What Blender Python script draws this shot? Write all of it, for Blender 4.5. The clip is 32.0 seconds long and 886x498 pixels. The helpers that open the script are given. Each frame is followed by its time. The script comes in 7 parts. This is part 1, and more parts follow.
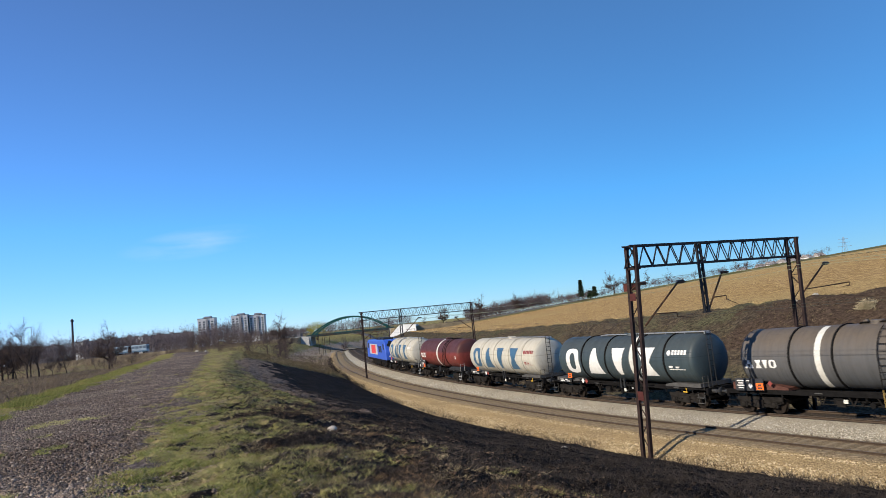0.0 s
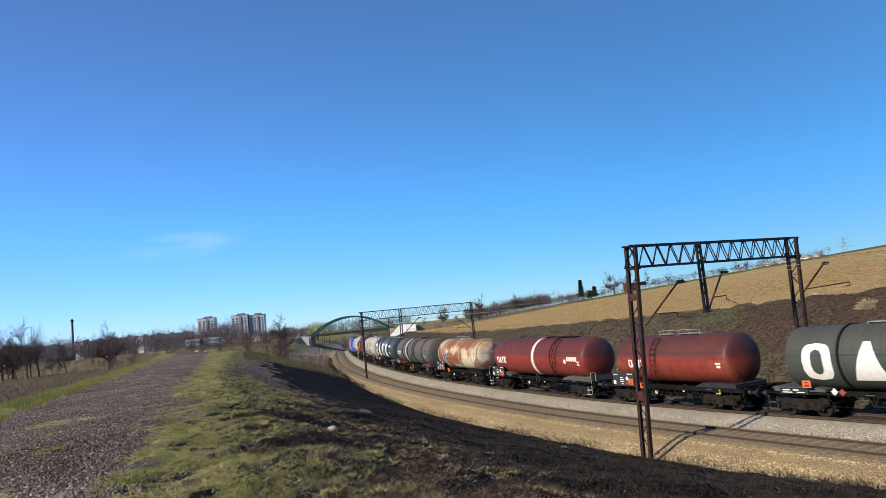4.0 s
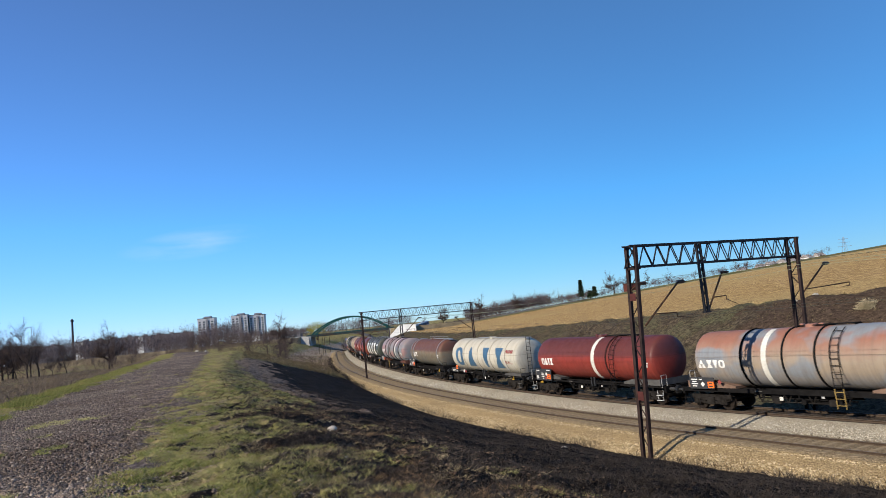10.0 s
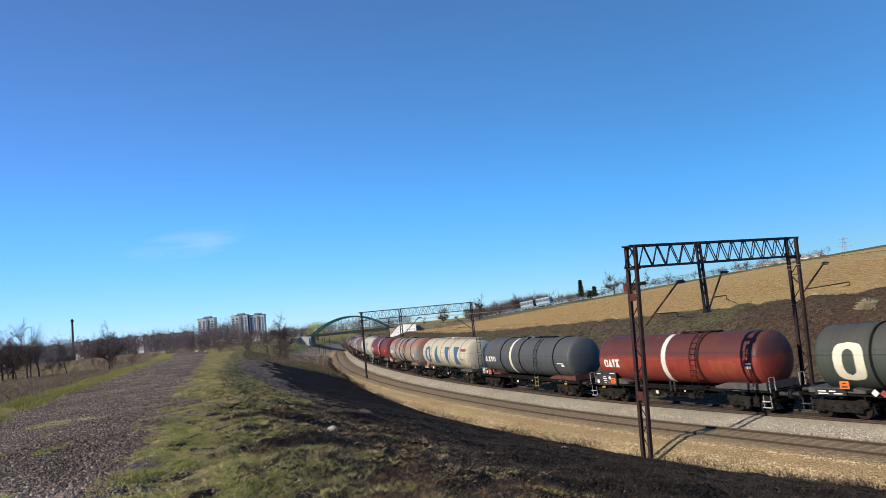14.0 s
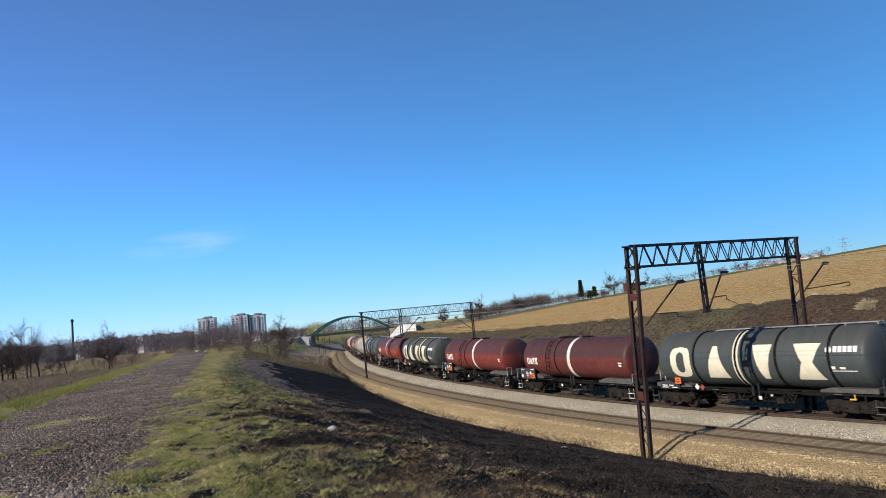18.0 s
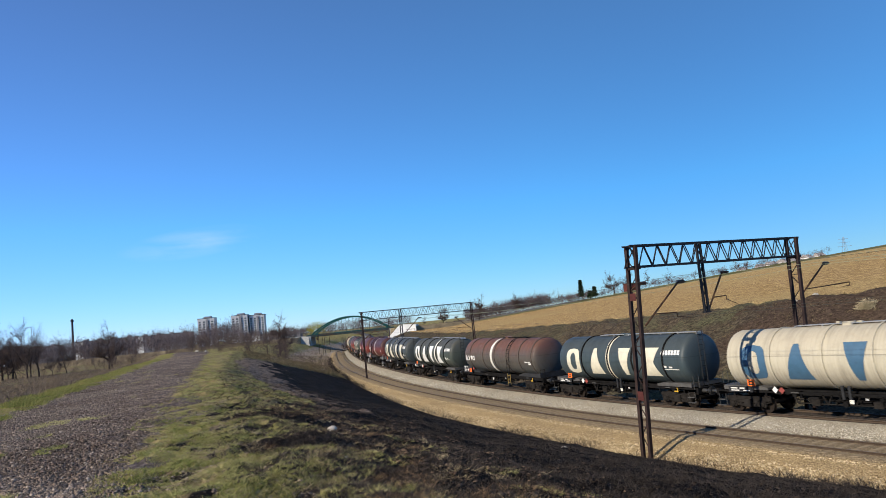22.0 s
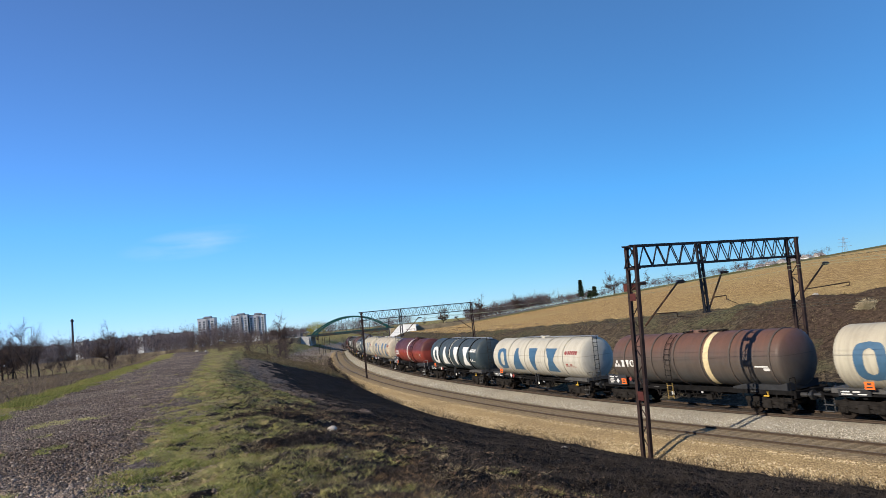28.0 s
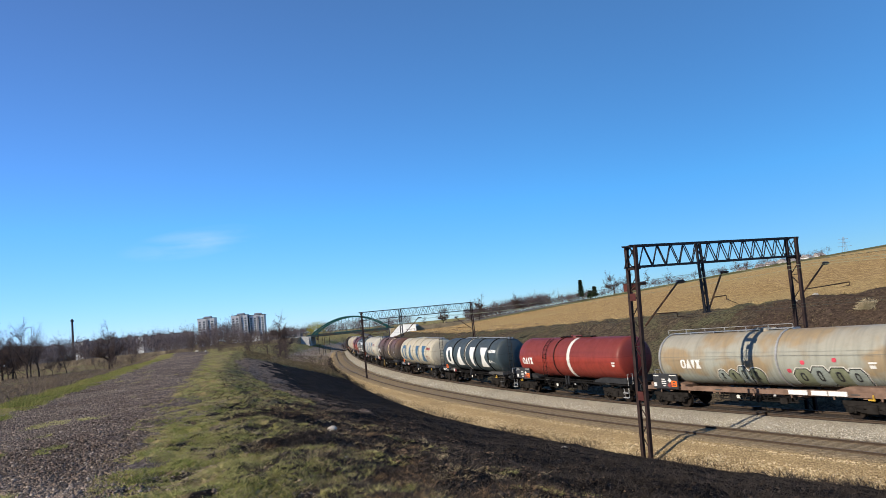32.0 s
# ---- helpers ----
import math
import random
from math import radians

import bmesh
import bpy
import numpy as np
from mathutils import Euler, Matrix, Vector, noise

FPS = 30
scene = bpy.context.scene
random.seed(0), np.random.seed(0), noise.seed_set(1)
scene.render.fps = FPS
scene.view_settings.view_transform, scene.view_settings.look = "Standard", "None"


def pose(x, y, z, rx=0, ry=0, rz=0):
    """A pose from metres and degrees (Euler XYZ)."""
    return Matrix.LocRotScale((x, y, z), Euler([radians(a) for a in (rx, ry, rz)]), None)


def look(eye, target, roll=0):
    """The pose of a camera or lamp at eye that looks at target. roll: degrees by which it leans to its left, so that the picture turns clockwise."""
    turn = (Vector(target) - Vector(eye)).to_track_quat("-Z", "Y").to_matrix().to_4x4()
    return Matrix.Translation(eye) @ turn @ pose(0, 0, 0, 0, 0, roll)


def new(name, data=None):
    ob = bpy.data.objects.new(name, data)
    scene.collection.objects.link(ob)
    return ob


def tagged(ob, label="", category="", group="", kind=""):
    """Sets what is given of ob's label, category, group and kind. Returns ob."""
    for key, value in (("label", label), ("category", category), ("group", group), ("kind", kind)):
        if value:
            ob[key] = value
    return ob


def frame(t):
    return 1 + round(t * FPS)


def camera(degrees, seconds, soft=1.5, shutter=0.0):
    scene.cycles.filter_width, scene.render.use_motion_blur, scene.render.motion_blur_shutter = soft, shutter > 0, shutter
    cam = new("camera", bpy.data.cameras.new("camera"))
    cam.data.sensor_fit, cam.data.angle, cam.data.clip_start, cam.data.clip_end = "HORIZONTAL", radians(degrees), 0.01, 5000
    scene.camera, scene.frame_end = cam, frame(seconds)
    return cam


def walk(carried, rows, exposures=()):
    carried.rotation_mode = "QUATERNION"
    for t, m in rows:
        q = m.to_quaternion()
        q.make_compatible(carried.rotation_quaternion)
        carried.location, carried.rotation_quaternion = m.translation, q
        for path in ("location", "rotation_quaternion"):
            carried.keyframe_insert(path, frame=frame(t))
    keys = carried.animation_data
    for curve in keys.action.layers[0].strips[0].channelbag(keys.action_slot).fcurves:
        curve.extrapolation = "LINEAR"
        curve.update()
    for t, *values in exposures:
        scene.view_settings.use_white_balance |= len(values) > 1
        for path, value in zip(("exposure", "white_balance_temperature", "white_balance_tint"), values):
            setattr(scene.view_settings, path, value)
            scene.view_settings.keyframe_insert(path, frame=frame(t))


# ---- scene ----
# ---------------------------------------------------------------- camera
cam = camera(66.32, 32.0, soft=0.6, shutter=0.15)
EYE = (0.0, 0.0, 6.46)
AIM = (0.0, math.cos(radians(5.8)), 6.46 + math.sin(radians(5.8)))
walk(cam, [(0.0, look(EYE, AIM, -5.7)), (32.0, look(EYE, AIM, -5.7))], exposures=[(0.0, 0.35), (32.0, 0.35)])

# ---------------------------------------------------------------- daylight
SUN_AZ = radians(213.0)      # where the sun stands, counted from +x towards +y
SUN_EL = radians(27.0)
world = bpy.data.worlds.new("sky")
scene.world = world
world.use_nodes = True
wn, wl = world.node_tree.nodes, world.node_tree.links
sky = wn.new("ShaderNodeTexSky")
sky.sky_type = "NISHITA"
sky.sun_disc = False
sky.sun_elevation = SUN_EL
sky.sun_rotation = SUN_AZ - radians(90.0)
sky.altitude = 800.0
sky.air_density = 0.8
sky.dust_density = 0.0
sky.ozone_density = 3.0
tint = wn.new("ShaderNodeMix")
tint.data_type, tint.blend_type = "RGBA", "MULTIPLY"
tint.inputs[0].default_value = 1.0
# the air is clear and deep blue overhead, milky and paler towards the horizon
lift = wn.new("ShaderNodeSeparateXYZ")
shade = wn.new("ShaderNodeValToRGB")
for el, (p, c) in zip((shade.color_ramp.elements[0], shade.color_ramp.elements[1], shade.color_ramp.elements.new(0.16)), ((0.0, (0.375, 0.53, 0.72, 1)), (0.55, (0.53, 1.10, 1.20, 1)), (0.16, (0.39, 0.79, 1.03, 1)))):
    el.position, el.color = p, c
# towards the sun's side the air is hazier and a little violet
milk = wn.new("ShaderNodeMapRange")
milk.inputs[1].default_value, milk.inputs[2].default_value = 0.15, -0.6
wl.new(lift.outputs[0], milk.inputs[0])
haze = wn.new("ShaderNodeMix")
haze.data_type, haze.blend_type = "RGBA", "MULTIPLY"
haze.inputs[7].default_value = (0.95, 0.79, 0.86, 1)
wl.new(milk.outputs[0], haze.inputs[0])
wl.new(shade.outputs[0], haze.inputs[6])
wl.new(haze.outputs[2], tint.inputs[7])
wl.new(sky.outputs[0], tint.inputs[6])
deep = wn.new("ShaderNodeHueSaturation")
deep.inputs["Saturation"].default_value = 1.02
wl.new(tint.outputs[2], deep.inputs["Color"])
# one faint wisp of cirrus low in the clear sky
coord = wn.new("ShaderNodeTexCoord")
wl.new(coord.outputs["Generated"], lift.inputs[0])
wl.new(lift.outputs[2], shade.inputs[0])
mapping = wn.new("ShaderNodeMapping")
mapping.vector_type = "TEXTURE"
mapping.inputs["Location"].default_value = Vector((-0.343, 0.930, 0.137))
mapping.inputs["Rotation"].default_value = (0.0, radians(-7.0), radians(22.4))
mapping.inputs["Scale"].default_value = (0.10, 0.2, 0.022)
wl.new(coord.outputs["Generated"], mapping.inputs[0])
ball = wn.new("ShaderNodeTexGradient")
ball.gradient_type = "SPHERICAL"
wl.new(mapping.outputs[0], ball.inputs[0])
fleece = wn.new("ShaderNodeTexNoise")
fleece.inputs["Scale"].default_value, fleece.inputs["Detail"].default_value = 14.0, 6.0
streak = wn.new("ShaderNodeMapping")
streak.inputs["Rotation"].default_value = (0.0, radians(12.0), radians(-22.4))
streak.inputs["Scale"].default_value = (0.7, 1.0, 3.4)
wl.new(coord.outputs["Generated"], streak.inputs[0])
wl.new(streak.outputs[0], fleece.inputs["Vector"])
comb = wn.new("ShaderNodeMapRange")
comb.inputs[1].default_value, comb.inputs[2].default_value = 0.38, 0.72
wl.new(fleece.outputs["Fac"], comb.inputs[0])
veil = wn.new("ShaderNodeMath")
veil.operation = "MULTIPLY"
wl.new(ball.outputs["Fac"], veil.inputs[0])
wl.new(comb.outputs[0], veil.inputs[1])
cloud = wn.new("ShaderNodeMix")
cloud.data_type = "RGBA"
cloud.inputs[7].default_value = (4.2, 4.8, 5.4, 1)
thin = wn.new("ShaderNodeMath")
thin.operation = "MULTIPLY"
thin.inputs[1].default_value = 0.40
wl.new(veil.outputs[0], thin.inputs[0])
wl.new(thin.outputs[0], cloud.inputs[0])
wl.new(deep.outputs[0], cloud.inputs[6])
wl.new(cloud.outputs[2], wn["Background"].inputs["Color"])
wn["Background"].inputs["Strength"].default_value = 0.149
sun = new("sun", bpy.data.lights.new("sun", "SUN"))
sun.data.energy = 5.0
sun.data.angle = radians(0.55)
sun.data.color = (1.0, 0.90, 0.77)
sun.matrix_world = look((math.cos(SUN_AZ) * math.cos(SUN_EL) * 90, math.sin(SUN_AZ) * math.cos(SUN_EL) * 90, math.sin(SUN_EL) * 90), (0, 0, 0))

# ---------------------------------------------------------------- materials
MATS = {}


class Mat:
    """A node material with a principled surface; col() and bump() chain procedural variation."""

    def __init__(self, name, rough=0.8, metal=0.0):
        self.m = bpy.data.materials.new(name)
        self.m.use_nodes = True
        self.n, self.l = self.m.node_tree.nodes, self.m.node_tree.links
        self.b = self.n["Principled BSDF"]
        self.b.inputs["Roughness"].default_value = rough
        self.b.inputs["Metallic"].default_value = metal
        self.b.inputs["Specular IOR Level"].default_value = 0.5 if rough < 0.58 else 0.12 if rough < 0.85 else 0.03
        self.tc = self.n.new("ShaderNodeTexCoord")
        self.geo = self.n.new("ShaderNodeNewGeometry")

    def noise(self, scale, detail=4.0, rough=0.6, space="Object", stretch=None):
        src = self.geo.outputs["Position"] if space == "World" else self.tc.outputs[space]
        if stretch:
            mp = self.n.new("ShaderNodeMapping")
            mp.inputs["Scale"].default_value = stretch
            self.l.new(src, mp.inputs[0])
            src = mp.outputs[0]
        t = self.n.new("ShaderNodeTexNoise")
        t.inputs["Scale"].default_value, t.inputs["Detail"].default_value = scale, detail
        t.inputs["Roughness"].default_value = rough
        self.l.new(src, t.inputs["Vector"])
        return t.outputs["Fac"]

    def voronoi(self, scale, space="World", out="Color", stretch=None):
        src = self.geo.outputs["Position"] if space == "World" else self.tc.outputs[space]
        if stretch:
            mp = self.n.new("ShaderNodeMapping")
            mp.inputs["Scale"].default_value = stretch
            self.l.new(src, mp.inputs[0])
            src = mp.outputs[0]
        t = self.n.new("ShaderNodeTexVoronoi")
        t.inputs["Scale"].default_value = scale
        self.l.new(src, t.inputs["Vector"])
        return t.outputs[out]

    def ramp(self, fac, stops):
        r = self.n.new("ShaderNodeValToRGB")
        e = r.color_ramp.elements
        while len(e) < len(stops):
            e.new(0.5)
        for i, (p, c) in enumerate(stops):
            e[i].position = p
            e[i].color = (c, c, c, 1) if isinstance(c, (int, float)) else (*c, 1)
        self.l.new(fac, r.inputs[0])
        return r.outputs[0]

    def mix(self, fac, a, b, kind="MIX"):
        m = self.n.new("ShaderNodeMix")
        m.data_type, m.blend_type = "RGBA", kind
        for val, sock in ((fac, m.inputs[0]), (a, m.inputs[6]), (b, m.inputs[7])):
            if isinstance(val, bpy.types.NodeSocket):
                self.l.new(val, sock)
            elif isinstance(val, (int, float)):
                sock.default_value = val if sock == m.inputs[0] else (val, val, val, 1)
            else:
                sock.default_value = (*val, 1)
        return m.outputs[2]

    def math(self, op, a, b=0.0, clamp=False):
        m = self.n.new("ShaderNodeMath")
        m.operation, m.use_clamp = op, clamp
        for val, sock in ((a, m.inputs[0]), (b, m.inputs[1])):
            if isinstance(val, bpy.types.NodeSocket):
                self.l.new(val, sock)
            else:
                sock.default_value = val
        return m.outputs[0]

    def attr(self, name):
        a = self.n.new("ShaderNodeAttribute")
        a.attribute_name = name
        return a.outputs["Fac"]

    def axis(self, i, space="Object"):
        s = self.n.new("ShaderNodeSeparateXYZ")
        self.l.new(self.geo.outputs["Position"] if space == "World" else self.tc.outputs[space], s.inputs[0])
        return s.outputs[i]

    def random(self):
        return self.n.new("ShaderNodeObjectInfo").outputs["Random"]

    def island(self):
        return self.geo.outputs["Random Per Island"]

    def base(self, c):
        if isinstance(c, bpy.types.NodeSocket):
            self.l.new(c, self.b.inputs["Base Color"])
        else:
            self.b.inputs["Base Color"].default_value = (*c, 1)
        return self

    def rough(self, c):
        self.l.new(c, self.b.inputs["Roughness"])
        return self

    def bump(self, height, strength=0.5, dist=0.02):
        k = self.n.new("ShaderNodeBump")
        k.inputs["Strength"].default_value, k.inputs["Distance"].default_value = strength, dist
        self.l.new(height, k.inputs["Height"])
        if self.b.inputs["Normal"].is_linked:
            self.l.new(self.b.inputs["Normal"].links[0].from_socket, k.inputs["Normal"])
        self.l.new(k.outputs[0], self.b.inputs["Normal"])
        return self


def scaled(c, k):
    return tuple(min(1.0, v * k) for v in c)


def plain(name, col, rough=0.7, metal=0.0, vary=0.25, scale=3.0):
    """One colour with grain and patchy wear at two scales."""
    if name in MATS:
        return MATS[name]
    m = Mat(name, rough, metal)
    big = m.ramp(m.noise(scale, 5), [(0.3, scaled(col, 1 - vary)), (0.7, scaled(col, 1 + vary))])
    m.base(m.mix(m.ramp(m.noise(scale * 9, 3), [(0.35, 0.0), (0.8, 0.35)]), big, scaled(col, 0.6)))
    m.bump(m.noise(scale * 14, 3), 0.15, 0.01)
    MATS[name] = m.m
    return m.m


def tank_paint(name, body, upper, lower, grime=0.45, gloss=0.42, patches=None, seam=True, soot=None, squares=None):
    """Weathered tank paint. Object x runs along the tank, z up from its axis: soot settles on the upper half, splashes below; a weld seam runs at mid height."""
    if name in MATS:
        return MATS[name]
    m = Mat(name, gloss)
    m.b.inputs["Specular IOR Level"].default_value = 0.28
    z = m.axis(2)
    wob = m.math("MULTIPLY_ADD", m.noise(0.7, 4, 0.6, stretch=(1, 0.4, 0.4)), 1.4)
    wob.node.inputs[2].default_value = -0.7
    zz = m.math("ADD", z, wob)
    col = m.mix(m.ramp(zz, [(0.0, 0.0), (1.0, 1.0)]), body, upper)
    if squares:
        cell = m.voronoi(1.0, "Object", "Color", (0.62, 0.4, 1.5))
        cell.node.distance = "CHEBYCHEV"
        cell.node.inputs["Randomness"].default_value = 0.75
        col = m.mix(m.math("MULTIPLY", m.ramp(cell, [(0.60, 0.0), (0.61, 1.0)]), squares[1]), col, squares[0])
    if soot:
        sz = m.math("ADD", z, m.math("MULTIPLY", m.math("SUBTRACT", m.noise(1.4, 5, 0.7, stretch=(0.5, 1, 1)), 0.5), 0.35))
        col = m.mix(m.math("MULTIPLY", m.ramp(sz, [(0.16, 0.0), (0.34, 1.0)]), soot[1]), col, soot[0])
    low = m.math("MULTIPLY", zz, -1.0)
    col = m.mix(m.math("MULTIPLY", m.ramp(low, [(0.35, 0.0), (1.25, 1.0)]), 0.8), col, lower)
    if patches:
        pc, amount = patches
        pm = m.ramp(m.noise(0.42, 3, 0.5, stretch=(1, 1, 1.3)), [(0.46 - amount, 1.0), (0.56 - amount, 0.0)])
        col = m.mix(pm, col, pc)
    streak = m.noise(1.0, 4, 0.65, stretch=(5.0, 0.35, 0.35))
    col = m.mix(m.math("MULTIPLY", m.ramp(streak, [(0.45, 0.0), (0.75, 1.0)]), grime), col, scaled(body, 0.42))
    blot = m.noise(2.2, 6, 0.7)
    col = m.mix(m.math("MULTIPLY", m.ramp(blot, [(0.5, 0.0), (0.8, 1.0)]), grime * 0.8), col, scaled(upper, 0.6))
    if seam:
        line = m.ramp(m.math("ABSOLUTE", m.math("SUBTRACT", z, 0.22)), [(0.012, 1.0), (0.022, 0.0)])
        col = m.mix(m.math("MULTIPLY", line, 0.55), col, scaled(body, 0.4))
    drip = m.noise(1.0, 5, 0.7, stretch=(9.0, 0.25, 0.25))
    below = m.ramp(m.math("MULTIPLY", z, -1.0), [(0.0, 0.15), (0.9, 1.0)])
    col = m.mix(m.math("MULTIPLY", m.math("MULTIPLY", m.ramp(drip, [(0.50, 0.0), (0.68, 1.0)]), below), min(0.8, grime * 1.2)), col, scaled(body, 0.30))
    ring = m.math("FRACT", m.math("MULTIPLY", m.axis(0), 0.42))
    ring = m.ramp(m.math("ABSOLUTE", m.math("SUBTRACT", ring, 0.5)), [(0.006, 1.0), (0.014, 0.0)])
    col = m.mix(m.math("MULTIPLY", ring, 0.16), col, scaled(body, 0.5))
    m.base(col)
    m.rough(m.ramp(blot, [(0.3, gloss), (0.8, min(1.0, gloss + 0.3))]))
    m.bump(m.noise(0.8, 3), 0.12, 0.05)
    MATS[name] = m.m
    return m.m


DARK_STEEL = plain("dark_bogie_steel", (0.019, 0.017, 0.0155), 0.85, 0.0, 0.5, 4)
FRAME_BLACK = plain("sooty_underframe", (0.011, 0.0105, 0.0105), 0.85, 0.0, 0.4, 3)
WHEEL_STEEL = plain("brown_wheel_steel", (0.022, 0.017, 0.014), 0.7, 0.2, 0.4, 6)
GREY_FRAME = plain("grey_frame_paint", (0.075, 0.073, 0.070), 0.6, 0.0, 0.3, 2)
DARKGREY_FRAME = plain("dark_grey_frame_paint", (0.028, 0.029, 0.031), 0.6, 0.0, 0.3, 2)
LIGHT_FRAME = plain("pale_grey_saddle_paint", (0.42, 0.42, 0.41), 0.6, 0.0, 0.3, 2)
RED_FRAME = plain("rust_red_saddle_paint", (0.095, 0.042, 0.032), 0.7, 0.0, 0.35, 2)
TAN_FRAME = plain("tan_saddle_paint", (0.17, 0.11, 0.08), 0.7, 0.0, 0.35, 2)
WHITE_BAND = plain("dirty_white_band", (0.60, 0.585, 0.52), 0.55, 0.0, 0.15, 4)
YELLOW_BAND = plain("yellowed_band", (0.62, 0.50, 0.28), 0.55, 0.0, 0.2, 4)
WHITE_MARK = plain("white_lettering_paint", (0.68, 0.67, 0.63), 0.5, 0.0, 0.12, 3)
CREAM_MARK = plain("cream_lettering_paint", (0.60, 0.56, 0.43), 0.5, 0.0, 0.12, 3)
BLUE_MARK = plain("blue_lettering_paint", (0.042, 0.105, 0.175), 0.5, 0.0, 0.15, 3)
RED_MARK = plain("red_marking_paint", (0.24, 0.05, 0.04), 0.5, 0.0, 0.15, 3)
NAVY_MARK = plain("navy_marking_paint", (0.05, 0.05, 0.16), 0.5, 0.0, 0.15, 3)
ORANGE = plain("orange_hazard_plate", (0.95, 0.17, 0.02), 0.45, 0.0, 0.08, 3)
BLACK_BOARD = plain("black_data_board", (0.025, 0.026, 0.028), 0.55, 0.0, 0.3, 3)
YELLOW_PAINT = plain("yellow_marking_paint", (0.26, 0.18, 0.06), 0.6, 0.0, 0.2, 3)
HANDLE_YELLOW = plain("yellow_handle_paint", (0.55, 0.33, 0.03), 0.55, 0.0, 0.2, 3)
RAIL_GALV = plain("galvanised_walkway", (0.33, 0.33, 0.32), 0.5, 0.4, 0.25, 5)
BUFFER_STEEL = plain("greased_buffer_steel", (0.06, 0.06, 0.06), 0.4, 0.5, 0.4, 5)

# ---------------------------------------------------------------- the railway line as a plan
# Bends of the line (1/m) along its length s, in metres; s grows in the train's direction.
BEND_S = (-100, -30, 30, 90, 150, 180, 215, 260, 400, 900)
BEND_K = (0.0, 0.0015, -0.0045, -0.0011, -0.0002, -0.0004, -0.0062, -0.0062, -0.003, 0.0)
RISE_S = (-100, -40, 0, 60, 120, 180, 240, 300, 400, 900)
RISE_Z = (0.71, 0.66, -0.167, 0.338, 0.0, -0.7, -2.2, -4.2, -6.5, -8.0)
S0 = -560
LINE_S = np.arange(S0, 900, 1.0)
_k = np.interp(LINE_S, BEND_S, BEND_K)
_phi = np.concatenate([[0], np.cumsum((_k[1:] + _k[:-1]) / 2)])
LINE_PHI = _phi - _phi[-S0] + 2.0367
_dx, _dy = np.cos(LINE_PHI), np.sin(LINE_PHI)
_x = np.concatenate([[0], np.cumsum((_dx[1:] + _dx[:-1]) / 2)])
_y = np.concatenate([[0], np.cumsum((_dy[1:] + _dy[:-1]) / 2)])
LINE_X, LINE_Y = _x - _x[-S0] + 12.452, _y - _y[-S0] + 43.497
_zk = np.interp(LINE_S, RISE_S, RISE_Z)
_ker = np.hanning(41) / np.hanning(41).sum()
LINE_Z = np.convolve(np.pad(_zk, 20, mode="edge"), _ker, mode="valid")


def spacing(s):
    """From the train's track to the second one, nearer the path."""
    return np.interp(s, (-20, 50, 120, 200), (5.8, 4.9, 4.0, 3.8))


def line(s, off=0.0, z=0.0):
    """A place on the line: off metres to the path's side of the train's track, z above its rails."""
    x, y = np.interp(s, LINE_S, LINE_X), np.interp(s, LINE_S, LINE_Y)
    p, h = np.interp(s, LINE_S, LINE_PHI), np.interp(s, LINE_S, LINE_Z)
    return np.array([x - off * np.sin(p), y + off * np.cos(p), h + z])


def line_pose(s, off=0.0, z=0.0, half=4.4):
    """A wagon's pose on its two bogies; its x points in the train's direction."""
    a, b = line(s - half, off, z), line(s + half, off, z)
    d = Vector(b - a)
    m = d.to_track_quat("X", "Z").to_matrix().to_4x4()
    m.translation = Vector((a + b) / 2)
    return m


def line_coords(x, y):
    """(s, off) of points of the plan, off positive on the path's side."""
    x, y = np.asarray(x, float), np.asarray(y, float)
    sel = slice(100, 1300, 3)
    lx, ly, lp, ls = LINE_X[sel], LINE_Y[sel], LINE_PHI[sel], LINE_S[sel]
    shape = x.shape
    xf, yf = x.ravel(), y.ravel()
    so, oo = np.empty(len(xf)), np.empty(len(xf))
    for i in range(0, len(xf), 4000):
        ex, ey = xf[i:i + 4000, None] - lx, yf[i:i + 4000, None] - ly
        k = np.argmin(ex * ex + ey * ey, 1)
        j = np.arange(len(k))
        ex, ey, p = ex[j, k], ey[j, k], lp[k]
        so[i:i + 4000] = ls[k] + ex * np.cos(p) + ey * np.sin(p)
        oo[i:i + 4000] = -ex * np.sin(p) + ey * np.cos(p)
    return so.reshape(shape), oo.reshape(shape)

# ---------------------------------------------------------------- small mesh helpers
def mesh_of(name, verts, faces, mat=None, smooth=False):
    me = bpy.data.meshes.new(name)
    me.from_pydata([tuple(v) for v in verts], [], [tuple(f) for f in faces])
    if mat:
        me.materials.append(mat)
    if smooth:
        me.polygons.foreach_set("use_smooth", [True] * len(me.polygons))
    me.update()
    return me


def big_mesh(name, verts, quads, mat=None, smooth=False):
    """A large mesh of quads from arrays."""
    me = bpy.data.meshes.new(name)
    nq = len(quads)
    me.vertices.add(len(verts))
    me.vertices.foreach_set("co", np.asarray(verts, np.float32).ravel())
    me.loops.add(nq * 4)
    me.loops.foreach_set("vertex_index", np.asarray(quads, np.int32).ravel())
    me.polygons.add(nq)
    me.polygons.foreach_set("loop_start", np.arange(0, nq * 4, 4, dtype=np.int32))
    me.polygons.foreach_set("loop_total", np.full(nq, 4, np.int32))
    if smooth:
        me.polygons.foreach_set("use_smooth", np.ones(nq, bool))
    if mat:
        me.materials.append(mat)
    me.update(calc_edges=True)
    return me


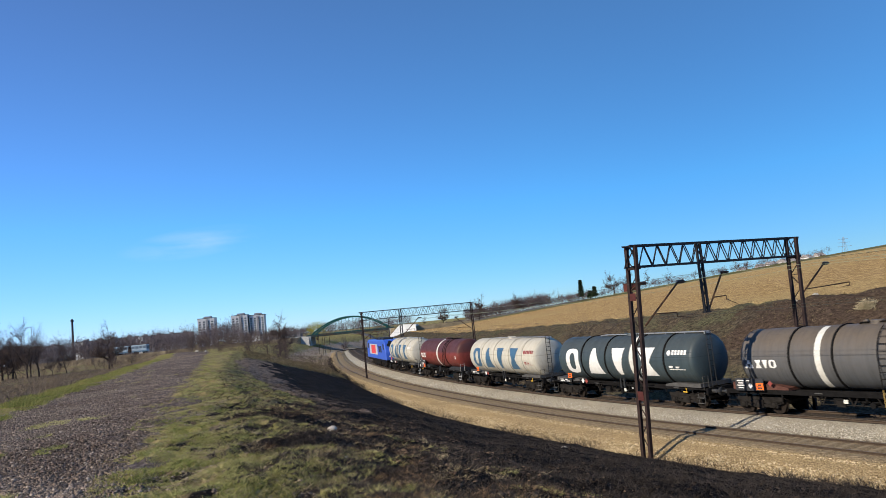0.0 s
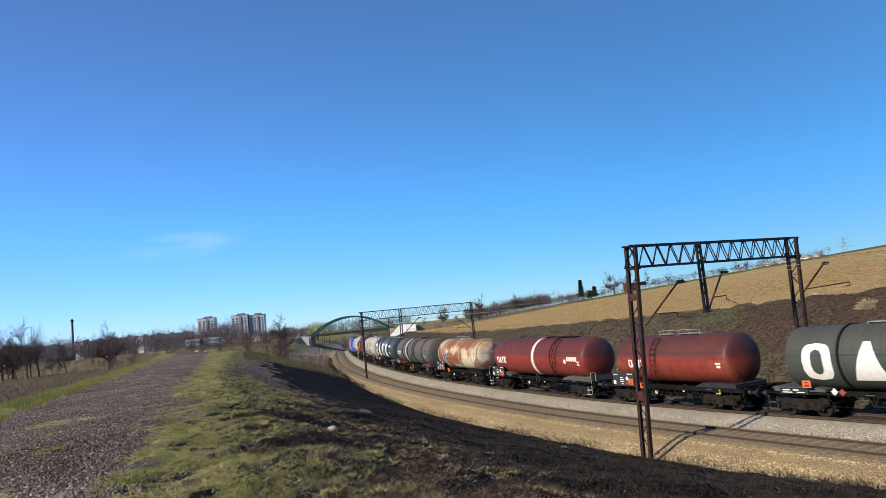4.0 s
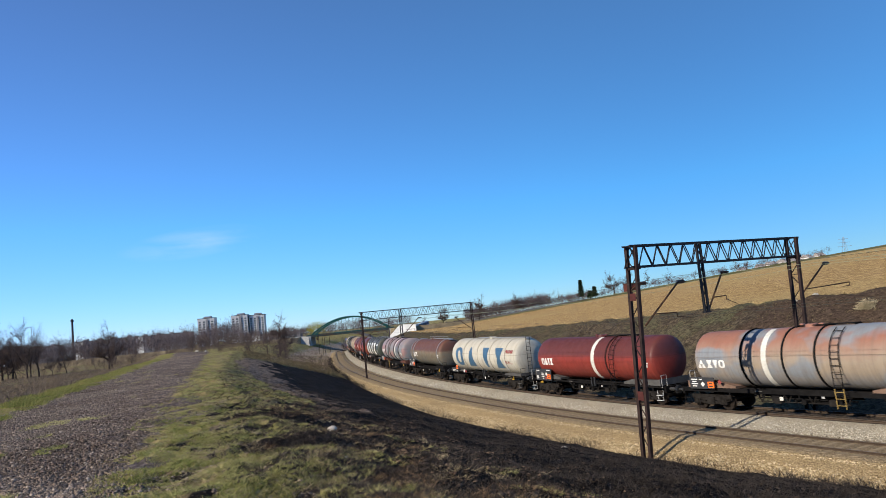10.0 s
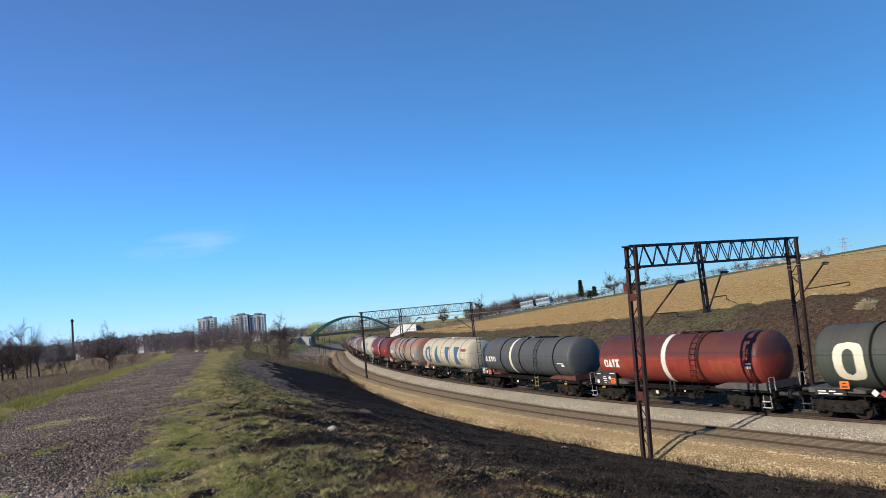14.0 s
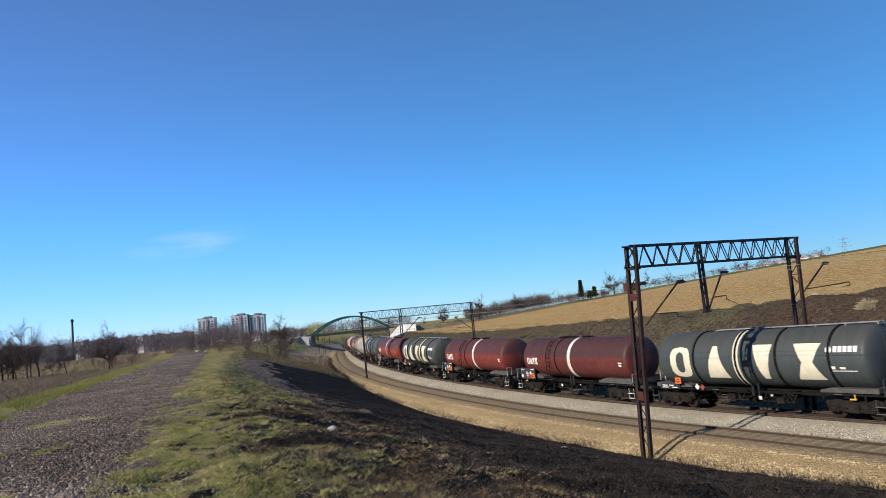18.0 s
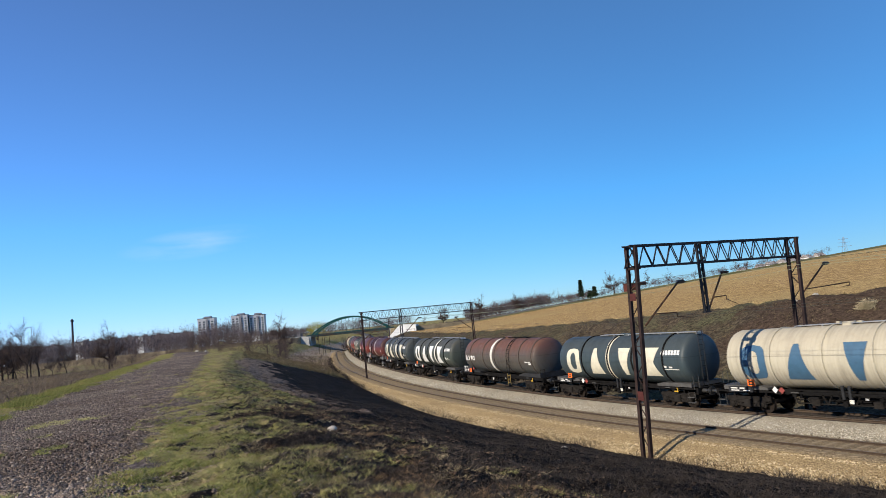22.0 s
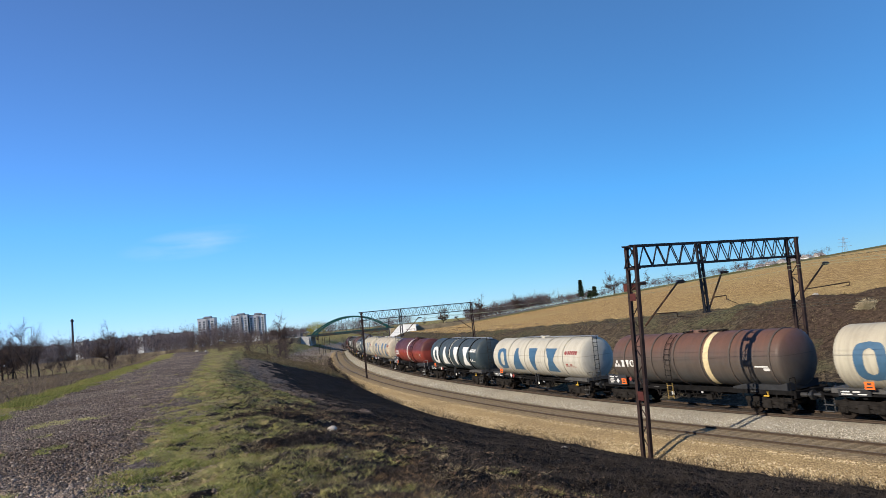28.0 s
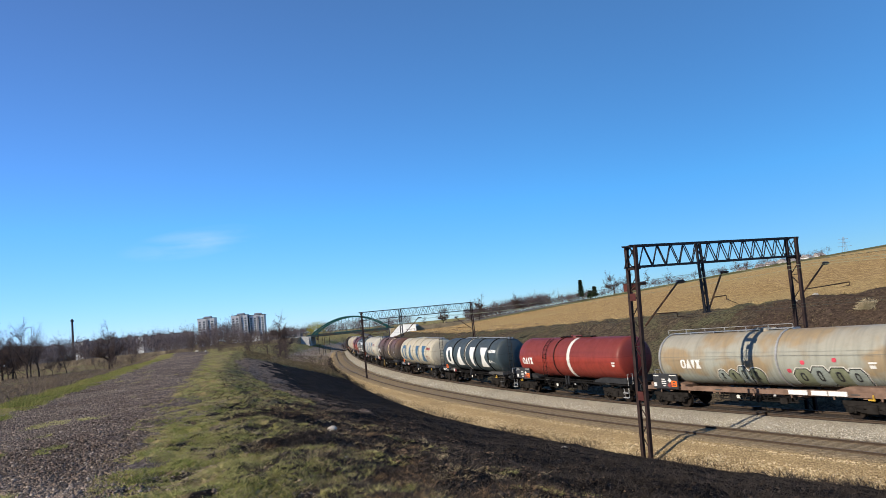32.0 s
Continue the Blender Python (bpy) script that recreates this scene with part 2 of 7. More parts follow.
def big_tris(name, verts, tris, mat=None):
    me = bpy.data.meshes.new(name)
    nt = len(tris)
    me.vertices.add(len(verts))
    me.vertices.foreach_set("co", np.asarray(verts, np.float32).ravel())
    me.loops.add(nt * 3)
    me.loops.foreach_set("vertex_index", np.asarray(tris, np.int32).ravel())
    me.polygons.add(nt)
    me.polygons.foreach_set("loop_start", np.arange(0, nt * 3, 3, dtype=np.int32))
    me.polygons.foreach_set("loop_total", np.full(nt, 3, np.int32))
    if mat:
        me.materials.append(mat)
    me.update(calc_edges=True)
    return me


def smooth01(t):
    t = np.clip(t, 0, 1)
    return t * t * (3 - 2 * t)


_rng = np.random.default_rng(5)
_WAVES = [(_rng.uniform(0, 2 * np.pi), _rng.uniform(0, 2 * np.pi)) for _ in range(64)]


def waves(x, y, size, n=7, seed=0):
    """Smooth irregular relief, about -1 to 1, with features of that size in metres."""
    out = 0
    for i in range(n):
        a, ph = _WAVES[(seed * 11 + i) % 64]
        k = 2 * np.pi / (size * (0.6 + 0.22 * i))
        out = out + np.sin(k * (x * np.cos(a) + y * np.sin(a)) + ph + 1.3 * np.sin(k * 0.6 * (x * np.sin(a) - y * np.cos(a)) + 2 * ph))
    return out / (n * 0.6)


# ---------------------------------------------------------------- lie of the land
PLATEAU = 4.86
CREST_S, CREST_OFF = (-60, -25, -2, 17, 40, 60, 160, 230), (30, 28.6, 26.6, 23.6, 21.6, 20.6, 20, 18)
RIDGE = ((400, -120), (160, 125), (117, 180), (101, 200), (82, 215), (58, 230), (42, 245), (22, 260), (-14, 300), (-60, 345))


def ridge_beyond(x, y):
    """Metres past the hill's ridge line (negative before it)."""
    rx = np.array([p[0] for p in RIDGE][::-1], float)
    ry = np.array([p[1] for p in RIDGE][::-1], float)
    return (y - np.interp(x, rx, ry)) * 0.78


def path_side(x, y):
    """Metres across the gravel path: 0 at its right edge, growing to the left; it is 4.6 m wide."""
    return (-1.5 - 0.342 * y - x) * 0.946


def ground_z(x, y):
    x, y = np.asarray(x, float), np.asarray(y, float)
    s, off = line_coords(x, y)
    sp = spacing(s)
    zt = np.interp(s, LINE_S, LINE_Z)
    bed = zt - 0.85
    # the path's side
    crest = np.interp(s, CREST_S, CREST_OFF)
    far = np.hypot(x, y)
    plat = PLATEAU - 1.3 * smooth01((path_side(x, y) - 5.4) / 9.0) - 1.2 * smooth01((far - 90) / 120)
    plat = plat + 0.10 * waves(x, y, 6.0, seed=1) * smooth01((path_side(x, y) - 5.0) / 3) + (0.03 * waves(x, y, 2.2, seed=2) + 0.018 * waves(x, y, 0.6, seed=21)) * smooth01(-path_side(x, y) / 0.6)
    plat = plat - 3.2 * smooth01((s - 52) / 60) * smooth01((crest + 13 - off) / 24)
    plat = plat - 0.75 * smooth01((s + 6) / 24) * smooth01((crest + 6 - off) / 15)
    mound = 0.45 * np.exp(-(((x + 25) / 5.0) ** 2 + ((y - 82) / 14) ** 2)) + 0.55 * np.exp(-(((x + 41) / 7) ** 2 + ((y - 104) / 9) ** 2))
    plat = plat + mound
    toe = sp + np.interp(s, (-32, -14, 15, 55), (2.0, 3.2, 3.3, 2.1))
    bed = bed + np.interp(s, (-32, -14, 15, 55), (0.5, 0.0, 0.0, 0.45))
    t = (off - toe) / np.maximum(crest - toe, 1)
    tt = np.clip(t, 0, 1)
    prof = 0.95 * tt + 0.05 * smooth01(tt)
    round_off = smooth01((s - 12) / 22)
    prof = prof * (1 - round_off) + (1 - (1 - tt) ** 1.4) * round_off
    left = bed + (plat - bed) * np.where(t >= 1, 1.0, prof)
    rough = smooth01(tt * 6) * smooth01((1.25 - t) * 4)
    left = left + rough * (0.08 * waves(x, y, 2.6, seed=3) + 0.05 * waves(x, y, 0.9, seed=4) + 0.035 * waves(x, y, 0.42, seed=20) * smooth01((45 - far) / 20))
    bed = zt - 0.85
    # the far side: cutting, field, ridge
    edge = 2.35 + 0.085 * x + 0.003 * y + 0.00006 * x * y
    edge = np.where(x < 0, 2.35 + 0.003 * y + 0.02 * x, edge)
    edge = np.clip(edge, -3, 60)
    u = (-off - 4.2) / 15.5
    uu = np.clip(u, 0, 1)
    prof2 = 0.6 * uu + 0.4 * smooth01(uu)
    right = bed + (edge - bed) * np.where(u >= 1, 1.0, prof2)
    right = right + smooth01(uu * 5) * smooth01((1.35 - u) * 3) * (0.22 * waves(x, y, 4.5, seed=5) + 0.10 * waves(x, y, 1.6, seed=6))
    rb = ridge_beyond(x, y)
    right = right - np.where(rb > 6, (0.03 + 0.05 * smooth01((x - 50) / 20)) * np.clip(rb - 6, 0, 160), 0)
    z = np.where(off > 0, left, right)
    # everything sinks gently into the far distance
    z = np.where(far > 420, z * smooth01((900 - far) / 480) + (-2.0) * (1 - smooth01((900 - far) / 480)), z)
    return z


def ground_at(x, y):
    return float(ground_z(np.array([x]), np.array([y]))[0])


def build_ground():
    rad = np.concatenate([[0.03], np.geomspace(1.2, 4200, 540)])
    ang = np.concatenate([np.linspace(radians(-230), radians(42), 46)[:-1], np.linspace(radians(42), radians(130), 430)])
    ang = np.concatenate([ang, [ang[0] + 2 * np.pi]])
    A, R = np.meshgrid(ang, rad)
    X, Y = R * np.cos(A), R * np.sin(A)
    X[0] += 0.5
    Y[0] -= 0.6
    X[:, -1], Y[:, -1] = X[:, 0], Y[:, 0]
    Z = ground_z(X, Y)
    n, m = X.shape
    verts = np.stack([X, Y, Z], -1).reshape(-1, 3)
    i, j = np.meshgrid(np.arange(n - 1), np.arange(m - 1), indexing="ij")
    a = (i * m + j).ravel()
    quads = np.stack([a, a + m, a + m + 1, a + 1], -1)
    me = big_mesh("ground", verts, quads, None, True)
    x, y = verts[:, 0], verts[:, 1]
    s, off = line_coords(x, y)
    sp = spacing(s)
    ps = path_side(x, y)
    crest = np.interp(s, CREST_S, CREST_OFF)
    wob = 0.55 * waves(x, y, 3.1, seed=7) + 0.3 * waves(x, y, 1.1, seed=8)
    far = np.hypot(x, y)
    gravel = smooth01((ps + 0.25 + 0.5 * wob) / 0.7) * smooth01((4.9 - ps + 0.5 * wob) / 0.7) * smooth01((125 - far) / 10)
    stony = smooth01((ps + 2.4 + wob) / 1.6) * smooth01((1.0 - ps) / 1.0) * smooth01((waves(x, y, 3.5, seed=9) + 0.35) / 0.4) * smooth01((30 - far) / 10)
    gravel = np.maximum(gravel, 0.75 * stony * (off > 0))
    ragged = waves(x, y, 2.4, seed=14) + 0.5 * waves(x, y, 0.8, seed=15)
    near = smooth01((24 - far) / 10)
    burnt = smooth01((crest - 0.1 + 1.3 * smooth01((s - 2) / 20) - 1.1 * smooth01((far - 13) / 8) - 0.9 * smooth01((far - 18) / 8) + 1.7 * near + (1.2 + 0.5 * near) * wob + 1.2 * near * ragged - off) / 0.9) * smooth01((off - sp - 0.8) / 1.0)
    burnt = burnt * smooth01((46 + 1.0 * (20 - off) - s + 5 * wob) / 14)
    verge = smooth01((ps - 4.3 + 0.4 * wob) / 0.5) * smooth01((7.4 + wob - ps) / 1.2)
    dry = smooth01((ps - 6.6 + wob) / 1.5)
    dry = np.where(off > 0, dry, 0)
    rb = ridge_beyond(x, y)
    field = smooth01((-off - 20.5 + 0.9 * wob) / 2.0) * smooth01((-rb - 18) / 2.5) * (off < 0)
    scrub = (off < 0) * smooth01((-off - 3.5) / 1.5) * (1 - field) * smooth01((21.0 + off + 2.5 + wob) / 2.5)
    fallow = ((off > sp + 2) * smooth01((crest - 1.5 + 2 * wob - off) / 3) * smooth01((s - 38 - 1.0 * (20 - off) + 5 * wob) / 14))
    meadow = (off < 0) * smooth01((rb + 20) / 2.5)
    loam = (off > 0) * burnt * smooth01((off - crest + 5.0 + 2.6 * wob) / 2.0) * (0.35 + 0.65 * smooth01((s + 16) / 14))
    earth = (off < 0) * smooth01((14 + 6 * wob - s) / 14) * smooth01((-off - 9.5 + 3.0 * wob) / 4) * smooth01((26.5 + off + wob) / 2.5) * (1 - field)
    for name, w in (("gravel", gravel), ("burnt", burnt * (off > 0)), ("verge", verge * (off > 0)), ("dry", dry), ("field", field), ("scrub", scrub), ("fallow", fallow), ("meadow", meadow), ("earth", earth), ("loam", loam)):
        at = me.attributes.new(name, "FLOAT", "POINT")
        at.data.foreach_set("value", np.asarray(w, np.float32))
    m = Mat("open_ground", 0.95)
    patch = m.noise(0.22, 4, 0.6, "World")
    clump = m.noise(1.6, 6, 0.7, "World")
    grain = m.noise(16.0, 4, 0.7, "World")
    grain2 = m.noise(70.0, 2, 0.6, "World")
    turf = m.mix(m.ramp(clump, [(0.36, 0.0), (0.62, 1.0)]), (0.36, 0.265, 0.132), (0.258, 0.262, 0.070))
    turf = m.mix(m.ramp(m.noise(0.9, 5, 0.75, "World"), [(0.48, 0.0), (0.60, 0.75)]), turf, (0.135, 0.098, 0.062))
    turf = m.mix(m.ramp(grain, [(0.38, 0.75), (0.52, 0.0)]), turf, (0.055, 0.045, 0.025))
    stone = m.mix(m.ramp(m.voronoi(14.0), [(0.1, 0.0), (0.9, 1.0)]), (0.0528, 0.04136, 0.03608), (0.2376, 0.1892, 0.1672))
    stone = m.mix(0.5, stone, m.ramp(grain, [(0.38, (0.0176, 0.01408, 0.01232)), (0.68, (0.22, 0.176, 0.1566))]))
    soot = m.mix(m.ramp(clump, [(0.42, 0.0), (0.72, 1.0)]), (0.00825, 0.007125, 0.00675), (0.03525, 0.02925, 0.02625))
    soot = m.mix(m.ramp(grain, [(0.52, 0.0), (0.70, 0.8)]), soot, (0.1235, 0.1008, 0.08125))
    soot = m.mix(m.ramp(m.noise(5.0, 4, 0.7, "World"), [(0.40, 0.85), (0.52, 0.0)]), soot, (0.012, 0.010, 0.009))
    loam = m.mix(m.ramp(m.noise(2.6, 6, 0.8, "World"), [(0.40, 0.0), (0.62, 1.0)]), (0.050, 0.036, 0.027), (0.36, 0.255, 0.18))
    loam = m.mix(m.ramp(grain, [(0.52, 0.0), (0.70, 0.8)]), loam, (0.36, 0.28, 0.21))
    green = m.mix(m.ramp(clump, [(0.40, 0.0), (0.6, 1.0)]), (0.20, 0.15, 0.07), (0.19, 0.20, 0.048))
    straw = m.mix(m.ramp(clump, [(0.3, 0.0), (0.7, 1.0)]), (0.114, 0.081, 0.0484), (0.238, 0.176, 0.0968))
    straw = m.mix(m.ramp(patch, [(0.5, 0.0), (0.65, 0.8)]), straw, (0.132, 0.145, 0.0422))
    crop = m.mix(m.ramp(m.noise(0.5, 6, 0.75, "World"), [(0.3, 0.0), (0.7, 1.0)]), (0.4819, 0.3099, 0.1205), (0.804, 0.5734, 0.2586))
    crop = m.mix(m.ramp(m.noise(0.06, 3, 0.5, "World", (1, 0.25, 1)), [(0.42, 0.0), (0.7, 0.8)]), crop, (0.6312, 0.4176, 0.1584))
    crop = m.mix(m.ramp(m.noise(1.3, 7, 0.9, "World"), [(0.45, 0.0), (0.53, 0.95)]), crop, (0.215, 0.132, 0.053))
    crop = m.mix(m.ramp(m.noise(0.018, 3, 0.5, "World"), [(0.45, 0.0), (0.62, 0.5)]), crop, (0.46, 0.345, 0.1495))
    crop = m.mix(m.ramp(m.noise(4.5, 4, 0.8, "World"), [(0.42, 0.85), (0.52, 0.0)]), crop, (0.19, 0.115, 0.048))
    brush = m.mix(m.ramp(clump, [(0.38, 0.0), (0.65, 1.0)]), (0.046, 0.035, 0.026), (0.165, 0.128, 0.084))
    brush = m.mix(m.ramp(patch, [(0.45, 0.0), (0.65, 0.8)]), brush, (0.115, 0.115, 0.060))
    brush = m.mix(m.ramp(m.noise(4.0, 5, 0.75, "World"), [(0.42, 0.8), (0.56, 0.0)]), brush, (0.022, 0.018, 0.014))
    earth = m.mix(m.ramp(m.noise(3.0, 6, 0.8, "World"), [(0.38, 0.0), (0.66, 1.0)]), (0.024, 0.017, 0.013), (0.115, 0.080, 0.056))
    rough_grass = m.mix(m.ramp(clump, [(0.36, 0.0), (0.64, 1.0)]), (0.19, 0.145, 0.108), (0.46, 0.36, 0.27))
    rough_grass = m.mix(m.ramp(patch, [(0.5, 0.0), (0.62, 0.6)]), rough_grass, (0.14, 0.15, 0.06))
    lea = m.mix(m.ramp(patch, [(0.4, 0.0), (0.6, 1.0)]), (0.075, 0.085, 0.030), (0.15, 0.12, 0.055))
    col = turf
    edge = m.math("MULTIPLY", m.math("SUBTRACT", clump, 0.5), 1.1)
    for name, c in (("dry", straw), ("verge", green), ("fallow", rough_grass), ("gravel", stone), ("burnt", soot), ("loam", loam), ("meadow", lea), ("scrub", brush), ("earth", earth), ("field", crop)):
        f = m.ramp(m.math("ADD", m.attr(name), edge), [(0.38, 0.0), (0.62, 1.0)])
        col = m.mix(f, col, c)
    m.base(col)
    m.bump(m.noise(5.0, 4, 0.7, "World"), 0.7, 0.06)
    m.bump(clump, 0.8, 0.16)
    m.bump(grain, 0.9, 0.035)
    m.bump(grain2, 0.6, 0.010)
    me.materials.append(m.m)
    tagged(new("ground", me), "rough ground of grass, gravel path, burnt slope and stubble field", "ground", kind="structure")


build_ground()


def sweep(name, s_list, profile, mat, smooth=False, centre=None):
    """A band along the line: profile is a list of (off, z); centre(s) shifts it sideways."""
    verts, quads = [], []
    k = len(profile)
    for i, s in enumerate(s_list):
        sh = centre(s) if centre else 0.0
        for o, z in profile:
            verts.append(line(s, sh + o, z))
        if i:
            for j in range(k - 1):
                a = i * k + j
                quads.append((a - k, a, a + 1, a - k + 1))
    return big_mesh(name, verts, quads, mat, smooth)


def ballast_mat(name, dark, light, dust):
    m = Mat(name, 0.95)
    v = m.voronoi(17.0)
    g = m.noise(17.0, 5, 0.7, "World")
    c = m.mix(m.ramp(v, [(0.1, 0.0), (0.9, 1.0)]), dark, light)
    c = m.mix(m.ramp(g, [(0.35, 0.75), (0.6, 0.0)]), c, scaled(dark, 0.5))
    c = m.mix(m.ramp(m.noise(0.35, 4, 0.6, "World"), [(0.4, 0.0), (0.7, 0.6)]), c, dust)
    m.base(c)
    m.bump(m.voronoi(13.0, out="Distance"), 1.0, 0.05)
    m.bump(g, 0.8, 0.05)
    return m.m


YELLOW_BALLAST = ballast_mat("weathered_tan_ballast", (0.215, 0.146, 0.0731), (0.551, 0.422, 0.231), (0.413, 0.296, 0.146))
GREY_BALLAST = ballast_mat("fresh_grey_ballast", (0.28, 0.243, 0.178), (0.654, 0.589, 0.458), (0.505, 0.439, 0.318))
BROWN_BALLAST = ballast_mat("rusty_brown_ballast", (0.164, 0.123, 0.0722), (0.402, 0.307, 0.189), (0.303, 0.23, 0.135))
# one dark tone holds both the oil stains and the train's shade
OILY_SHADED_BALLAST = ballast_mat("oil_stained_ballast", (0.045, 0.036, 0.028), (0.15, 0.12, 0.092), (0.10, 0.078, 0.058))
RAIL_SIDE = plain("rusted_rail", (0.075, 0.055, 0.040), 0.75, 0.0, 0.3, 6)
RAIL_TOP = plain("dull_rail_head", (0.16, 0.13, 0.10), 0.55, 0.3, 0.1, 6)
CONCRETE = plain("weathered_concrete", (0.34, 0.325, 0.295), 0.9, 0.0, 0.2, 1.5)
SLEEPER_MAT = plain("stained_concrete_sleeper", (0.271, 0.209, 0.131), 0.95, 0.0, 0.35, 4)

BED_S = np.concatenate([np.arange(-470, -60, 6.0), np.arange(-60, 260, 1.5), np.arange(260, 560, 5)])
far_bed = sweep("trackbed_train", BED_S, [(-4.6, -1.0), (-3.2, -0.62), (-1.75, -0.17), (-1.35, -0.112), (1.0, -0.112)], OILY_SHADED_BALLAST)
tagged(new("trackbed_train", far_bed), "dark ballast bed under the freight train's track, oil stains and shade in its colour", "track bed", kind="structure")
shoulder = sweep("ballast_shoulder", BED_S, [(1.0, -0.108), (1.55, -0.15), (2.2, -0.24), (3.3, -0.40), (3.9, -0.44)], GREY_BALLAST)
tagged(new("ballast_shoulder", shoulder), "fresh pale grey ballast between the two tracks", "ballast", kind="structure")
near_bed = sweep("trackbed_second", BED_S, [(-1.85, -0.435), (-1.45, -0.15), (-1.32, -0.108), (1.32, -0.108), (1.42, -0.13), (1.5, -0.19)], BROWN_BALLAST, centre=lambda s: float(spacing(s)))
tagged(new("trackbed_second", near_bed), "rusty brown ballast bed of the empty second track", "track bed", kind="structure")
outer = sweep("ballast_outer", BED_S, [(1.5, -0.186), (2.1, -0.30), (2.9, -0.62), (3.5, -0.78), (3.9, -1.1)], YELLOW_BALLAST, centre=lambda s: float(spacing(s)))
tagged(new("ballast_outer", outer), "sunlit tan ballast shoulder of the second track", "ballast", kind="structure")

RAIL_PROFILE = [(-0.065, -0.17), (-0.012, -0.135), (-0.012, -0.035), (-0.035, -0.03), (-0.035, -0.004), (-0.028, 0.0), (0.028, 0.0), (0.035, -0.004), (0.035, -0.03), (0.012, -0.035), (0.012, -0.135), (0.065, -0.17)]


def build_rail(label, centre):
    me = sweep("rail", BED_S, RAIL_PROFILE[::-1], RAIL_SIDE, centre=centre)
    me.materials.append(RAIL_TOP)
    k = len(RAIL_PROFILE) - 1
    idx = np.zeros(len(me.polygons), np.int32)
    idx[5::k] = 1
    me.polygons.foreach_set("material_index", idx)
    tagged(new("rail", me), label, "rail", group="rails of the line")


for g in (-0.752, 0.752):
    build_rail("rusty steel rail under the freight train", lambda s, g=g: g)
    build_rail("rusty steel rail of the empty second track", lambda s, g=g: float(spacing(s)) + g)

# ---------------------------------------------------------------- mesh pieces for things
def bm_box(bm, cx, cy, cz, sx, sy, sz, bevel=0.0, m=None):
    g = bmesh.ops.create_cube(bm, size=1.0, matrix=(m or Matrix()) @ Matrix.LocRotScale((cx, cy, cz), None, (sx, sy, sz)))
    if bevel > 0:
        es = list({e for v in g["verts"] for e in v.link_edges})
        bmesh.ops.bevel(bm, geom=es, offset=bevel, segments=2, profile=0.6, affect="EDGES")
    return g


def bm_tube(bm, a, b, r, n=6, r2=None):
    """A round bar from a to b."""
    a, b = Vector(a), Vector(b)
    d = b - a
    m = Matrix.Translation((a + b) / 2) @ d.to_track_quat("Z", "Y").to_matrix().to_4x4()
    return bmesh.ops.create_cone(bm, cap_ends=True, segments=n, radius1=r, radius2=r if r2 is None else r2, depth=d.length, matrix=m)


def bm_bar(bm, a, b, w, h):
    """A flat bar from a to b, w wide, h high."""
    a, b = Vector(a), Vector(b)
    d = b - a
    q = d.to_track_quat("X", "Z").to_matrix().to_4x4()
    return bmesh.ops.create_cube(bm, size=1.0, matrix=Matrix.Translation((a + b) / 2) @ q @ Matrix.Diagonal((d.length, w, h, 1)))


def bm_revolve(bm, profile, n=40):
    """Turns a list of (x, r) about the x axis."""
    rings = []
    for x, r in profile:
        if r < 1e-4:
            rings.append([bm.verts.new((x, 0, 0))])
        else:
            rings.append([bm.verts.new((x, r * math.sin(2 * math.pi * k / n), r * math.cos(2 * math.pi * k / n))) for k in range(n)])
    for p, q in zip(rings, rings[1:]):
        for k in range(n):
            k2 = (k + 1) % n
            if len(p) == 1:
                bm.faces.new((p[0], q[k2], q[k]))
            elif len(q) == 1:
                bm.faces.new((p[k], p[k2], q[0]))
            else:
                bm.faces.new((p[k], p[k2], q[k2], q[k]))
    bmesh.ops.recalc_face_normals(bm, faces=bm.faces[:])


def finish(name, bm, mat, smooth=False):
    me = bpy.data.meshes.new(name)
    bm.to_mesh(me)
    bm.free()
    if mat:
        me.materials.append(mat)
    if smooth:
        me.polygons.foreach_set("use_smooth", [True] * len(me.polygons))
        me.set_sharp_from_angle(angle=radians(40))
    return me


def part(name, data, material=None, parent=None, label="", at=None):
    """Links a bmesh or a mesh as one object under a thing or a part."""
    me = data if isinstance(data, bpy.types.Mesh) else finish(name, data, material)
    ob = new(name, me)
    ob.parent = parent
    if at is not None:
        ob.matrix_local = at if isinstance(at, Matrix) else Matrix.Translation(at)
    if label:
        tagged(ob, label)
    return ob


CACHE = {}


def shared(key, make):
    if key not in CACHE:
        CACHE[key] = make()
    return CACHE[key]


# ---------------------------------------------------------------- tank wagons
AXIS_Z = 2.72       # height of a tank's axis over the rails


def tank_mesh(L, R, mat, dome=0.44):
    def make():
        bm = bmesh.new()
        h = L / 2
        prof = [(-h + dome * u, R * v) for u, v in ((0, 0), (0.05, 0.36), (0.20, 0.66), (0.36, 0.82), (0.52, 0.92), (0.72, 0.98), (1.0, 1.0))]
        nseg = 14
        prof += [(-h + dome + (L - 2 * dome) * k / nseg, R) for k in range(1, nseg)]
        prof += [(-x, r) for x, r in prof[:7][::-1]]
        bm_revolve(bm, prof, 48)
        return finish("tank", bm, mat, True)
    return shared(("tank", L, R, mat.name), make)


def hoop_mesh(R, w, t, mat):
    def make():
        bm = bmesh.new()
        bm_revolve(bm, [(-w / 2, R - 0.01), (-w / 2, R + t), (w / 2, R + t), (w / 2, R - 0.01)], 48)
        return finish("hoop", bm, mat, False)
    return shared(("hoop", round(R, 3), w, t, mat.name), make)


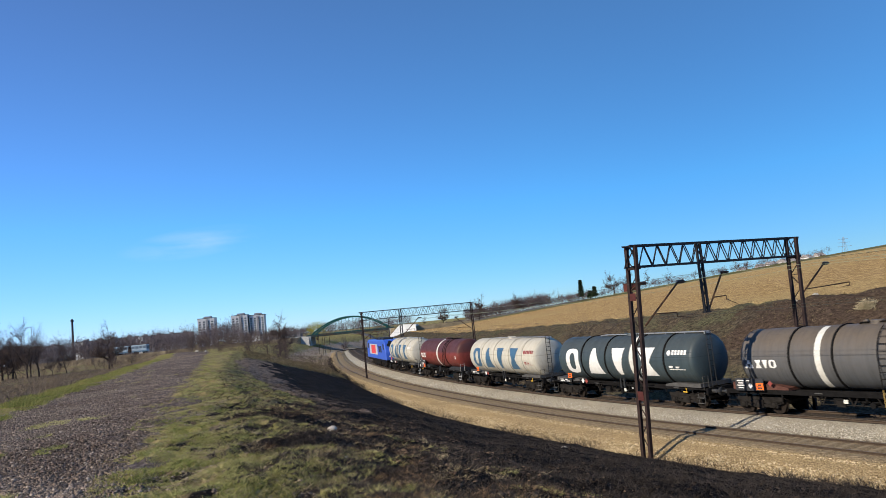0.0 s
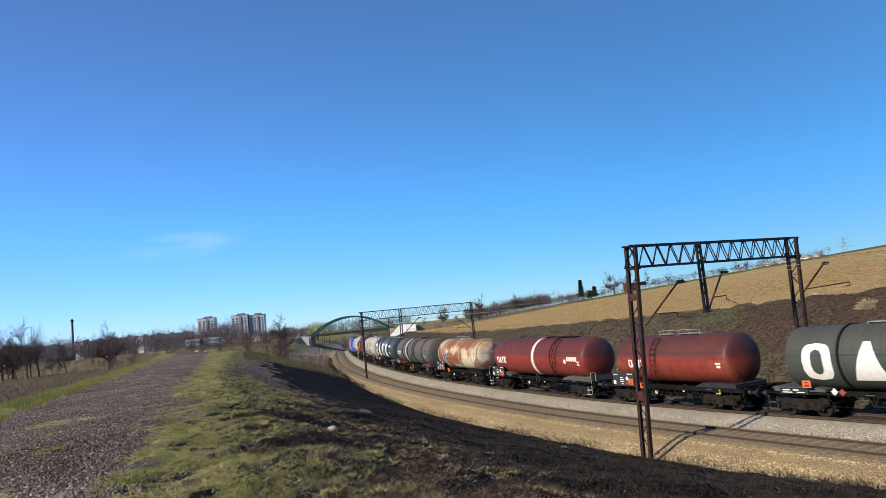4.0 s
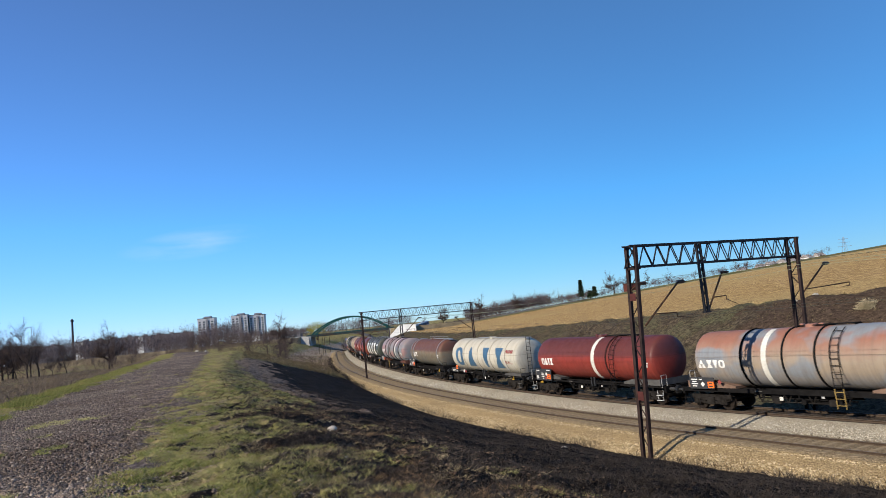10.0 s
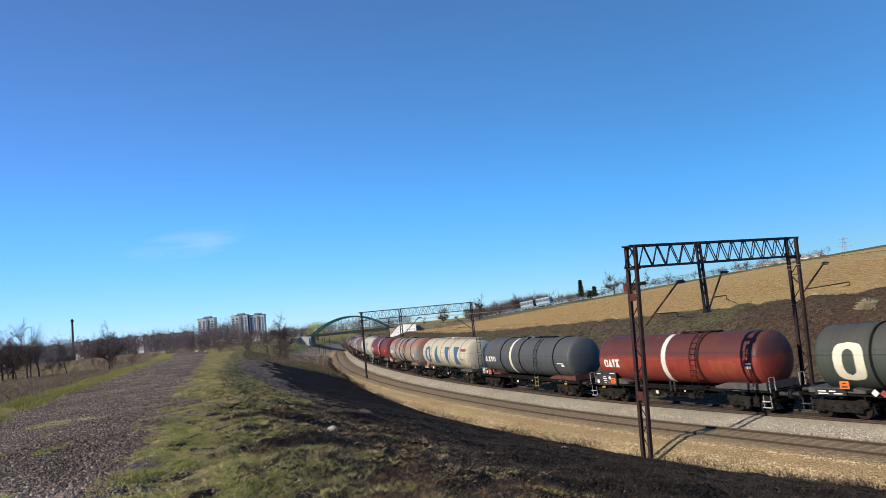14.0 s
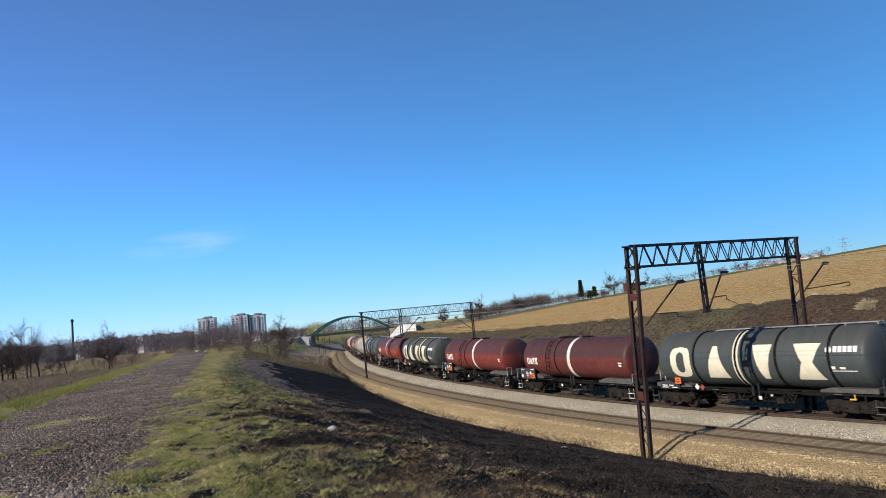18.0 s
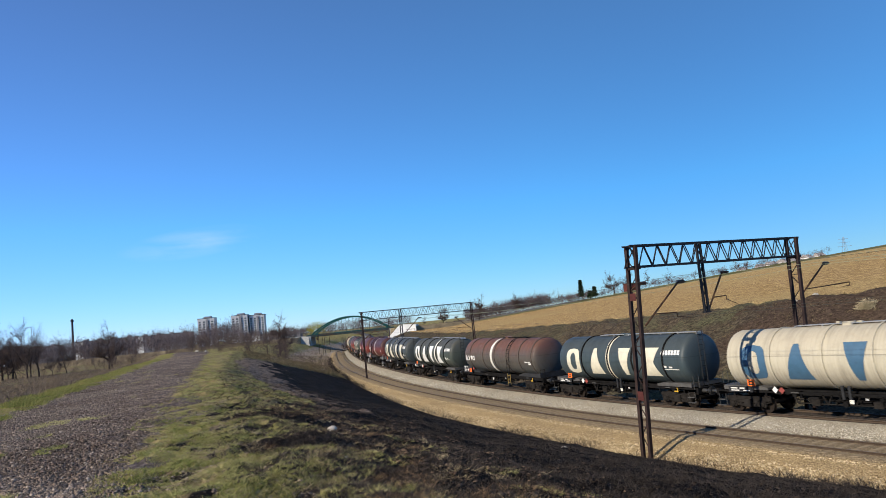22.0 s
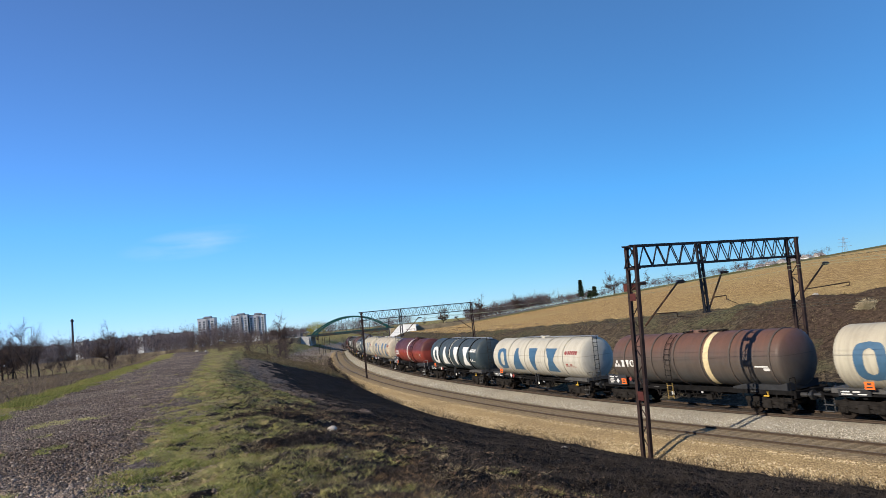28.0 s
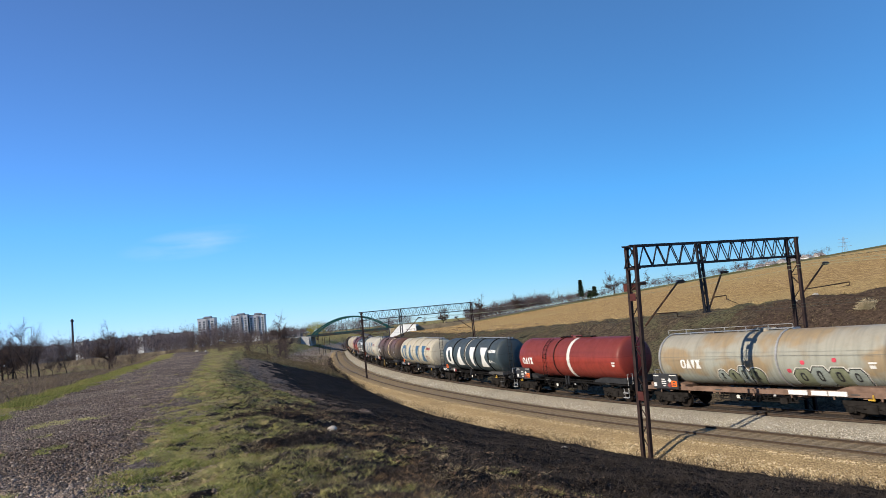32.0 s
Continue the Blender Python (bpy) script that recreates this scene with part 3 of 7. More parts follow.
def skin_patch(R, slices, mat, name="marking", lift=0.012):
    """A painted shape laid on the tank's side towards the path: slices are (angle, x0, x1, ...), angle up from the tank's axis level, any number of x pairs."""
    verts, faces = [], []
    for lo, hi in zip(slices, slices[1:]):
        for k in range(1, min(len(lo), len(hi)), 2):
            p = len(verts)
            for a, x0, x1 in ((lo[0], lo[k], lo[k + 1]), (hi[0], hi[k], hi[k + 1])):
                for x in (x0, x1):
                    verts.append((x, (R + lift) * math.cos(a), (R + lift) * math.sin(a)))
            faces.append((p, p + 1, p + 3, p + 2))
    return mesh_of(name, verts, faces, mat)


def block_shape(kind, x, w, z0, z1, R, mat, name):
    """Plain shapes that stand for a maker's mark. x: front edge (the train's direction is +x, so the mark reads towards -x)."""
    def make():
        a0, a1 = math.asin(max(-0.98, min(0.98, z0 / R))), math.asin(max(-0.98, min(0.98, z1 / R)))
        n = 24
        sl = []
        for k in range(n + 1):
            t = k / n
            a = a0 + (a1 - a0) * t
            if kind == "octagon":
                c = 0.24
                ins = max(0.0, c - t) + max(0.0, t - (1 - c))
                spans = ((ins * 0.9, 1 - ins * 0.9),)
            elif kind == "ring":
                u = 2 * t - 1
                o = 0.5 * max(0.0, 1 - abs(u) ** 3.4) ** (1 / 3.0)
                i = 0.5 * 0.40 * max(0.0, 1 - abs(u / 0.62) ** 3.4) ** (1 / 3.0)
                spans = ((0.5 - o, 0.5 - i), (0.5 + i, 0.5 + o))
            elif kind == "bulge":
                o = 0.5 * max(0.0, 1 - abs(2 * t - 1) ** 2.6) ** 0.4 * (1 - 0.18 * math.sin(6.0 * t + x))
                spans = ((0.5 - o, 0.5 + o),)
            elif kind == "wedge":
                o = 0.5 * (1 - 0.80 * t)
                spans = ((0.5 - o, 0.5 + o),)
            elif kind == "trapeze":
                spans = ((0.30 * t, 1 - 0.30 * t),)
            elif kind == "post":
                e = 0.32 * (1 - t)
                spans = ((0.06 + e, 0.94 - e),)
            elif kind == "waist":
                e = 0.30 * (1 - abs(2 * t - 1))
                spans = ((e, 1 - e),)
            else:
                spans = ((0.0, 1.0),)
            row = [a]
            for l, r in spans:
                row += [x - l * w, x - r * w]
            sl.append(tuple(row))
        return skin_patch(R, sl, mat, name)
    return shared((kind, round(x, 2), round(w, 2), z0, z1, R, mat.name), make)


def make_bogie():
    """Meshes of a two-axle bogie, shared by all wagons."""
    out = {}
    bm = bmesh.new()
    for sy in (-1, 1):
        y = sy * 1.02
        bm_box(bm, 0, y, 0.60, 2.5, 0.10, 0.13, 0.02)
        bm_box(bm, 0, y, 0.42, 0.85, 0.12, 0.16, 0.02)
        for sx in (-1, 1):
            bm_bar(bm, (sx * 1.25, y, 0.60), (sx * 0.42, y, 0.40), 0.10, 0.12)
            bm_bar(bm, (sx * 0.9, y, 0.66), (sx * 0.4, y, 0.50), 0.08, 0.08)
    for sy in (-1, 1):
        bm_box(bm, 0, sy * 1.0, 0.76, 2.7, 0.08, 0.20, 0.02)
        bm_box(bm, 0, sy * 1.06, 0.52, 0.5, 0.14, 0.40, 0.03)
    bm_box(bm, 0, 0, 0.62, 0.36, 2.1, 0.22, 0.03)
    for sx in (-1, 1):
        bm_box(bm, sx * 1.28, 0, 0.62, 0.10, 2.0, 0.14, 0.01)
    out["bogie_frame"] = finish("bogie_frame", bm, DARK_STEEL)
    bm = bmesh.new()
    bm_tube(bm, (0, -1.0, 0), (0, 1.0, 0), 0.085, 10)
    out["axle"] = finish("axle", bm, DARK_STEEL)
    bm = bmesh.new()
    for a, b, r in ((-0.07, 0.05, 0.44), (0.05, 0.08, 0.475)):
        bm_tube(bm, (0, a, 0), (0, b, 0), r, 24)
    bm_tube(bm, (0, -0.10, 0), (0, -0.07, 0), 0.16, 14)
    out["wheel"] = finish("wheel", bm, WHEEL_STEEL)
    bm = bmesh.new()
    bm_box(bm, 0, 0, 0, 0.34, 0.22, 0.30, 0.04)
    bm_tube(bm, (0, 0.10, 0), (0, 0.16, 0), 0.12, 12)
    out["axle_box"] = finish("axle_box", bm, DARK_STEEL)
    bm = bmesh.new()
    bm_tube(bm, (0.26, 0, -0.16), (0.26, 0, 0.12), 0.085, 10)
    out["spring"] = finish("spring", bm, DARK_STEEL)
    return out


BOGIE = make_bogie()


def add_bogie(wagon, x):
    b = part("bogie", BOGIE["bogie_frame"], None, wagon, "", (x, 0, 0))
    for sx in (-0.9, 0.9):
        part("axle", BOGIE["axle"], None, b, "", (sx, 0, 0.46))
        for sy in (-1, 1):
            part("wheel", BOGIE["wheel"], None, b, "", pose(sx, sy * 0.76, 0.46, 0, 0, 0 if sy < 0 else 180))
            part("axle_box", BOGIE["axle_box"], None, b, "", pose(sx, sy * 1.02, 0.47, 0, 0, 0 if sy > 0 else 180))
            part("spring", BOGIE["spring"], None, b, "", (sx, sy * 1.02, 0.50))
    return b


def add_bars(parent, mat, items, y):
    """Flat bars on a board, (x, z, w, h), each a piece of its own, for writing that cannot be read."""
    for x, z, w, h in items:
        part("marking", plate_mesh("bar", w, h, mat, 0.008), None, parent, "", (x, y, z))


def plate_mesh(key, w, h, mat, t=0.02):
    def make():
        bm = bmesh.new()
        bm_box(bm, 0, 0, 0, w, t, h, 0.004)
        return finish("plate", bm, mat)
    return shared(("plate", key, w, h, mat.name), make)


def diamond_mesh(d, mat):
    def make():
        bm = bmesh.new()
        bm_box(bm, 0, 0, 0, d, 0.014, d, 0.0, Matrix.Rotation(radians(45), 4, "Y"))
        return finish("diamond", bm, mat)
    return shared(("diamond", d, mat.name), make)


def add_hazard(wagon, x, z, y=1.47, board=True, on="frame"):
    """Orange plate with its two rows of figures as bars, and a label diamond."""
    p = part("hazard_plate", plate_mesh("hazard", 0.42, 0.34, ORANGE), None, wagon, "orange hazard plate", (x, y, z))
    add_bars(p, BLACK_BOARD, [(0, 0.075, 0.2, 0.07), (0, -0.075, 0.3, 0.07), (0, 0, 0.38, 0.015)], 0.013)


def add_ladder(wagon, x, z0, z1, R, mat, w=0.42, name="ladder"):
    """A ladder that follows the tank's side from the walkway down to the frame."""
    def make():
        bm = bmesh.new()
        pts = []
        zz = z0
        while zz < z1:
            dz = zz - AXIS_Z
            y = math.sqrt(max(0.0, (R + 0.10) ** 2 - dz * dz)) if dz > 0 else R + 0.10
            pts.append((y, zz))
            zz += 0.15
        for sx in (-w / 2, w / 2):
            for (ya, za), (yb, zb) in zip(pts, pts[1:]):
                bm_tube(bm, (sx, ya, za), (sx, yb, zb), 0.022, 5)
        for i in range(1, len(pts), 2):
            bm_tube(bm, (-w / 2, pts[i][0], pts[i][1]), (w / 2, pts[i][0], pts[i][1]), 0.016, 5)
        return finish(name, bm, mat)
    return part(name, shared((name, z0, z1, R, w, mat.name), make), None, wagon, "", (x, 0, 0))


def add_walkway(wagon, x0, x1, R, mat, rail=True, side=0.35):
    key = ("walk", round(x1 - x0, 2), R, mat.name, rail)
    L = x1 - x0

    def deck():
        bm = bmesh.new()
        for y in (-0.18, -0.06, 0.06, 0.18):
            bm_box(bm, 0, y, 0, L, 0.09, 0.035)
        n = max(2, int(L / 1.4))
        for k in range(n + 1):
            bm_box(bm, -L / 2 + L * k / n, 0, -0.07, 0.05, 0.5, 0.10)
        return finish("walkway", bm, mat)

    def hand():
        bm = bmesh.new()
        n = max(2, int(L / 1.3))
        for k in range(n + 1):
            bm_tube(bm, (-L / 2 + L * k / n, 0.28, -0.06), (-L / 2 + L * k / n, 0.28, 0.22), 0.018, 5)
        bm_tube(bm, (-L / 2, 0.28, 0.22), (L / 2, 0.28, 0.22), 0.018, 5)
        return finish("handrail", bm, mat)
    w = part("walkway", shared(key + ("d",), deck), None, wagon, "", ((x0 + x1) / 2, 0, AXIS_Z + R + 0.06))
    if rail:
        part("handrail", shared(key + ("h",), hand), None, w, "")
    return w


def add_end_gear(wagon, L, mat_rail, style):
    """Buffers, coupling and the railings of the end platforms."""
    def buffer():
        bm = bmesh.new()
        bm_tube(bm, (0, 0, 0), (0.34, 0, 0), 0.11, 12)
        bm_tube(bm, (0.34, 0, 0), (0.56, 0, 0), 0.075, 12)
        bm_tube(bm, (0.56, 0, 0), (0.60, 0, 0), 0.24, 16)
        return finish("buffer", bm, BUFFER_STEEL)

    def hook():
        bm = bmesh.new()
        bm_box(bm, 0.25, 0, 0, 0.5, 0.07, 0.09, 0.01)
        bm_tube(bm, (0.45, 0.09, 0.02), (0.30, 0.09, -0.45), 0.03, 6)
        bm_tube(bm, (0.45, -0.09, 0.02), (0.30, -0.09, -0.45), 0.03, 6)
        bm_tube(bm, (0.12, 0.35, 0), (0.34, 0.30, -0.35), 0.025, 6)
        bm_tube(bm, (0.34, 0.30, -0.35), (0.52, 0.28, -0.1), 0.025, 6)
        return finish("coupling", bm, FRAME_BLACK)

    def railing():
        bm = bmesh.new()
        for y in (-0.2, 0.2):
            bm_tube(bm, (0, y, 0), (0, y, 0.72), 0.016, 5)
        bm_tube(bm, (0, -0.2, 0.72), (0, 0.2, 0.72), 0.016, 5)
        return finish("end_railing", bm, mat_rail)

    def steps():
        bm = bmesh.new()
        for sx in (-0.22, 0.22):
            bm_tube(bm, (sx, 0, 0), (sx, 0, -0.62), 0.014, 5)
        for z in (-0.3, -0.6):
            bm_box(bm, 0, 0.04, z, 0.46, 0.16, 0.03)
        return finish("step", bm, mat_rail)
    xe = L / 2 - 0.62
    for sgn in (1, -1):
        turn = 0 if sgn > 0 else 180
        for y in (-0.875, 0.875):
            part("buffer", shared("buffer", buffer), None, wagon, "", pose(sgn * xe, y, 1.05, 0, 0, turn))
        part("coupling", shared("coupling", hook), None, wagon, "", pose(sgn * xe, 0, 1.03, 0, 0, turn))
        if style == "red" or sgn < 0:
            for y in (-1.15, 1.15):
                part("end_railing", shared(("railing", mat_rail.name), railing), None, wagon, "", (sgn * (xe - 0.18), y, 1.15))
        part("step", shared(("step", mat_rail.name), steps), None, wagon, "", (sgn * (xe - 0.45), 1.32, 1.0))


def underframe_mesh(L, mat, slim=False):
    def make():
        bm = bmesh.new()
        le = L - 1.3
        for y in (-0.55, 0.55):
            bm_box(bm, 0, y, 1.08, le, 0.14, 0.26, 0.01)
        for x in (-le / 2 + 0.06, le / 2 - 0.06):
            bm_box(bm, x, 0, 1.05, 0.14, 2.5, 0.34, 0.01)
        for x in (-le / 2 + 2.0, -le / 6, le / 6, le / 2 - 2.0):
            bm_box(bm, x, 0, 1.06, 0.2, 2.3, 0.22, 0.01)
        for y in (-1.20, 1.20):
            bm_box(bm, 0, y, 1.14, le, 0.06, 0.09 if slim else 0.22, 0.01)
            for k in range(7):
                x = le * (-0.42 + 0.14 * k)
                bm_box(bm, x, y * 0.98, 1.02, 0.07, 0.05, 0.26)
        bm_box(bm, 0, 0, 0.98, le * 0.34, 1.5, 0.30, 0.02)
        return finish("underframe", bm, mat)
    return shared(("underframe", L, mat.name, slim), make)


def gear_mesh(kind):
    """Brake gear and pipes hung under the frame."""
    def make():
        bm = bmesh.new()
        bm_tube(bm, (-1.1, 0.5, 0.72), (-0.1, 0.5, 0.72), 0.19, 14)
        bm_tube(bm, (0.3, 0.4, 0.78), (0.75, 0.4, 0.78), 0.16, 12)
        bm_tube(bm, (-2.6, 0.8, 0.78), (2.6, 0.8, 0.78), 0.035, 6)
        bm_tube(bm, (-2.2, -0.4, 0.70), (2.3, 0.3, 0.70), 0.03, 6)
        bm_box(bm, 1.4, 0.9, 0.78, 0.5, 0.3, 0.34, 0.03)
        bm_box(bm, -1.9, 1.0, 0.84, 0.34, 0.2, 0.30, 0.02)
        bm_tube(bm, (-0.3, 0, 1.3), (-0.3, 0, 0.62), 0.16, 12)
        bm_tube(bm, (-0.3, 0, 0.7), (-0.3, 1.2, 0.72), 0.08, 10)
        bm_tube(bm, (-0.3, 1.2, 0.72), (-0.3, 1.32, 0.72), 0.13, 12)
        bm_tube(bm, (0.2, 0, 0.74), (0.2, 1.2, 0.74), 0.06, 8)
        return finish("brake_gear", bm, FRAME_BLACK)
    return shared(("gear", kind), make)


def saddle_mesh(kind, R, mat):
    """The support that carries the tank's end on the frame."""
    def make():
        bm = bmesh.new()
        zc = AXIS_Z
        if kind == "long":
            prof = [(-2.0, 1.22), (1.25, 1.22), (1.25, 1.62), (0.9, zc - R * 0.80), (-1.2, zc - R * 0.80), (-2.0, 1.36)]
        else:
            prof = [(-1.5, 1.22), (1.2, 1.22), (1.2, 1.45), (0.9, zc - R * 0.86), (-1.0, zc - R * 0.86), (-1.5, 1.34)]
        rows = []
        for y in (1.2, -1.2):
            rows.append([bm.verts.new((x, y, z)) for x, z in prof])
        bm.faces.new(rows[0][::-1])
        bm.faces.new(rows[1])
        n = len(prof)
        for k in range(n):
            bm.faces.new((rows[0][k], rows[0][(k + 1) % n], rows[1][(k + 1) % n], rows[1][k]))
        bmesh.ops.recalc_face_normals(bm, faces=bm.faces[:])
        return finish("saddle", bm, mat)
    return shared(("saddle", kind, R, mat.name), make)


def end_ladder_mesh(R, mat):
    def make():
        bm = bmesh.new()
        for y in (0.15, 0.5):
            bm_tube(bm, (0, y, 1.2), (0, y, AXIS_Z + R + 0.15), 0.025, 5)
        z = 1.45
        while z < AXIS_Z + R:
            bm_tube(bm, (0, 0.15, z), (0, 0.5, z), 0.018, 5)
            z += 0.3
        return finish("end_ladder", bm, mat)
    return shared(("endladder", R, mat.name), make)


def add_small_gear(wagon, L, style):
    """Small pale plates, a brake handle and hanging brackets on the frame's side."""
    hx = L / 2
    part("brake_plate", plate_mesh("brake", 0.20, 0.18, WHITE_BAND), None, wagon, "small white brake setting plate", (0.9 if style != "big" else -0.6, 1.28, 0.84))
    part("brake_plate", plate_mesh("brake2", 0.14, 0.09, LIGHT_FRAME), None, wagon, "", (-1.3, 1.27, 0.98))
    part("tie_plate", plate_mesh("tie", 0.4, 0.05, GREY_FRAME), None, wagon, "", (-hx + 3.0, 1.245, 1.16))
    part("tie_plate", plate_mesh("tie", 0.4, 0.05, GREY_FRAME), None, wagon, "", (2.2, 1.245, 1.16))

    def handle():
        bm = bmesh.new()
        bm_tube(bm, (0, 0, 0), (0, 0.02, 0.26), 0.03, 6)
        bm_box(bm, 0.1, 0, 0.04, 0.3, 0.06, 0.07, 0.01)
        return finish("brake_handle", bm, HANDLE_YELLOW)
    part("brake_handle", shared("brake_handle", handle), None, wagon, "yellow brake handle", (-hx + 2.2 if style != "red" else hx - 2.1, 1.26, 0.92))

    def hangers():
        bm = bmesh.new()
        for x in (-2.6, -0.9, 0.4, 1.9):
            bm_bar(bm, (x, 1.1, 1.1), (x + 0.25, 1.12, 0.62), 0.05, 0.05)
            bm_bar(bm, (x + 0.5, 1.1, 1.1), (x + 0.25, 1.12, 0.62), 0.05, 0.05)
        bm_tube(bm, (-2.5, 1.12, 0.66), (2.2, 1.12, 0.66), 0.03, 6)
        for x in (-1.7, 1.2):
            bm_box(bm, x, 1.1, 0.72, 0.42, 0.24, 0.30, 0.03)
        return finish("hanger", bm, DARK_STEEL)
    part("hanger", shared("hangers", hangers), None, wagon)
    if style in ("red", "big"):
        def clamp():
            bm = bmesh.new()
            for x in (-0.16, 0.16):
                bm_box(bm, x, 1.24, 1.24, 0.12, 0.10, 0.62, 0.01)
            return finish("clamp", bm, DARKGREY_FRAME)
        part("clamp", shared("clamp", clamp), None, wagon, "", (-0.4, 0, 0))


def tank_wagon(style, label, L, paint, hoops, band=None, mark=None, mark_mat=WHITE_MARK, saddle=None, hoop_mat=None, logo=None, ladder=None, deck=None, tank_at=None, layout=0):
    """One tank wagon standing at the origin: x forwards, the path's side at +y."""
    wagon = new("tank_wagon")
    wagon.empty_display_size = 0.5
    tagged(wagon, label, "tank wagon", "wagons of the freight train")
    R = {"big": 1.50, "red": 1.47, "grey": 1.50, "old": 1.42}[style]
    tl, shift = tank_at
    tank = part("tank", tank_mesh(tl, R, paint), None, wagon, "", (shift, 0, AXIS_Z))
    hm = hoop_mat or paint
    for h in hoops:
        part("hoop", hoop_mesh(R, 0.11 if style != "grey" else 0.09, 0.05, hm), None, tank, "", (h * tl / 2, 0, 0))
    if band is not None:
        bx, bm_, bw = band
        part("painted_band", shared(("band", R, bw, bm_.name), lambda: skin_patch(R, [(radians(-62 + 140 * k / 20), bw / 2, -bw / 2) for k in range(21)], bm_, "painted_band", 0.008)), None, tank, "pale painted band round the tank", (bx * tl / 2, 0, 0))
    part("underframe", underframe_mesh(L, TAN_FRAME if saddle is TAN_FRAME and style == "old" else FRAME_BLACK, style in ("big", "red")), None, wagon)
    part("brake_gear", gear_mesh(style), None, wagon)
    if saddle:
        kind = "long" if style in ("red", "grey") else "short"
        for sgn in (1, -1):
            part("saddle", saddle_mesh(kind, R, saddle), None, wagon, "", pose(sgn * (L / 2 - 2.35), 0, 0, 0, 0, 0 if sgn > 0 else 180))
    for sgn in (1, -1):
        add_bogie(wagon, sgn * (L / 2 - 2.45))
    add_end_gear(wagon, L, LIGHT_FRAME if style == "red" else GREY_FRAME if style == "big" else FRAME_BLACK, style)
    part("dome_lid", shared(("lid", R, paint.name), lambda: finish("dome_lid", lid_bm(R), paint, True)), None, tank)
    if deck:
        add_walkway(wagon, deck[0] * tl / 2 + shift, deck[1] * tl / 2 + shift, R, RAIL_GALV if style in ("big", "old") else FRAME_BLACK, style == "old")
    if ladder is not None:
        add_ladder(wagon, ladder * tl / 2 + shift, 1.45 if style == "grey" else 0.85, AXIS_Z + R * 0.98, R, FRAME_BLACK)
        if style == "grey":
            add_ladder(wagon, ladder * tl / 2 + shift, 0.55, 1.46, R, YELLOW_PAINT, 0.42, "ladder_foot")
    if style == "big":
        part("end_ladder", end_ladder_mesh(R, DARKGREY_FRAME), None, wagon, "", (-tl / 2 + shift - 0.12, 0, 0))
    hx = L / 2
    # maker's mark as plain shapes
    if mark == "large":
        zc0, zc1 = -0.92, 0.78
        for kind, x, x1 in ((("ring", 0.82, 0.60), ("wedge", 0.47, 0.23), ("post", 0.09, -0.12), ("waist", -0.29, -0.52)), (("ring", 0.81, 0.58), ("wedge", 0.42, 0.20), ("post", -0.05, -0.25), ("waist", -0.42, -0.64)))[layout]:
            part("marking", block_shape(kind, x * tl / 2, round((x - x1) * tl / 2, 2), zc0, zc1, R, mark_mat, "marking"), None, tank, "plain painted shape of a maker's mark")
        small = {"wm": WHITE_MARK, "rm": RED_MARK}[logo or "wm"]
        part("marking", shared(("disc", R, small.name), lambda: disc_patch(R, 0.15, small)), None, tank, "", (-0.70 * tl / 2, 0, 0))
        for k in range(5):
            part("marking", block_shape("bar", -0.735 * tl / 2 - 0.235 * k, 0.18, 0.36, 0.62, R, small, "marking"), None, tank)
        part("marking", block_shape("bar", -0.69 * tl / 2, 0.30, -0.40, -0.27, R, small, "marking"), None, tank)
        part("marking", block_shape("bar", -0.77 * tl / 2, 0.26, -0.40, -0.30, R, small, "marking"), None, tank)
        part("marking", block_shape("bar", -0.69 * tl / 2, 1.25, -0.50, -0.46, R, small, "marking"), None, tank)
        add_hazard(wagon, hx - 3.15, 1.62, 1.50)
        b = part("side_board", plate_mesh("bigboard", 1.5, 0.30, DARKGREY_FRAME), None, wagon, "", (hx - 2.3, 1.31, 1.26))
        add_bars(b, WHITE_MARK, [(0.4, 0.05, 0.4, 0.06), (-0.1, 0.05, 0.3, 0.06), (0.35, -0.06, 0.5, 0.05), (-0.35, -0.06, 0.4, 0.05)], 0.015)
        part("diamond", diamond_mesh(0.24, WHITE_MARK), None, wagon, "", (hx - 4.35, 1.32, 1.28))
        part("diamond", diamond_mesh(0.24, RED_MARK), None, wagon, "", (hx - 4.72, 1.32, 1.26))
    elif mark == "small":
        ws = (0.36, 0.36, 0.28, 0.38)
        x = {"red": 0.87, "old": 0.70}[style] * tl / 2
        for kind, w in zip(("ring", "wedge", "post", "waist"), ws):
            part("marking", block_shape(kind, x, w, -0.42, 0.08, R, mark_mat, "marking"), None, tank, "plain painted shape of a maker's mark")
            x -= w + 0.02
        part("marking", block_shape("bar", -tl / 2 + 0.95, 0.36, -0.18, -0.10, R, WHITE_MARK, "marking"), None, tank)
        part("marking", block_shape("bar", -tl / 2 + 0.92, 0.26, -0.38, -0.24, R, WHITE_MARK, "marking"), None, tank)
        b = part("data_board", plate_mesh("redboard", 1.95, 0.86, BLACK_BOARD, 0.05), None, wagon, "black board with rows of markings", (hx - 2.55, 1.40, 1.56))
        add_bars(b, WHITE_MARK, [(0.72, 0.30, 0.42, 0.05), (0.82, -0.2, 0.22, 0.22), (0.15, 0.1, 0.26, 0.06), (0.12, -0.02, 0.36, 0.06), (0.12, -0.14, 0.34, 0.06), (-0.62, 0.33, 0.5, 0.05), (0.1, -0.28, 0.2, 0.05)], 0.03)
        part("diamond", diamond_mesh(0.20, WHITE_MARK), None, b, "", (-0.36, 0.035, 0.05))
        part("diamond", diamond_mesh(0.20, RED_MARK), None, b, "", (-0.30, 0.035, -0.24))
        add_hazard(wagon, hx - 3.25, 1.42, 1.45)
    elif mark == "tri":
        x = 0.925 * tl / 2
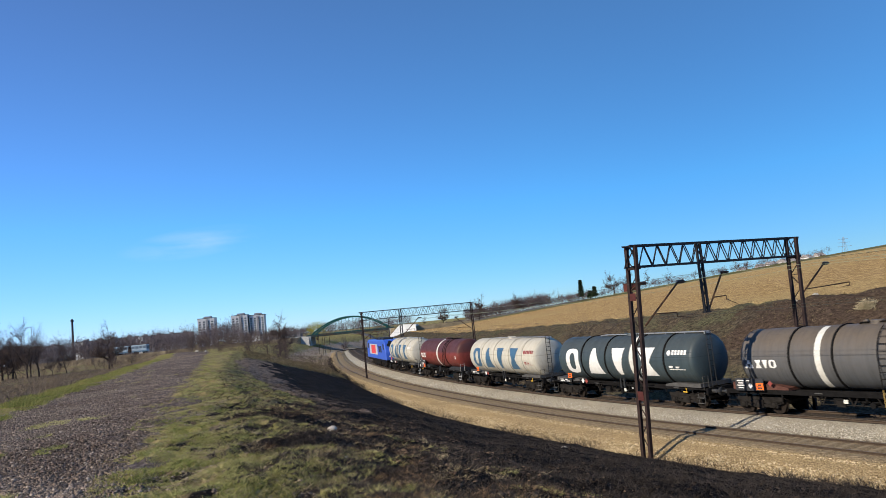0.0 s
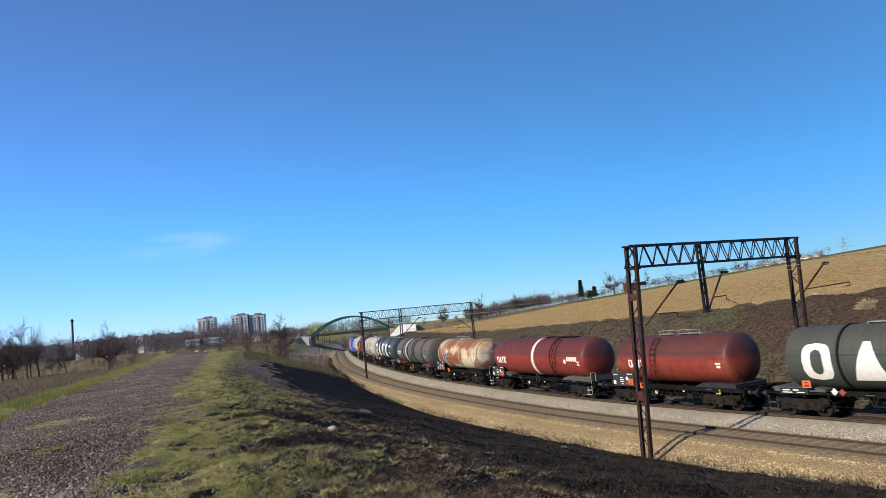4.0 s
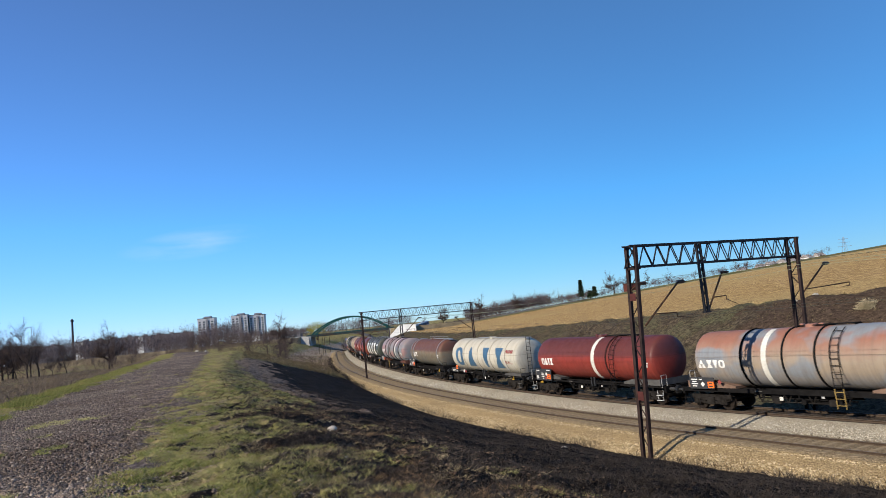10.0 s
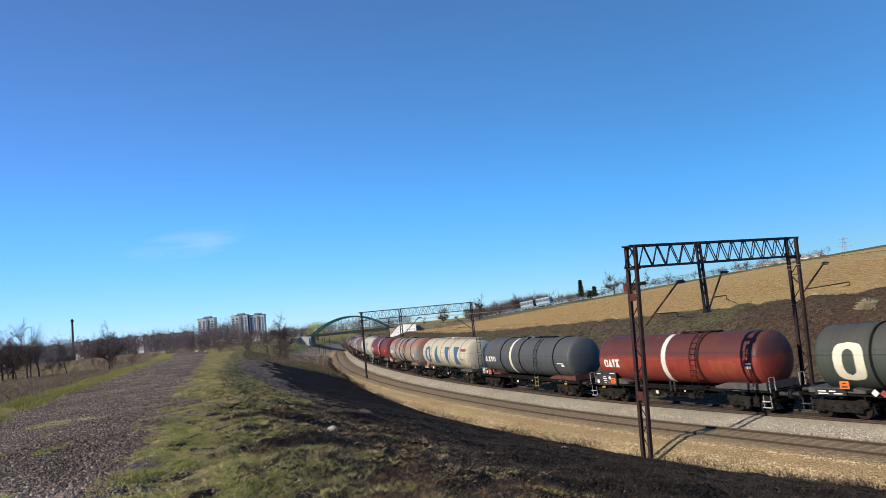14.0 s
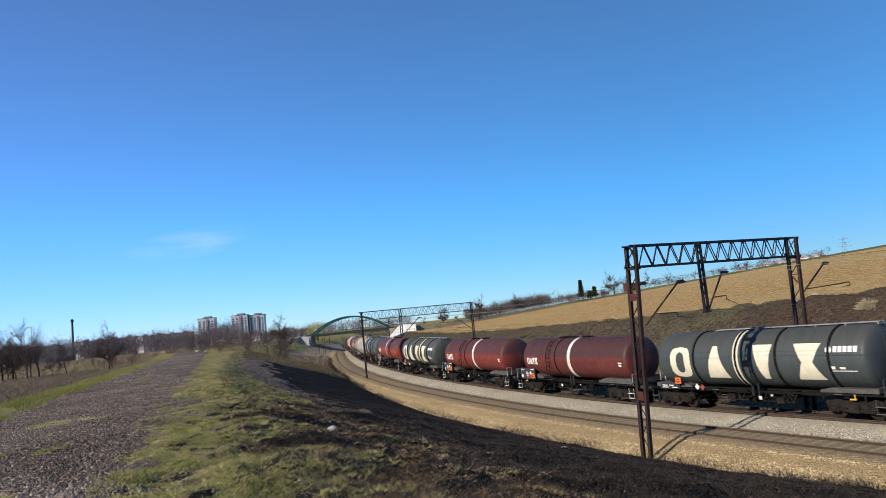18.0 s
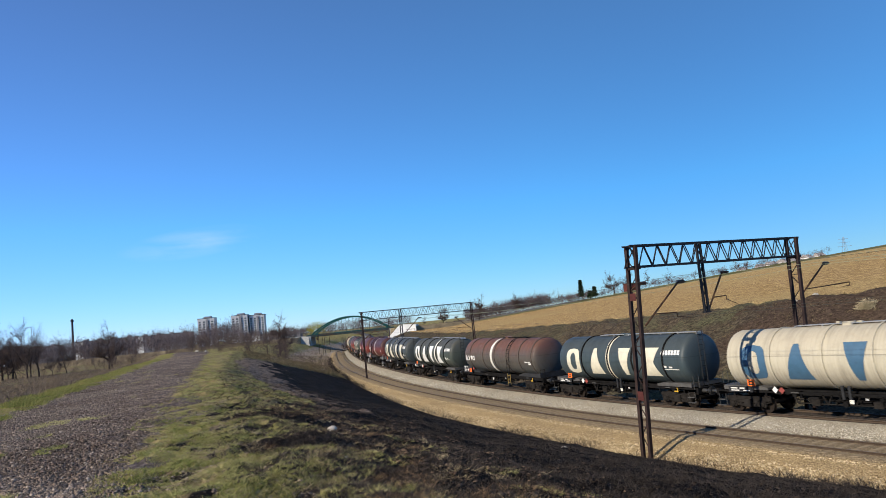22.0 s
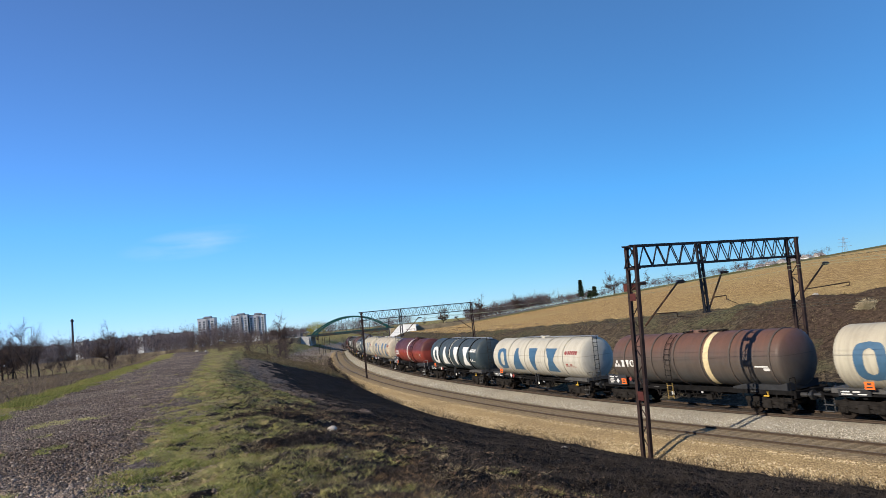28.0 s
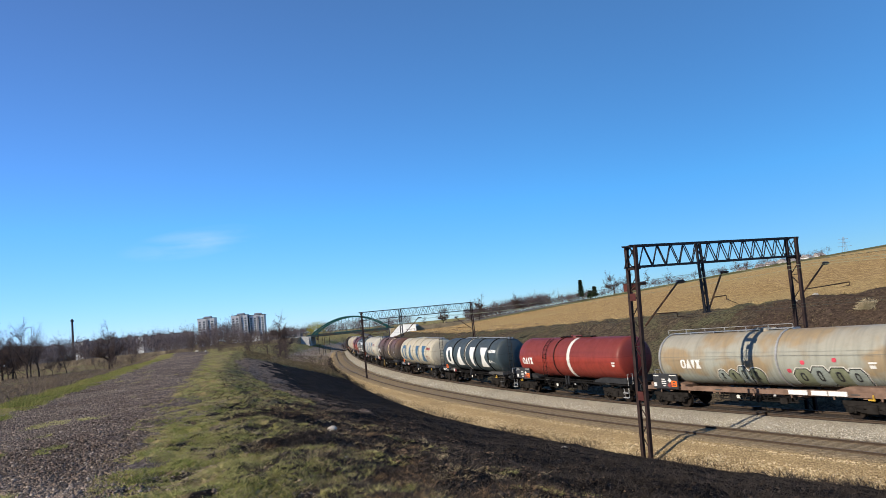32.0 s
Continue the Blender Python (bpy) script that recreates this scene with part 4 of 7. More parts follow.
        for k, (dx, z) in enumerate(((0.0, -0.36), (-0.26, -0.36), (-0.13, -0.14))):
            part("marking", block_shape("trapeze", x + dx, 0.24, z, z + 0.2, R, mark_mat, "marking"), None, tank, "plain painted shape of a maker's mark")
        x -= 0.62
        for kind, w in (("waist", 0.36), ("post", 0.34), ("ring", 0.40)):
            part("marking", block_shape(kind, x, w, -0.36, 0.06, R, mark_mat, "marking"), None, tank, "plain painted shape of a maker's mark")
            x -= w + 0.05
        part("marking", block_shape("bar", -tl / 2 + 1.7, 0.8, -0.32, -0.25, R, WHITE_MARK, "marking"), None, tank)
        part("marking", block_shape("bar", -tl / 2 + 1.2, 0.35, -0.50, -0.36, R, WHITE_MARK, "marking"), None, tank)
        b = part("data_board", plate_mesh("greyboard", 1.7, 0.62, BLACK_BOARD, 0.05), None, wagon, "black board with rows of markings", (hx - 2.3, 1.42, 1.52))
        add_bars(b, WHITE_MARK, [(0.5, 0.2, 0.42, 0.06), (0.5, 0.08, 0.3, 0.06), (0.5, -0.04, 0.45, 0.06), (0.5, -0.16, 0.3, 0.06), (0.05, 0.2, 0.2, 0.05)], 0.03)
        part("diamond", diamond_mesh(0.20, WHITE_MARK), None, b, "", (-0.08, 0.035, -0.06))
        part("diamond", diamond_mesh(0.20, RED_MARK), None, wagon, "", (hx - 3.55, 1.45, 1.60))
        add_hazard(wagon, hx - 2.95, 1.44, 1.47)
    add_small_gear(wagon, L, style)
    return wagon


def lid_bm(R):
    bm = bmesh.new()
    bmesh.ops.create_cone(bm, cap_ends=True, segments=20, radius1=0.32, radius2=0.28, depth=0.2, matrix=Matrix.Translation((0, 0, R + 0.03)))
    bm_box(bm, 0.5, 0, R + 0.06, 0.18, 0.18, 0.2, 0.03)
    bm_box(bm, -0.55, 0.05, R + 0.05, 0.24, 0.12, 0.18, 0.03)
    return bm


def disc_patch(R, r, mat):
    n = 10
    sl = []
    for k in range(n + 1):
        a = math.pi * k / n
        z = 0.47 - r * math.cos(a)
        w = r * math.sin(a)
        sl.append((math.asin(z / R), w, -w))
    return skin_patch(R, sl, mat, "marking")

# ---------------------------------------------------------------- the train, front to rear
DARK_PAINT = [tank_paint("dark_slate_tank_paint" + n, b, u, l, 0.45, g) for n, b, u, l, g in (
    ("", (0.0481, 0.0598, 0.0622), (0.0531, 0.0564, 0.0515), (0.0398, 0.0498, 0.0515), 0.42),
    ("_green", (0.0515, 0.0631, 0.0531), (0.0647, 0.0647, 0.0531), (0.0373, 0.044, 0.0398), 0.42),
    ("_blue", (0.0432, 0.0622, 0.0697), (0.0481, 0.0598, 0.0622), (0.0382, 0.0515, 0.0564), 0.38))]
CREAM_PAINT = [tank_paint("cream_tank_paint" + n, b, u, l, 0.5, 0.55) for n, b, u, l in (
    ("", (0.440, 0.405, 0.310), (0.405, 0.360, 0.268), (0.355, 0.322, 0.255)),
    ("_pale", (0.470, 0.445, 0.370), (0.430, 0.400, 0.325), (0.375, 0.350, 0.290)),
    ("_stained", (0.445, 0.374, 0.273), (0.421, 0.367, 0.281), (0.391, 0.344, 0.265)))]
DARK_HOOP = plain("dark_red_hoop_paint", (0.035, 0.014, 0.013), 0.7, 0.0, 0.3, 3)
RED_PAINT = [tank_paint("oxide_red_tank_paint" + n, b, u, l, 0.5, g, None, True, so, sq) for n, b, u, l, g, so, sq in (
    ("", (0.215, 0.034, 0.025), (0.110, 0.025, 0.022), (0.155, 0.028, 0.021), 0.42, ((0.085, 0.027, 0.024), 0.75), ((0.20, 0.042, 0.030), 0.45)),
    ("_dull", (0.170, 0.033, 0.025), (0.078, 0.024, 0.021), (0.105, 0.025, 0.021), 0.45, ((0.062, 0.026, 0.023), 0.85), ((0.175, 0.045, 0.034), 0.5)),
    ("_bright", (0.235, 0.036, 0.025), (0.175, 0.032, 0.024), (0.165, 0.028, 0.020), 0.40, ((0.150, 0.030, 0.024), 0.6), None),
    ("_orange", (0.225, 0.038, 0.025), (0.090, 0.026, 0.022), (0.135, 0.026, 0.020), 0.42, ((0.070, 0.027, 0.024), 0.85), ((0.250, 0.065, 0.030), 0.6)),
    ("_dark", (0.110, 0.027, 0.023), (0.058, 0.022, 0.021), (0.085, 0.023, 0.020), 0.45, ((0.052, 0.024, 0.022), 0.85), ((0.155, 0.040, 0.032), 0.5)))]
GREY_PAINT = [tank_paint("lease_tank_paint" + n, b, u, l, g, 0.45, p) for n, b, u, l, g, p in (
    ("_brownish", (0.0871, 0.0871, 0.0871), (0.112, 0.0913, 0.0706), (0.0664, 0.073, 0.0797), 0.4, None),
    ("_pinkish", (0.191, 0.207, 0.216), (0.232, 0.187, 0.183), (0.141, 0.17, 0.195), 0.3, ((0.274, 0.166, 0.158), 0.05)),
    ("_rusty_warm", (0.290, 0.235, 0.175), (0.265, 0.118, 0.080), (0.199, 0.203, 0.207), 0.35, ((0.199, 0.216, 0.232), 0.05)),
    ("_anthracite", (0.0622, 0.0681, 0.073), (0.0706, 0.073, 0.073), (0.0515, 0.0564, 0.0614), 0.3, None),
    ("_brown", (0.078, 0.070, 0.060), (0.125, 0.058, 0.040), (0.050, 0.058, 0.060), 0.4, None),
    ("_brown_warm", (0.082, 0.066, 0.054), (0.120, 0.060, 0.042), (0.052, 0.056, 0.056), 0.4, None))]
BROWN_HOOP = plain("dull_grey_brown_hoop", (0.085, 0.07, 0.06), 0.7, 0.0, 0.3, 3)
RUST_WHITE = tank_paint("peeling_white_tank_paint", (0.564, 0.475, 0.33), (0.50, 0.30, 0.14), (0.548, 0.531, 0.481), 0.4, 0.5, ((0.205, 0.066, 0.030), -0.02), True, None, ((0.60, 0.55, 0.44), 0.75))
RUST_GREY = tank_paint("rust_streaked_grey_tank_paint", (0.150, 0.130, 0.095), (0.26, 0.105, 0.045), (0.095, 0.105, 0.098), 0.55, 0.42, None, True, ((0.092, 0.036, 0.027), 0.85))
GREY_GRAFFITI = tank_paint("pale_grey_tank_paint", (0.285, 0.29, 0.24), (0.285, 0.265, 0.21), (0.255, 0.28, 0.25), 0.45, 0.5, ((0.27, 0.20, 0.115), 0.03))

BIG_HOOPS = ((0.55, 0.17, -0.27, -0.64), (0.54, 0.10, -0.27, -0.70))


def big(label, paint, marks, hoopm=None, bnd=None, logo=None, layout=0):
    return lambda L, at: tank_wagon("big", label, L, paint, BIG_HOOPS[layout], bnd, "large", marks, GREY_FRAME, hoopm, logo, None, (-0.97, 0.42), at, layout)


def red(label, paint, saddle, ladder, bx=0.0, deck=(-0.5, 0.0), hoop=None):
    return lambda L, at: tank_wagon("red", label, L, paint, (hoop if hoop is not None else ladder - 0.07,), (bx, WHITE_BAND, 0.34), "small", WHITE_MARK, saddle, DARK_HOOP, None, ladder, deck, at)


def lease(label, paint, saddle, ladder, bnd, hoops, hoopm=None, deck=(-0.35, 0.1)):
    return lambda L, at: tank_wagon("grey", label, L, paint, hoops, bnd, "tri", WHITE_MARK, saddle, hoopm or FRAME_BLACK, None, ladder, deck, at)


def graffiti(wagon, tank, tl, R):
    """Sprayed shapes on the lower side, in sage green, white and black outline."""
    sage = plain("sage_spray_paint", (0.17, 0.185, 0.12), 0.6)
    mint = plain("mint_spray_paint", (0.24, 0.27, 0.24), 0.6)
    dark = plain("black_spray_paint", (0.03, 0.03, 0.03), 0.6)
    pink = plain("crimson_spray_paint", (0.5, 0.06, 0.09), 0.6)
    for x, w, m_, o, z0, z1 in ((2.4, 0.62, mint, dark, -1.28, -0.50), (1.7, 0.62, sage, dark, -1.30, -0.42), (1.0, 0.6, mint, dark, -1.28, -0.45), (0.3, 0.75, sage, dark, -1.3, -0.4),
                               (-2.2, 0.95, sage, dark, -1.32, -0.55), (-3.1, 0.9, mint, dark, -1.32, -0.45), (-4.0, 0.95, sage, dark, -1.32, -0.5), (-4.9, 0.8, mint, dark, -1.32, -0.55)):
        n = int(abs(x) * 10) % 3
        kind = ("bulge", "octagon", "bulge")[n]
        lift = (0.0, 0.12, -0.07)[n]
        part("graffiti", block_shape(kind, x + 0.09, w + 0.18, z0, z1 + 0.09 + lift, R, WHITE_BAND, "graffiti"), None, tank, "sprayed shape with a pale halo")
        part("graffiti", block_shape(kind, x + 0.05, w + 0.1, z0 + 0.01, z1 + 0.05 + lift, R + 0.006, o, "graffiti"), None, tank, "sprayed shape with a dark outline")
        part("graffiti", block_shape(kind, x, w, z0 + 0.02, z1 + lift, R + 0.012, m_, "graffiti"), None, tank)
        part("graffiti", block_shape(("waist", "ring", "post")[n], x - w * 0.32, w * 0.3, z0 + 0.3, z1 - 0.15 + lift, R + 0.018, o, "graffiti"), None, tank)
    for x, z in ((-1.9, -0.6), (-2.7, -0.2), (-4.3, -0.1)):
        part("graffiti", block_shape("octagon", x, 0.22, z, z + 0.2, R, pink, "graffiti"), None, tank)
    bm = bmesh.new()
    for x, w in ((-2.6, 1.0), (-3.7, 0.8), (-4.6, 0.9)):
        bm_box(bm, x, 1.285, 1.18, w, 0.02, 0.22, 0.004)
    part("graffiti", bm, WHITE_MARK, wagon)


def orange_below(wagon, tank, tl, R):
    add_hazard(wagon, tl * 0.22, 1.20, 1.30)


def red_name(wagon, tank, tl, R):
    """A round sign and five blocks in white near the rear end."""
    part("marking", shared(("disc", R, "WHITE2"), lambda: disc_patch(R, 0.15, WHITE_MARK)), None, tank, "", pose(-0.64 * tl / 2, 0, 0, -24))
    for k in range(5):
        part("marking", block_shape("bar", -0.68 * tl / 2 - 0.25 * k, 0.19, -0.10, 0.20, R, WHITE_MARK, "marking"), None, tank)


def with_extra(maker, *fns):
    def build(L, at):
        w = maker(L, at)
        tank = [c for c in w.children if c.name.startswith("tank")][0]
        dims = [v.co.x for v in tank.data.vertices]
        R = max(v.co.z for v in tank.data.vertices)
        for f in fns:
            f(w, tank, max(dims) - min(dims), R)
        return w
    return build


def old(label, paint, saddle, hoops, hoopm, mark_mat, deck, ladder):
    return lambda L, at: tank_wagon("old", label, L, paint, hoops, None, "small", mark_mat, saddle, hoopm, None, ladder, deck, at)


BAND_TX, BAND_AT = (-0.21, WHITE_BAND, 0.34), (0.10, WHITE_BAND, 0.34)
CREAM_TX, CREAM_AT = (-0.20, YELLOW_BAND, 0.34), (0.10, CREAM_MARK, 0.34)
# front and rear end of each tank along the line at the start, and what it is
TRAIN = [
    (51.7, 39.8, big("grimy white tank wagon behind the locomotive", CREAM_PAINT[1], BLUE_MARK)),
    (36.9, 25.2, red("dark oxide-red tank wagon with a white band", RED_PAINT[1], DARKGREY_FRAME, -0.35)),
    (22.8, 11.0, big("white tank wagon with large blue painted shapes", CREAM_PAINT[1], BLUE_MARK, None, None, "rm")),
    (8.22, -4.95, big("dark slate tank wagon with large white shapes", DARK_PAINT[2], WHITE_MARK, FRAME_BLACK, BAND_TX)),
    (-7.78, -21.2, lease("sooty grey-brown tank wagon with a white band", GREY_PAINT[0], RED_FRAME, -0.13, (0.32, WHITE_BAND, 0.30), (0.54, 0.21, -0.20, -0.66))),
    (-23.85, -34.0, with_extra(old("peeling white and rust-orange tank wagon", RUST_WHITE, FRAME_BLACK, (0.90, 0.65, 0.54, -0.14, -0.70, -0.82, -0.93), CREAM_PAINT[0], NAVY_MARK, (-0.2, 0.4), None), orange_below)),
    (-36.86, -50.0, with_extra(red("oxide-red tank wagon with white signs and band", RED_PAINT[0], GREY_FRAME, -0.45, 0.02, (-0.6, -0.05), -0.35), red_name)),
    (-53.0, -62.2, with_extra(old("patched dark red tank wagon with end railings", RED_PAINT[3], DARKGREY_FRAME, (), None, WHITE_MARK, (-0.4, 0.3), 0.22), orange_below)),
    (-65.31, -78.5, big("dark green-grey tank wagon with large white shapes", DARK_PAINT[1], WHITE_MARK, FRAME_BLACK, BAND_TX)),
    (-81.36, -94.6, lease("grey tank wagon faded to pink on top", GREY_PAINT[1], RED_FRAME, 0.25, (-0.30, WHITE_BAND, 0.30), (0.60, 0.15, -0.20, -0.62), None, (-0.25, 0.25))),
    (-97.19, -108.1, old("rust-streaked grey and orange tank wagon", RUST_GREY, FRAME_BLACK, (0.85, 0.69, -0.82), RAIL_GALV, WHITE_MARK, (-0.97, 0.1), None)),
    (-111.2, -124.3, big("cream-white tank wagon with large blue shapes", CREAM_PAINT[1], BLUE_MARK, None, None, "rm", 1)),
    (-127.11, -140.0, red("oxide-red tank wagon with grey saddles", RED_PAINT[0], GREY_FRAME, -0.40, -0.08, (-0.6, -0.10), -0.30)),
    (-142.9, -156.1, lease("tank wagon faded to rust, ochre and blue-grey", GREY_PAINT[2], TAN_FRAME, -0.29, (0.28, WHITE_BAND, 0.30), (0.49, 0.12, -0.14, -0.67))),
    (-158.5, -171.4, big("cream tank wagon with large blue shapes", CREAM_PAINT[0], BLUE_MARK, None, None, "rm", 1)),
    (-174.39, -187.7, lease("clean anthracite tank wagon with a cream band", GREY_PAINT[3], RED_FRAME, -0.32, (0.27, CREAM_MARK, 0.30), (0.51, 0.05, -0.68), None, (-0.45, 0.1))),
    (-190.59, -203.5, red("patched oxide-red tank wagon with a white band", RED_PAINT[3], GREY_FRAME, -0.32, 0.04, (-0.45, -0.03), -0.37)),
    (-206.21, -219.0, big("dark green-grey tank wagon with cream shapes", DARK_PAINT[1], CREAM_MARK, FRAME_BLACK, CREAM_TX)),
    (-221.8, -234.6, red("dark oxide-red tank wagon with a white band", RED_PAINT[1], GREY_FRAME, 0.34, -0.08, (-0.15, 0.30), 0.20)),
    (-237.6, -250.2, red("dull dark-red tank wagon with a side ladder", RED_PAINT[4], GREY_FRAME, 0.40, 0.00, (-0.15, 0.40), 0.27)),
    (-252.67, -265.6, big("dark slate tank wagon with cream shapes", DARK_PAINT[0], CREAM_MARK, FRAME_BLACK, CREAM_AT, None, 1)),
    (-268.36, -281.0, big("dark green-grey tank wagon with large white shapes", DARK_PAINT[1], WHITE_MARK, FRAME_BLACK, BAND_TX)),
    (-283.76, -296.7, lease("brown rusty tank wagon with steel hoops", GREY_PAINT[4], DARKGREY_FRAME, -0.34, (0.14, WHITE_BAND, 0.36), (0.78, 0.38, 0.05, -0.28, -0.60, -0.90), BROWN_HOOP, (-0.5, 0.1))),
    (-299.57, -312.1, big("dark slate tank wagon with cream shapes", DARK_PAINT[2], CREAM_MARK, FRAME_BLACK, CREAM_AT, None, 1)),
    (-314.6, -327.2, big("cream tank wagon with large blue shapes", CREAM_PAINT[0], BLUE_MARK, None, None, "rm", 1)),
    (-329.8, -342.6, big("stained beige tank wagon with large blue shapes", CREAM_PAINT[2], BLUE_MARK, None, None, "rm", 1)),
    (-345.6, -358.1, red("patched red and orange tank wagon", RED_PAINT[3], DARKGREY_FRAME, -0.30, -0.02, (-0.4, 0.1), -0.37)),
    (-360.8, -373.2, big("dark slate tank wagon with large white shapes", DARK_PAINT[2], WHITE_MARK, FRAME_BLACK, BAND_AT, None, 1)),
    (-375.8, -388.8, big("off-white tank wagon with large blue shapes", CREAM_PAINT[1], BLUE_MARK, None, None, "rm")),
    (-391.73, -404.5, lease("brown rusty tank wagon with a yellowed band", GREY_PAINT[5], DARKGREY_FRAME, 0.19, (-0.25, YELLOW_BAND, 0.36), (0.77, 0.40, 0.12, -0.19, -0.50, -0.88), BROWN_HOOP, (-0.3, 0.15))),
    (-406.79, -419.5, big("cream tank wagon with large blue shapes", CREAM_PAINT[0], BLUE_MARK, None, None, "rm", 1)),
    (-422.6, -435.1, big("dark blue-grey tank wagon with white shapes", DARK_PAINT[2], WHITE_MARK, FRAME_BLACK, BAND_AT, None, 1)),
    (-438.2, -450.8, red("bright red tank wagon with a side ladder", RED_PAINT[2], DARKGREY_FRAME, 0.36, -0.10, (-0.31, 0.27), 0.18)),
    (-453.8, -467.6, with_extra(old("pale grey tank wagon with sprayed graffiti", GREY_GRAFFITI, TAN_FRAME, (0.93, -0.21), RAIL_GALV, WHITE_MARK, (-0.26, 0.95), None), graffiti)),
]
MOVERS = []
for k, (front, rear, maker) in enumerate(TRAIN):
    # wagons meet between their tanks, a little nearer the tank in front
    ahead = TRAIN[k - 1][1] if k else front + 2.9
    behind = TRAIN[k + 1][0] if k + 1 < len(TRAIN) else rear - 2.9
    head, tail = ahead - 0.38 * (ahead - front), rear - 0.38 * (rear - behind)
    length = round((head - tail) * 10) / 10
    mid = (head + tail) / 2
    MOVERS.append((maker(length, (round(front - rear, 1), (front + rear) / 2 - mid)), mid, length / 2 - 2.45))


def locomotive():
    """Blue electric locomotive: body, cabs, windows, roof gear and bogies."""
    loco = new("locomotive")
    tagged(loco, "blue electric freight locomotive with a red side panel", "locomotive")
    blue = plain("blue_locomotive_paint", (0.035, 0.10, 0.48), 0.4, 0.0, 0.12, 2)
    bm = bmesh.new()
    L, W2, z0, z1 = 18.0, 1.48, 1.25, 3.95
    prof = [(-L / 2, z0), (-L / 2 + 0.1, 2.3), (-L / 2 + 0.9, z1 - 0.25), (-L / 2 + 1.4, z1), (L / 2 - 1.4, z1), (L / 2 - 0.9, z1 - 0.25), (L / 2 - 0.1, 2.3), (L / 2, z0)]
    rows = [[bm.verts.new((x, y, z)) for x, z in prof] for y in (-W2, W2)]
    bm.faces.new(rows[0])
    bm.faces.new(rows[1][::-1])
    for k in range(len(prof)):
        j = (k + 1) % len(prof)
        bm.faces.new((rows[0][k], rows[1][k], rows[1][j], rows[0][j]))
    bmesh.ops.recalc_face_normals(bm, faces=bm.faces[:])
    bmesh.ops.bevel(bm, geom=bm.edges[:], offset=0.10, segments=3, profile=0.5, affect="EDGES")
    body = part("body", bm, blue, loco)
    part("side_panel", plate_mesh("loco_panel", 4.2, 1.25, plain("loco_red_panel", (0.6, 0.05, 0.04), 0.45)), None, body, "red painted side panel", (2.0, 1.485, 2.6))
    part("side_panel", plate_mesh("loco_panel2", 7.5, 1.5, plain("loco_silver_panel", (0.45, 0.45, 0.48), 0.4)), None, body, "silver-grey side panel", (2.0, 1.478, 2.6))
    glass = plain("dark_cab_glass", (0.02, 0.025, 0.03), 0.12)
    for x in (-7.2, 7.2):
        part("cab_window", plate_mesh("loco_win", 0.9, 0.75, glass), None, body, "dark cab window", (x, 1.485, 3.05))
    for x in (-3.5, -5.0):
        part("grille", plate_mesh("loco_grille", 1.1, 0.9, DARKGREY_FRAME), None, body, "", (x, 1.485, 2.7))
    for sgn in (-1, 1):
        part("windscreen", plate_mesh("loco_screen", 2.3, 0.8, glass), None, body, "", pose(sgn * (L / 2 - 0.42), 0, 3.05, -26 * 0, sgn * 26, 90))
        for y in (-0.9, 0.9):
            bm = bmesh.new()
            bm_tube(bm, (0, 0, 0), (sgn * 0.08, 0, 0), 0.13, 14)
            part("headlamp", bm, WHITE_MARK, body, "", (sgn * (L / 2 - 0.05), y, 1.75))
        for y in (-0.875, 0.875):
            bm = bmesh.new()
            bm_tube(bm, (0, 0, 0), (sgn * 0.55, 0, 0), 0.10, 12)
            bm_tube(bm, (sgn * 0.55, 0, 0), (sgn * 0.6, 0, 0), 0.24, 16)
            part("buffer", bm, BUFFER_STEEL, loco, "", (sgn * (L / 2 - 0.05), y, 1.05))
    bm = bmesh.new()
    bm_box(bm, 0, 0, 1.1, L - 1.0, 2.7, 0.35, 0.04)
    bm_box(bm, 0, 0, 0.75, 4.0, 2.4, 0.6, 0.06)
    part("underframe", bm, FRAME_BLACK, loco)
    for x in (-5.6, -3.6, 3.6, 5.6):
        add_bogie(loco, x)
    bm = bmesh.new()
    for x in (-2.5, 0.5, 3.0):
        bm_box(bm, x, 0, 4.08, 1.6, 1.5, 0.28, 0.05)
    part("roof_gear", bm, DARKGREY_FRAME, loco)
    bm = bmesh.new()
    for y in (-0.5, 0.5):
        bm_tube(bm, (5.6, y, 4.0), (4.3, y * 0.7, 4.7), 0.03, 5)
        bm_tube(bm, (4.3, y * 0.7, 4.7), (5.6, y * 0.9, 5.45), 0.025, 5)
    bm_tube(bm, (5.6, -0.75, 5.45), (5.6, 0.75, 5.45), 0.035, 6)
    part("pantograph", bm, DARK_STEEL, loco)
    return loco


MOVERS.append((locomotive(), 62.6, 5.0))

# ---------------------------------------------------------------- portals over the tracks
MAST_RUST = plain("rusty_brown_mast_paint", (0.030, 0.019, 0.017), 0.8, 0.0, 0.45, 2.5)
TRUSS_BLUE = plain("dark_grey_truss_paint", (0.026, 0.027, 0.031), 0.75, 0.0, 0.35, 3)
ARM_RUST = plain("rusty_tube", (0.085, 0.045, 0.025), 0.7, 0.0, 0.4, 5)
INSULATOR = plain("brown_glazed_insulator", (0.045, 0.025, 0.02), 0.3, 0.0, 0.2, 8)
FADED_SIGN = plain("faded_red_sign", (0.075, 0.024, 0.021), 0.7, 0.0, 0.3, 6)
WIRE = plain("copper_wire", (0.06, 0.07, 0.06), 0.6, 0.3, 0.2, 2)
WIRE_PALE = plain("bright_messenger_wire", (0.30, 0.34, 0.22), 0.4, 0.5, 0.2, 2)


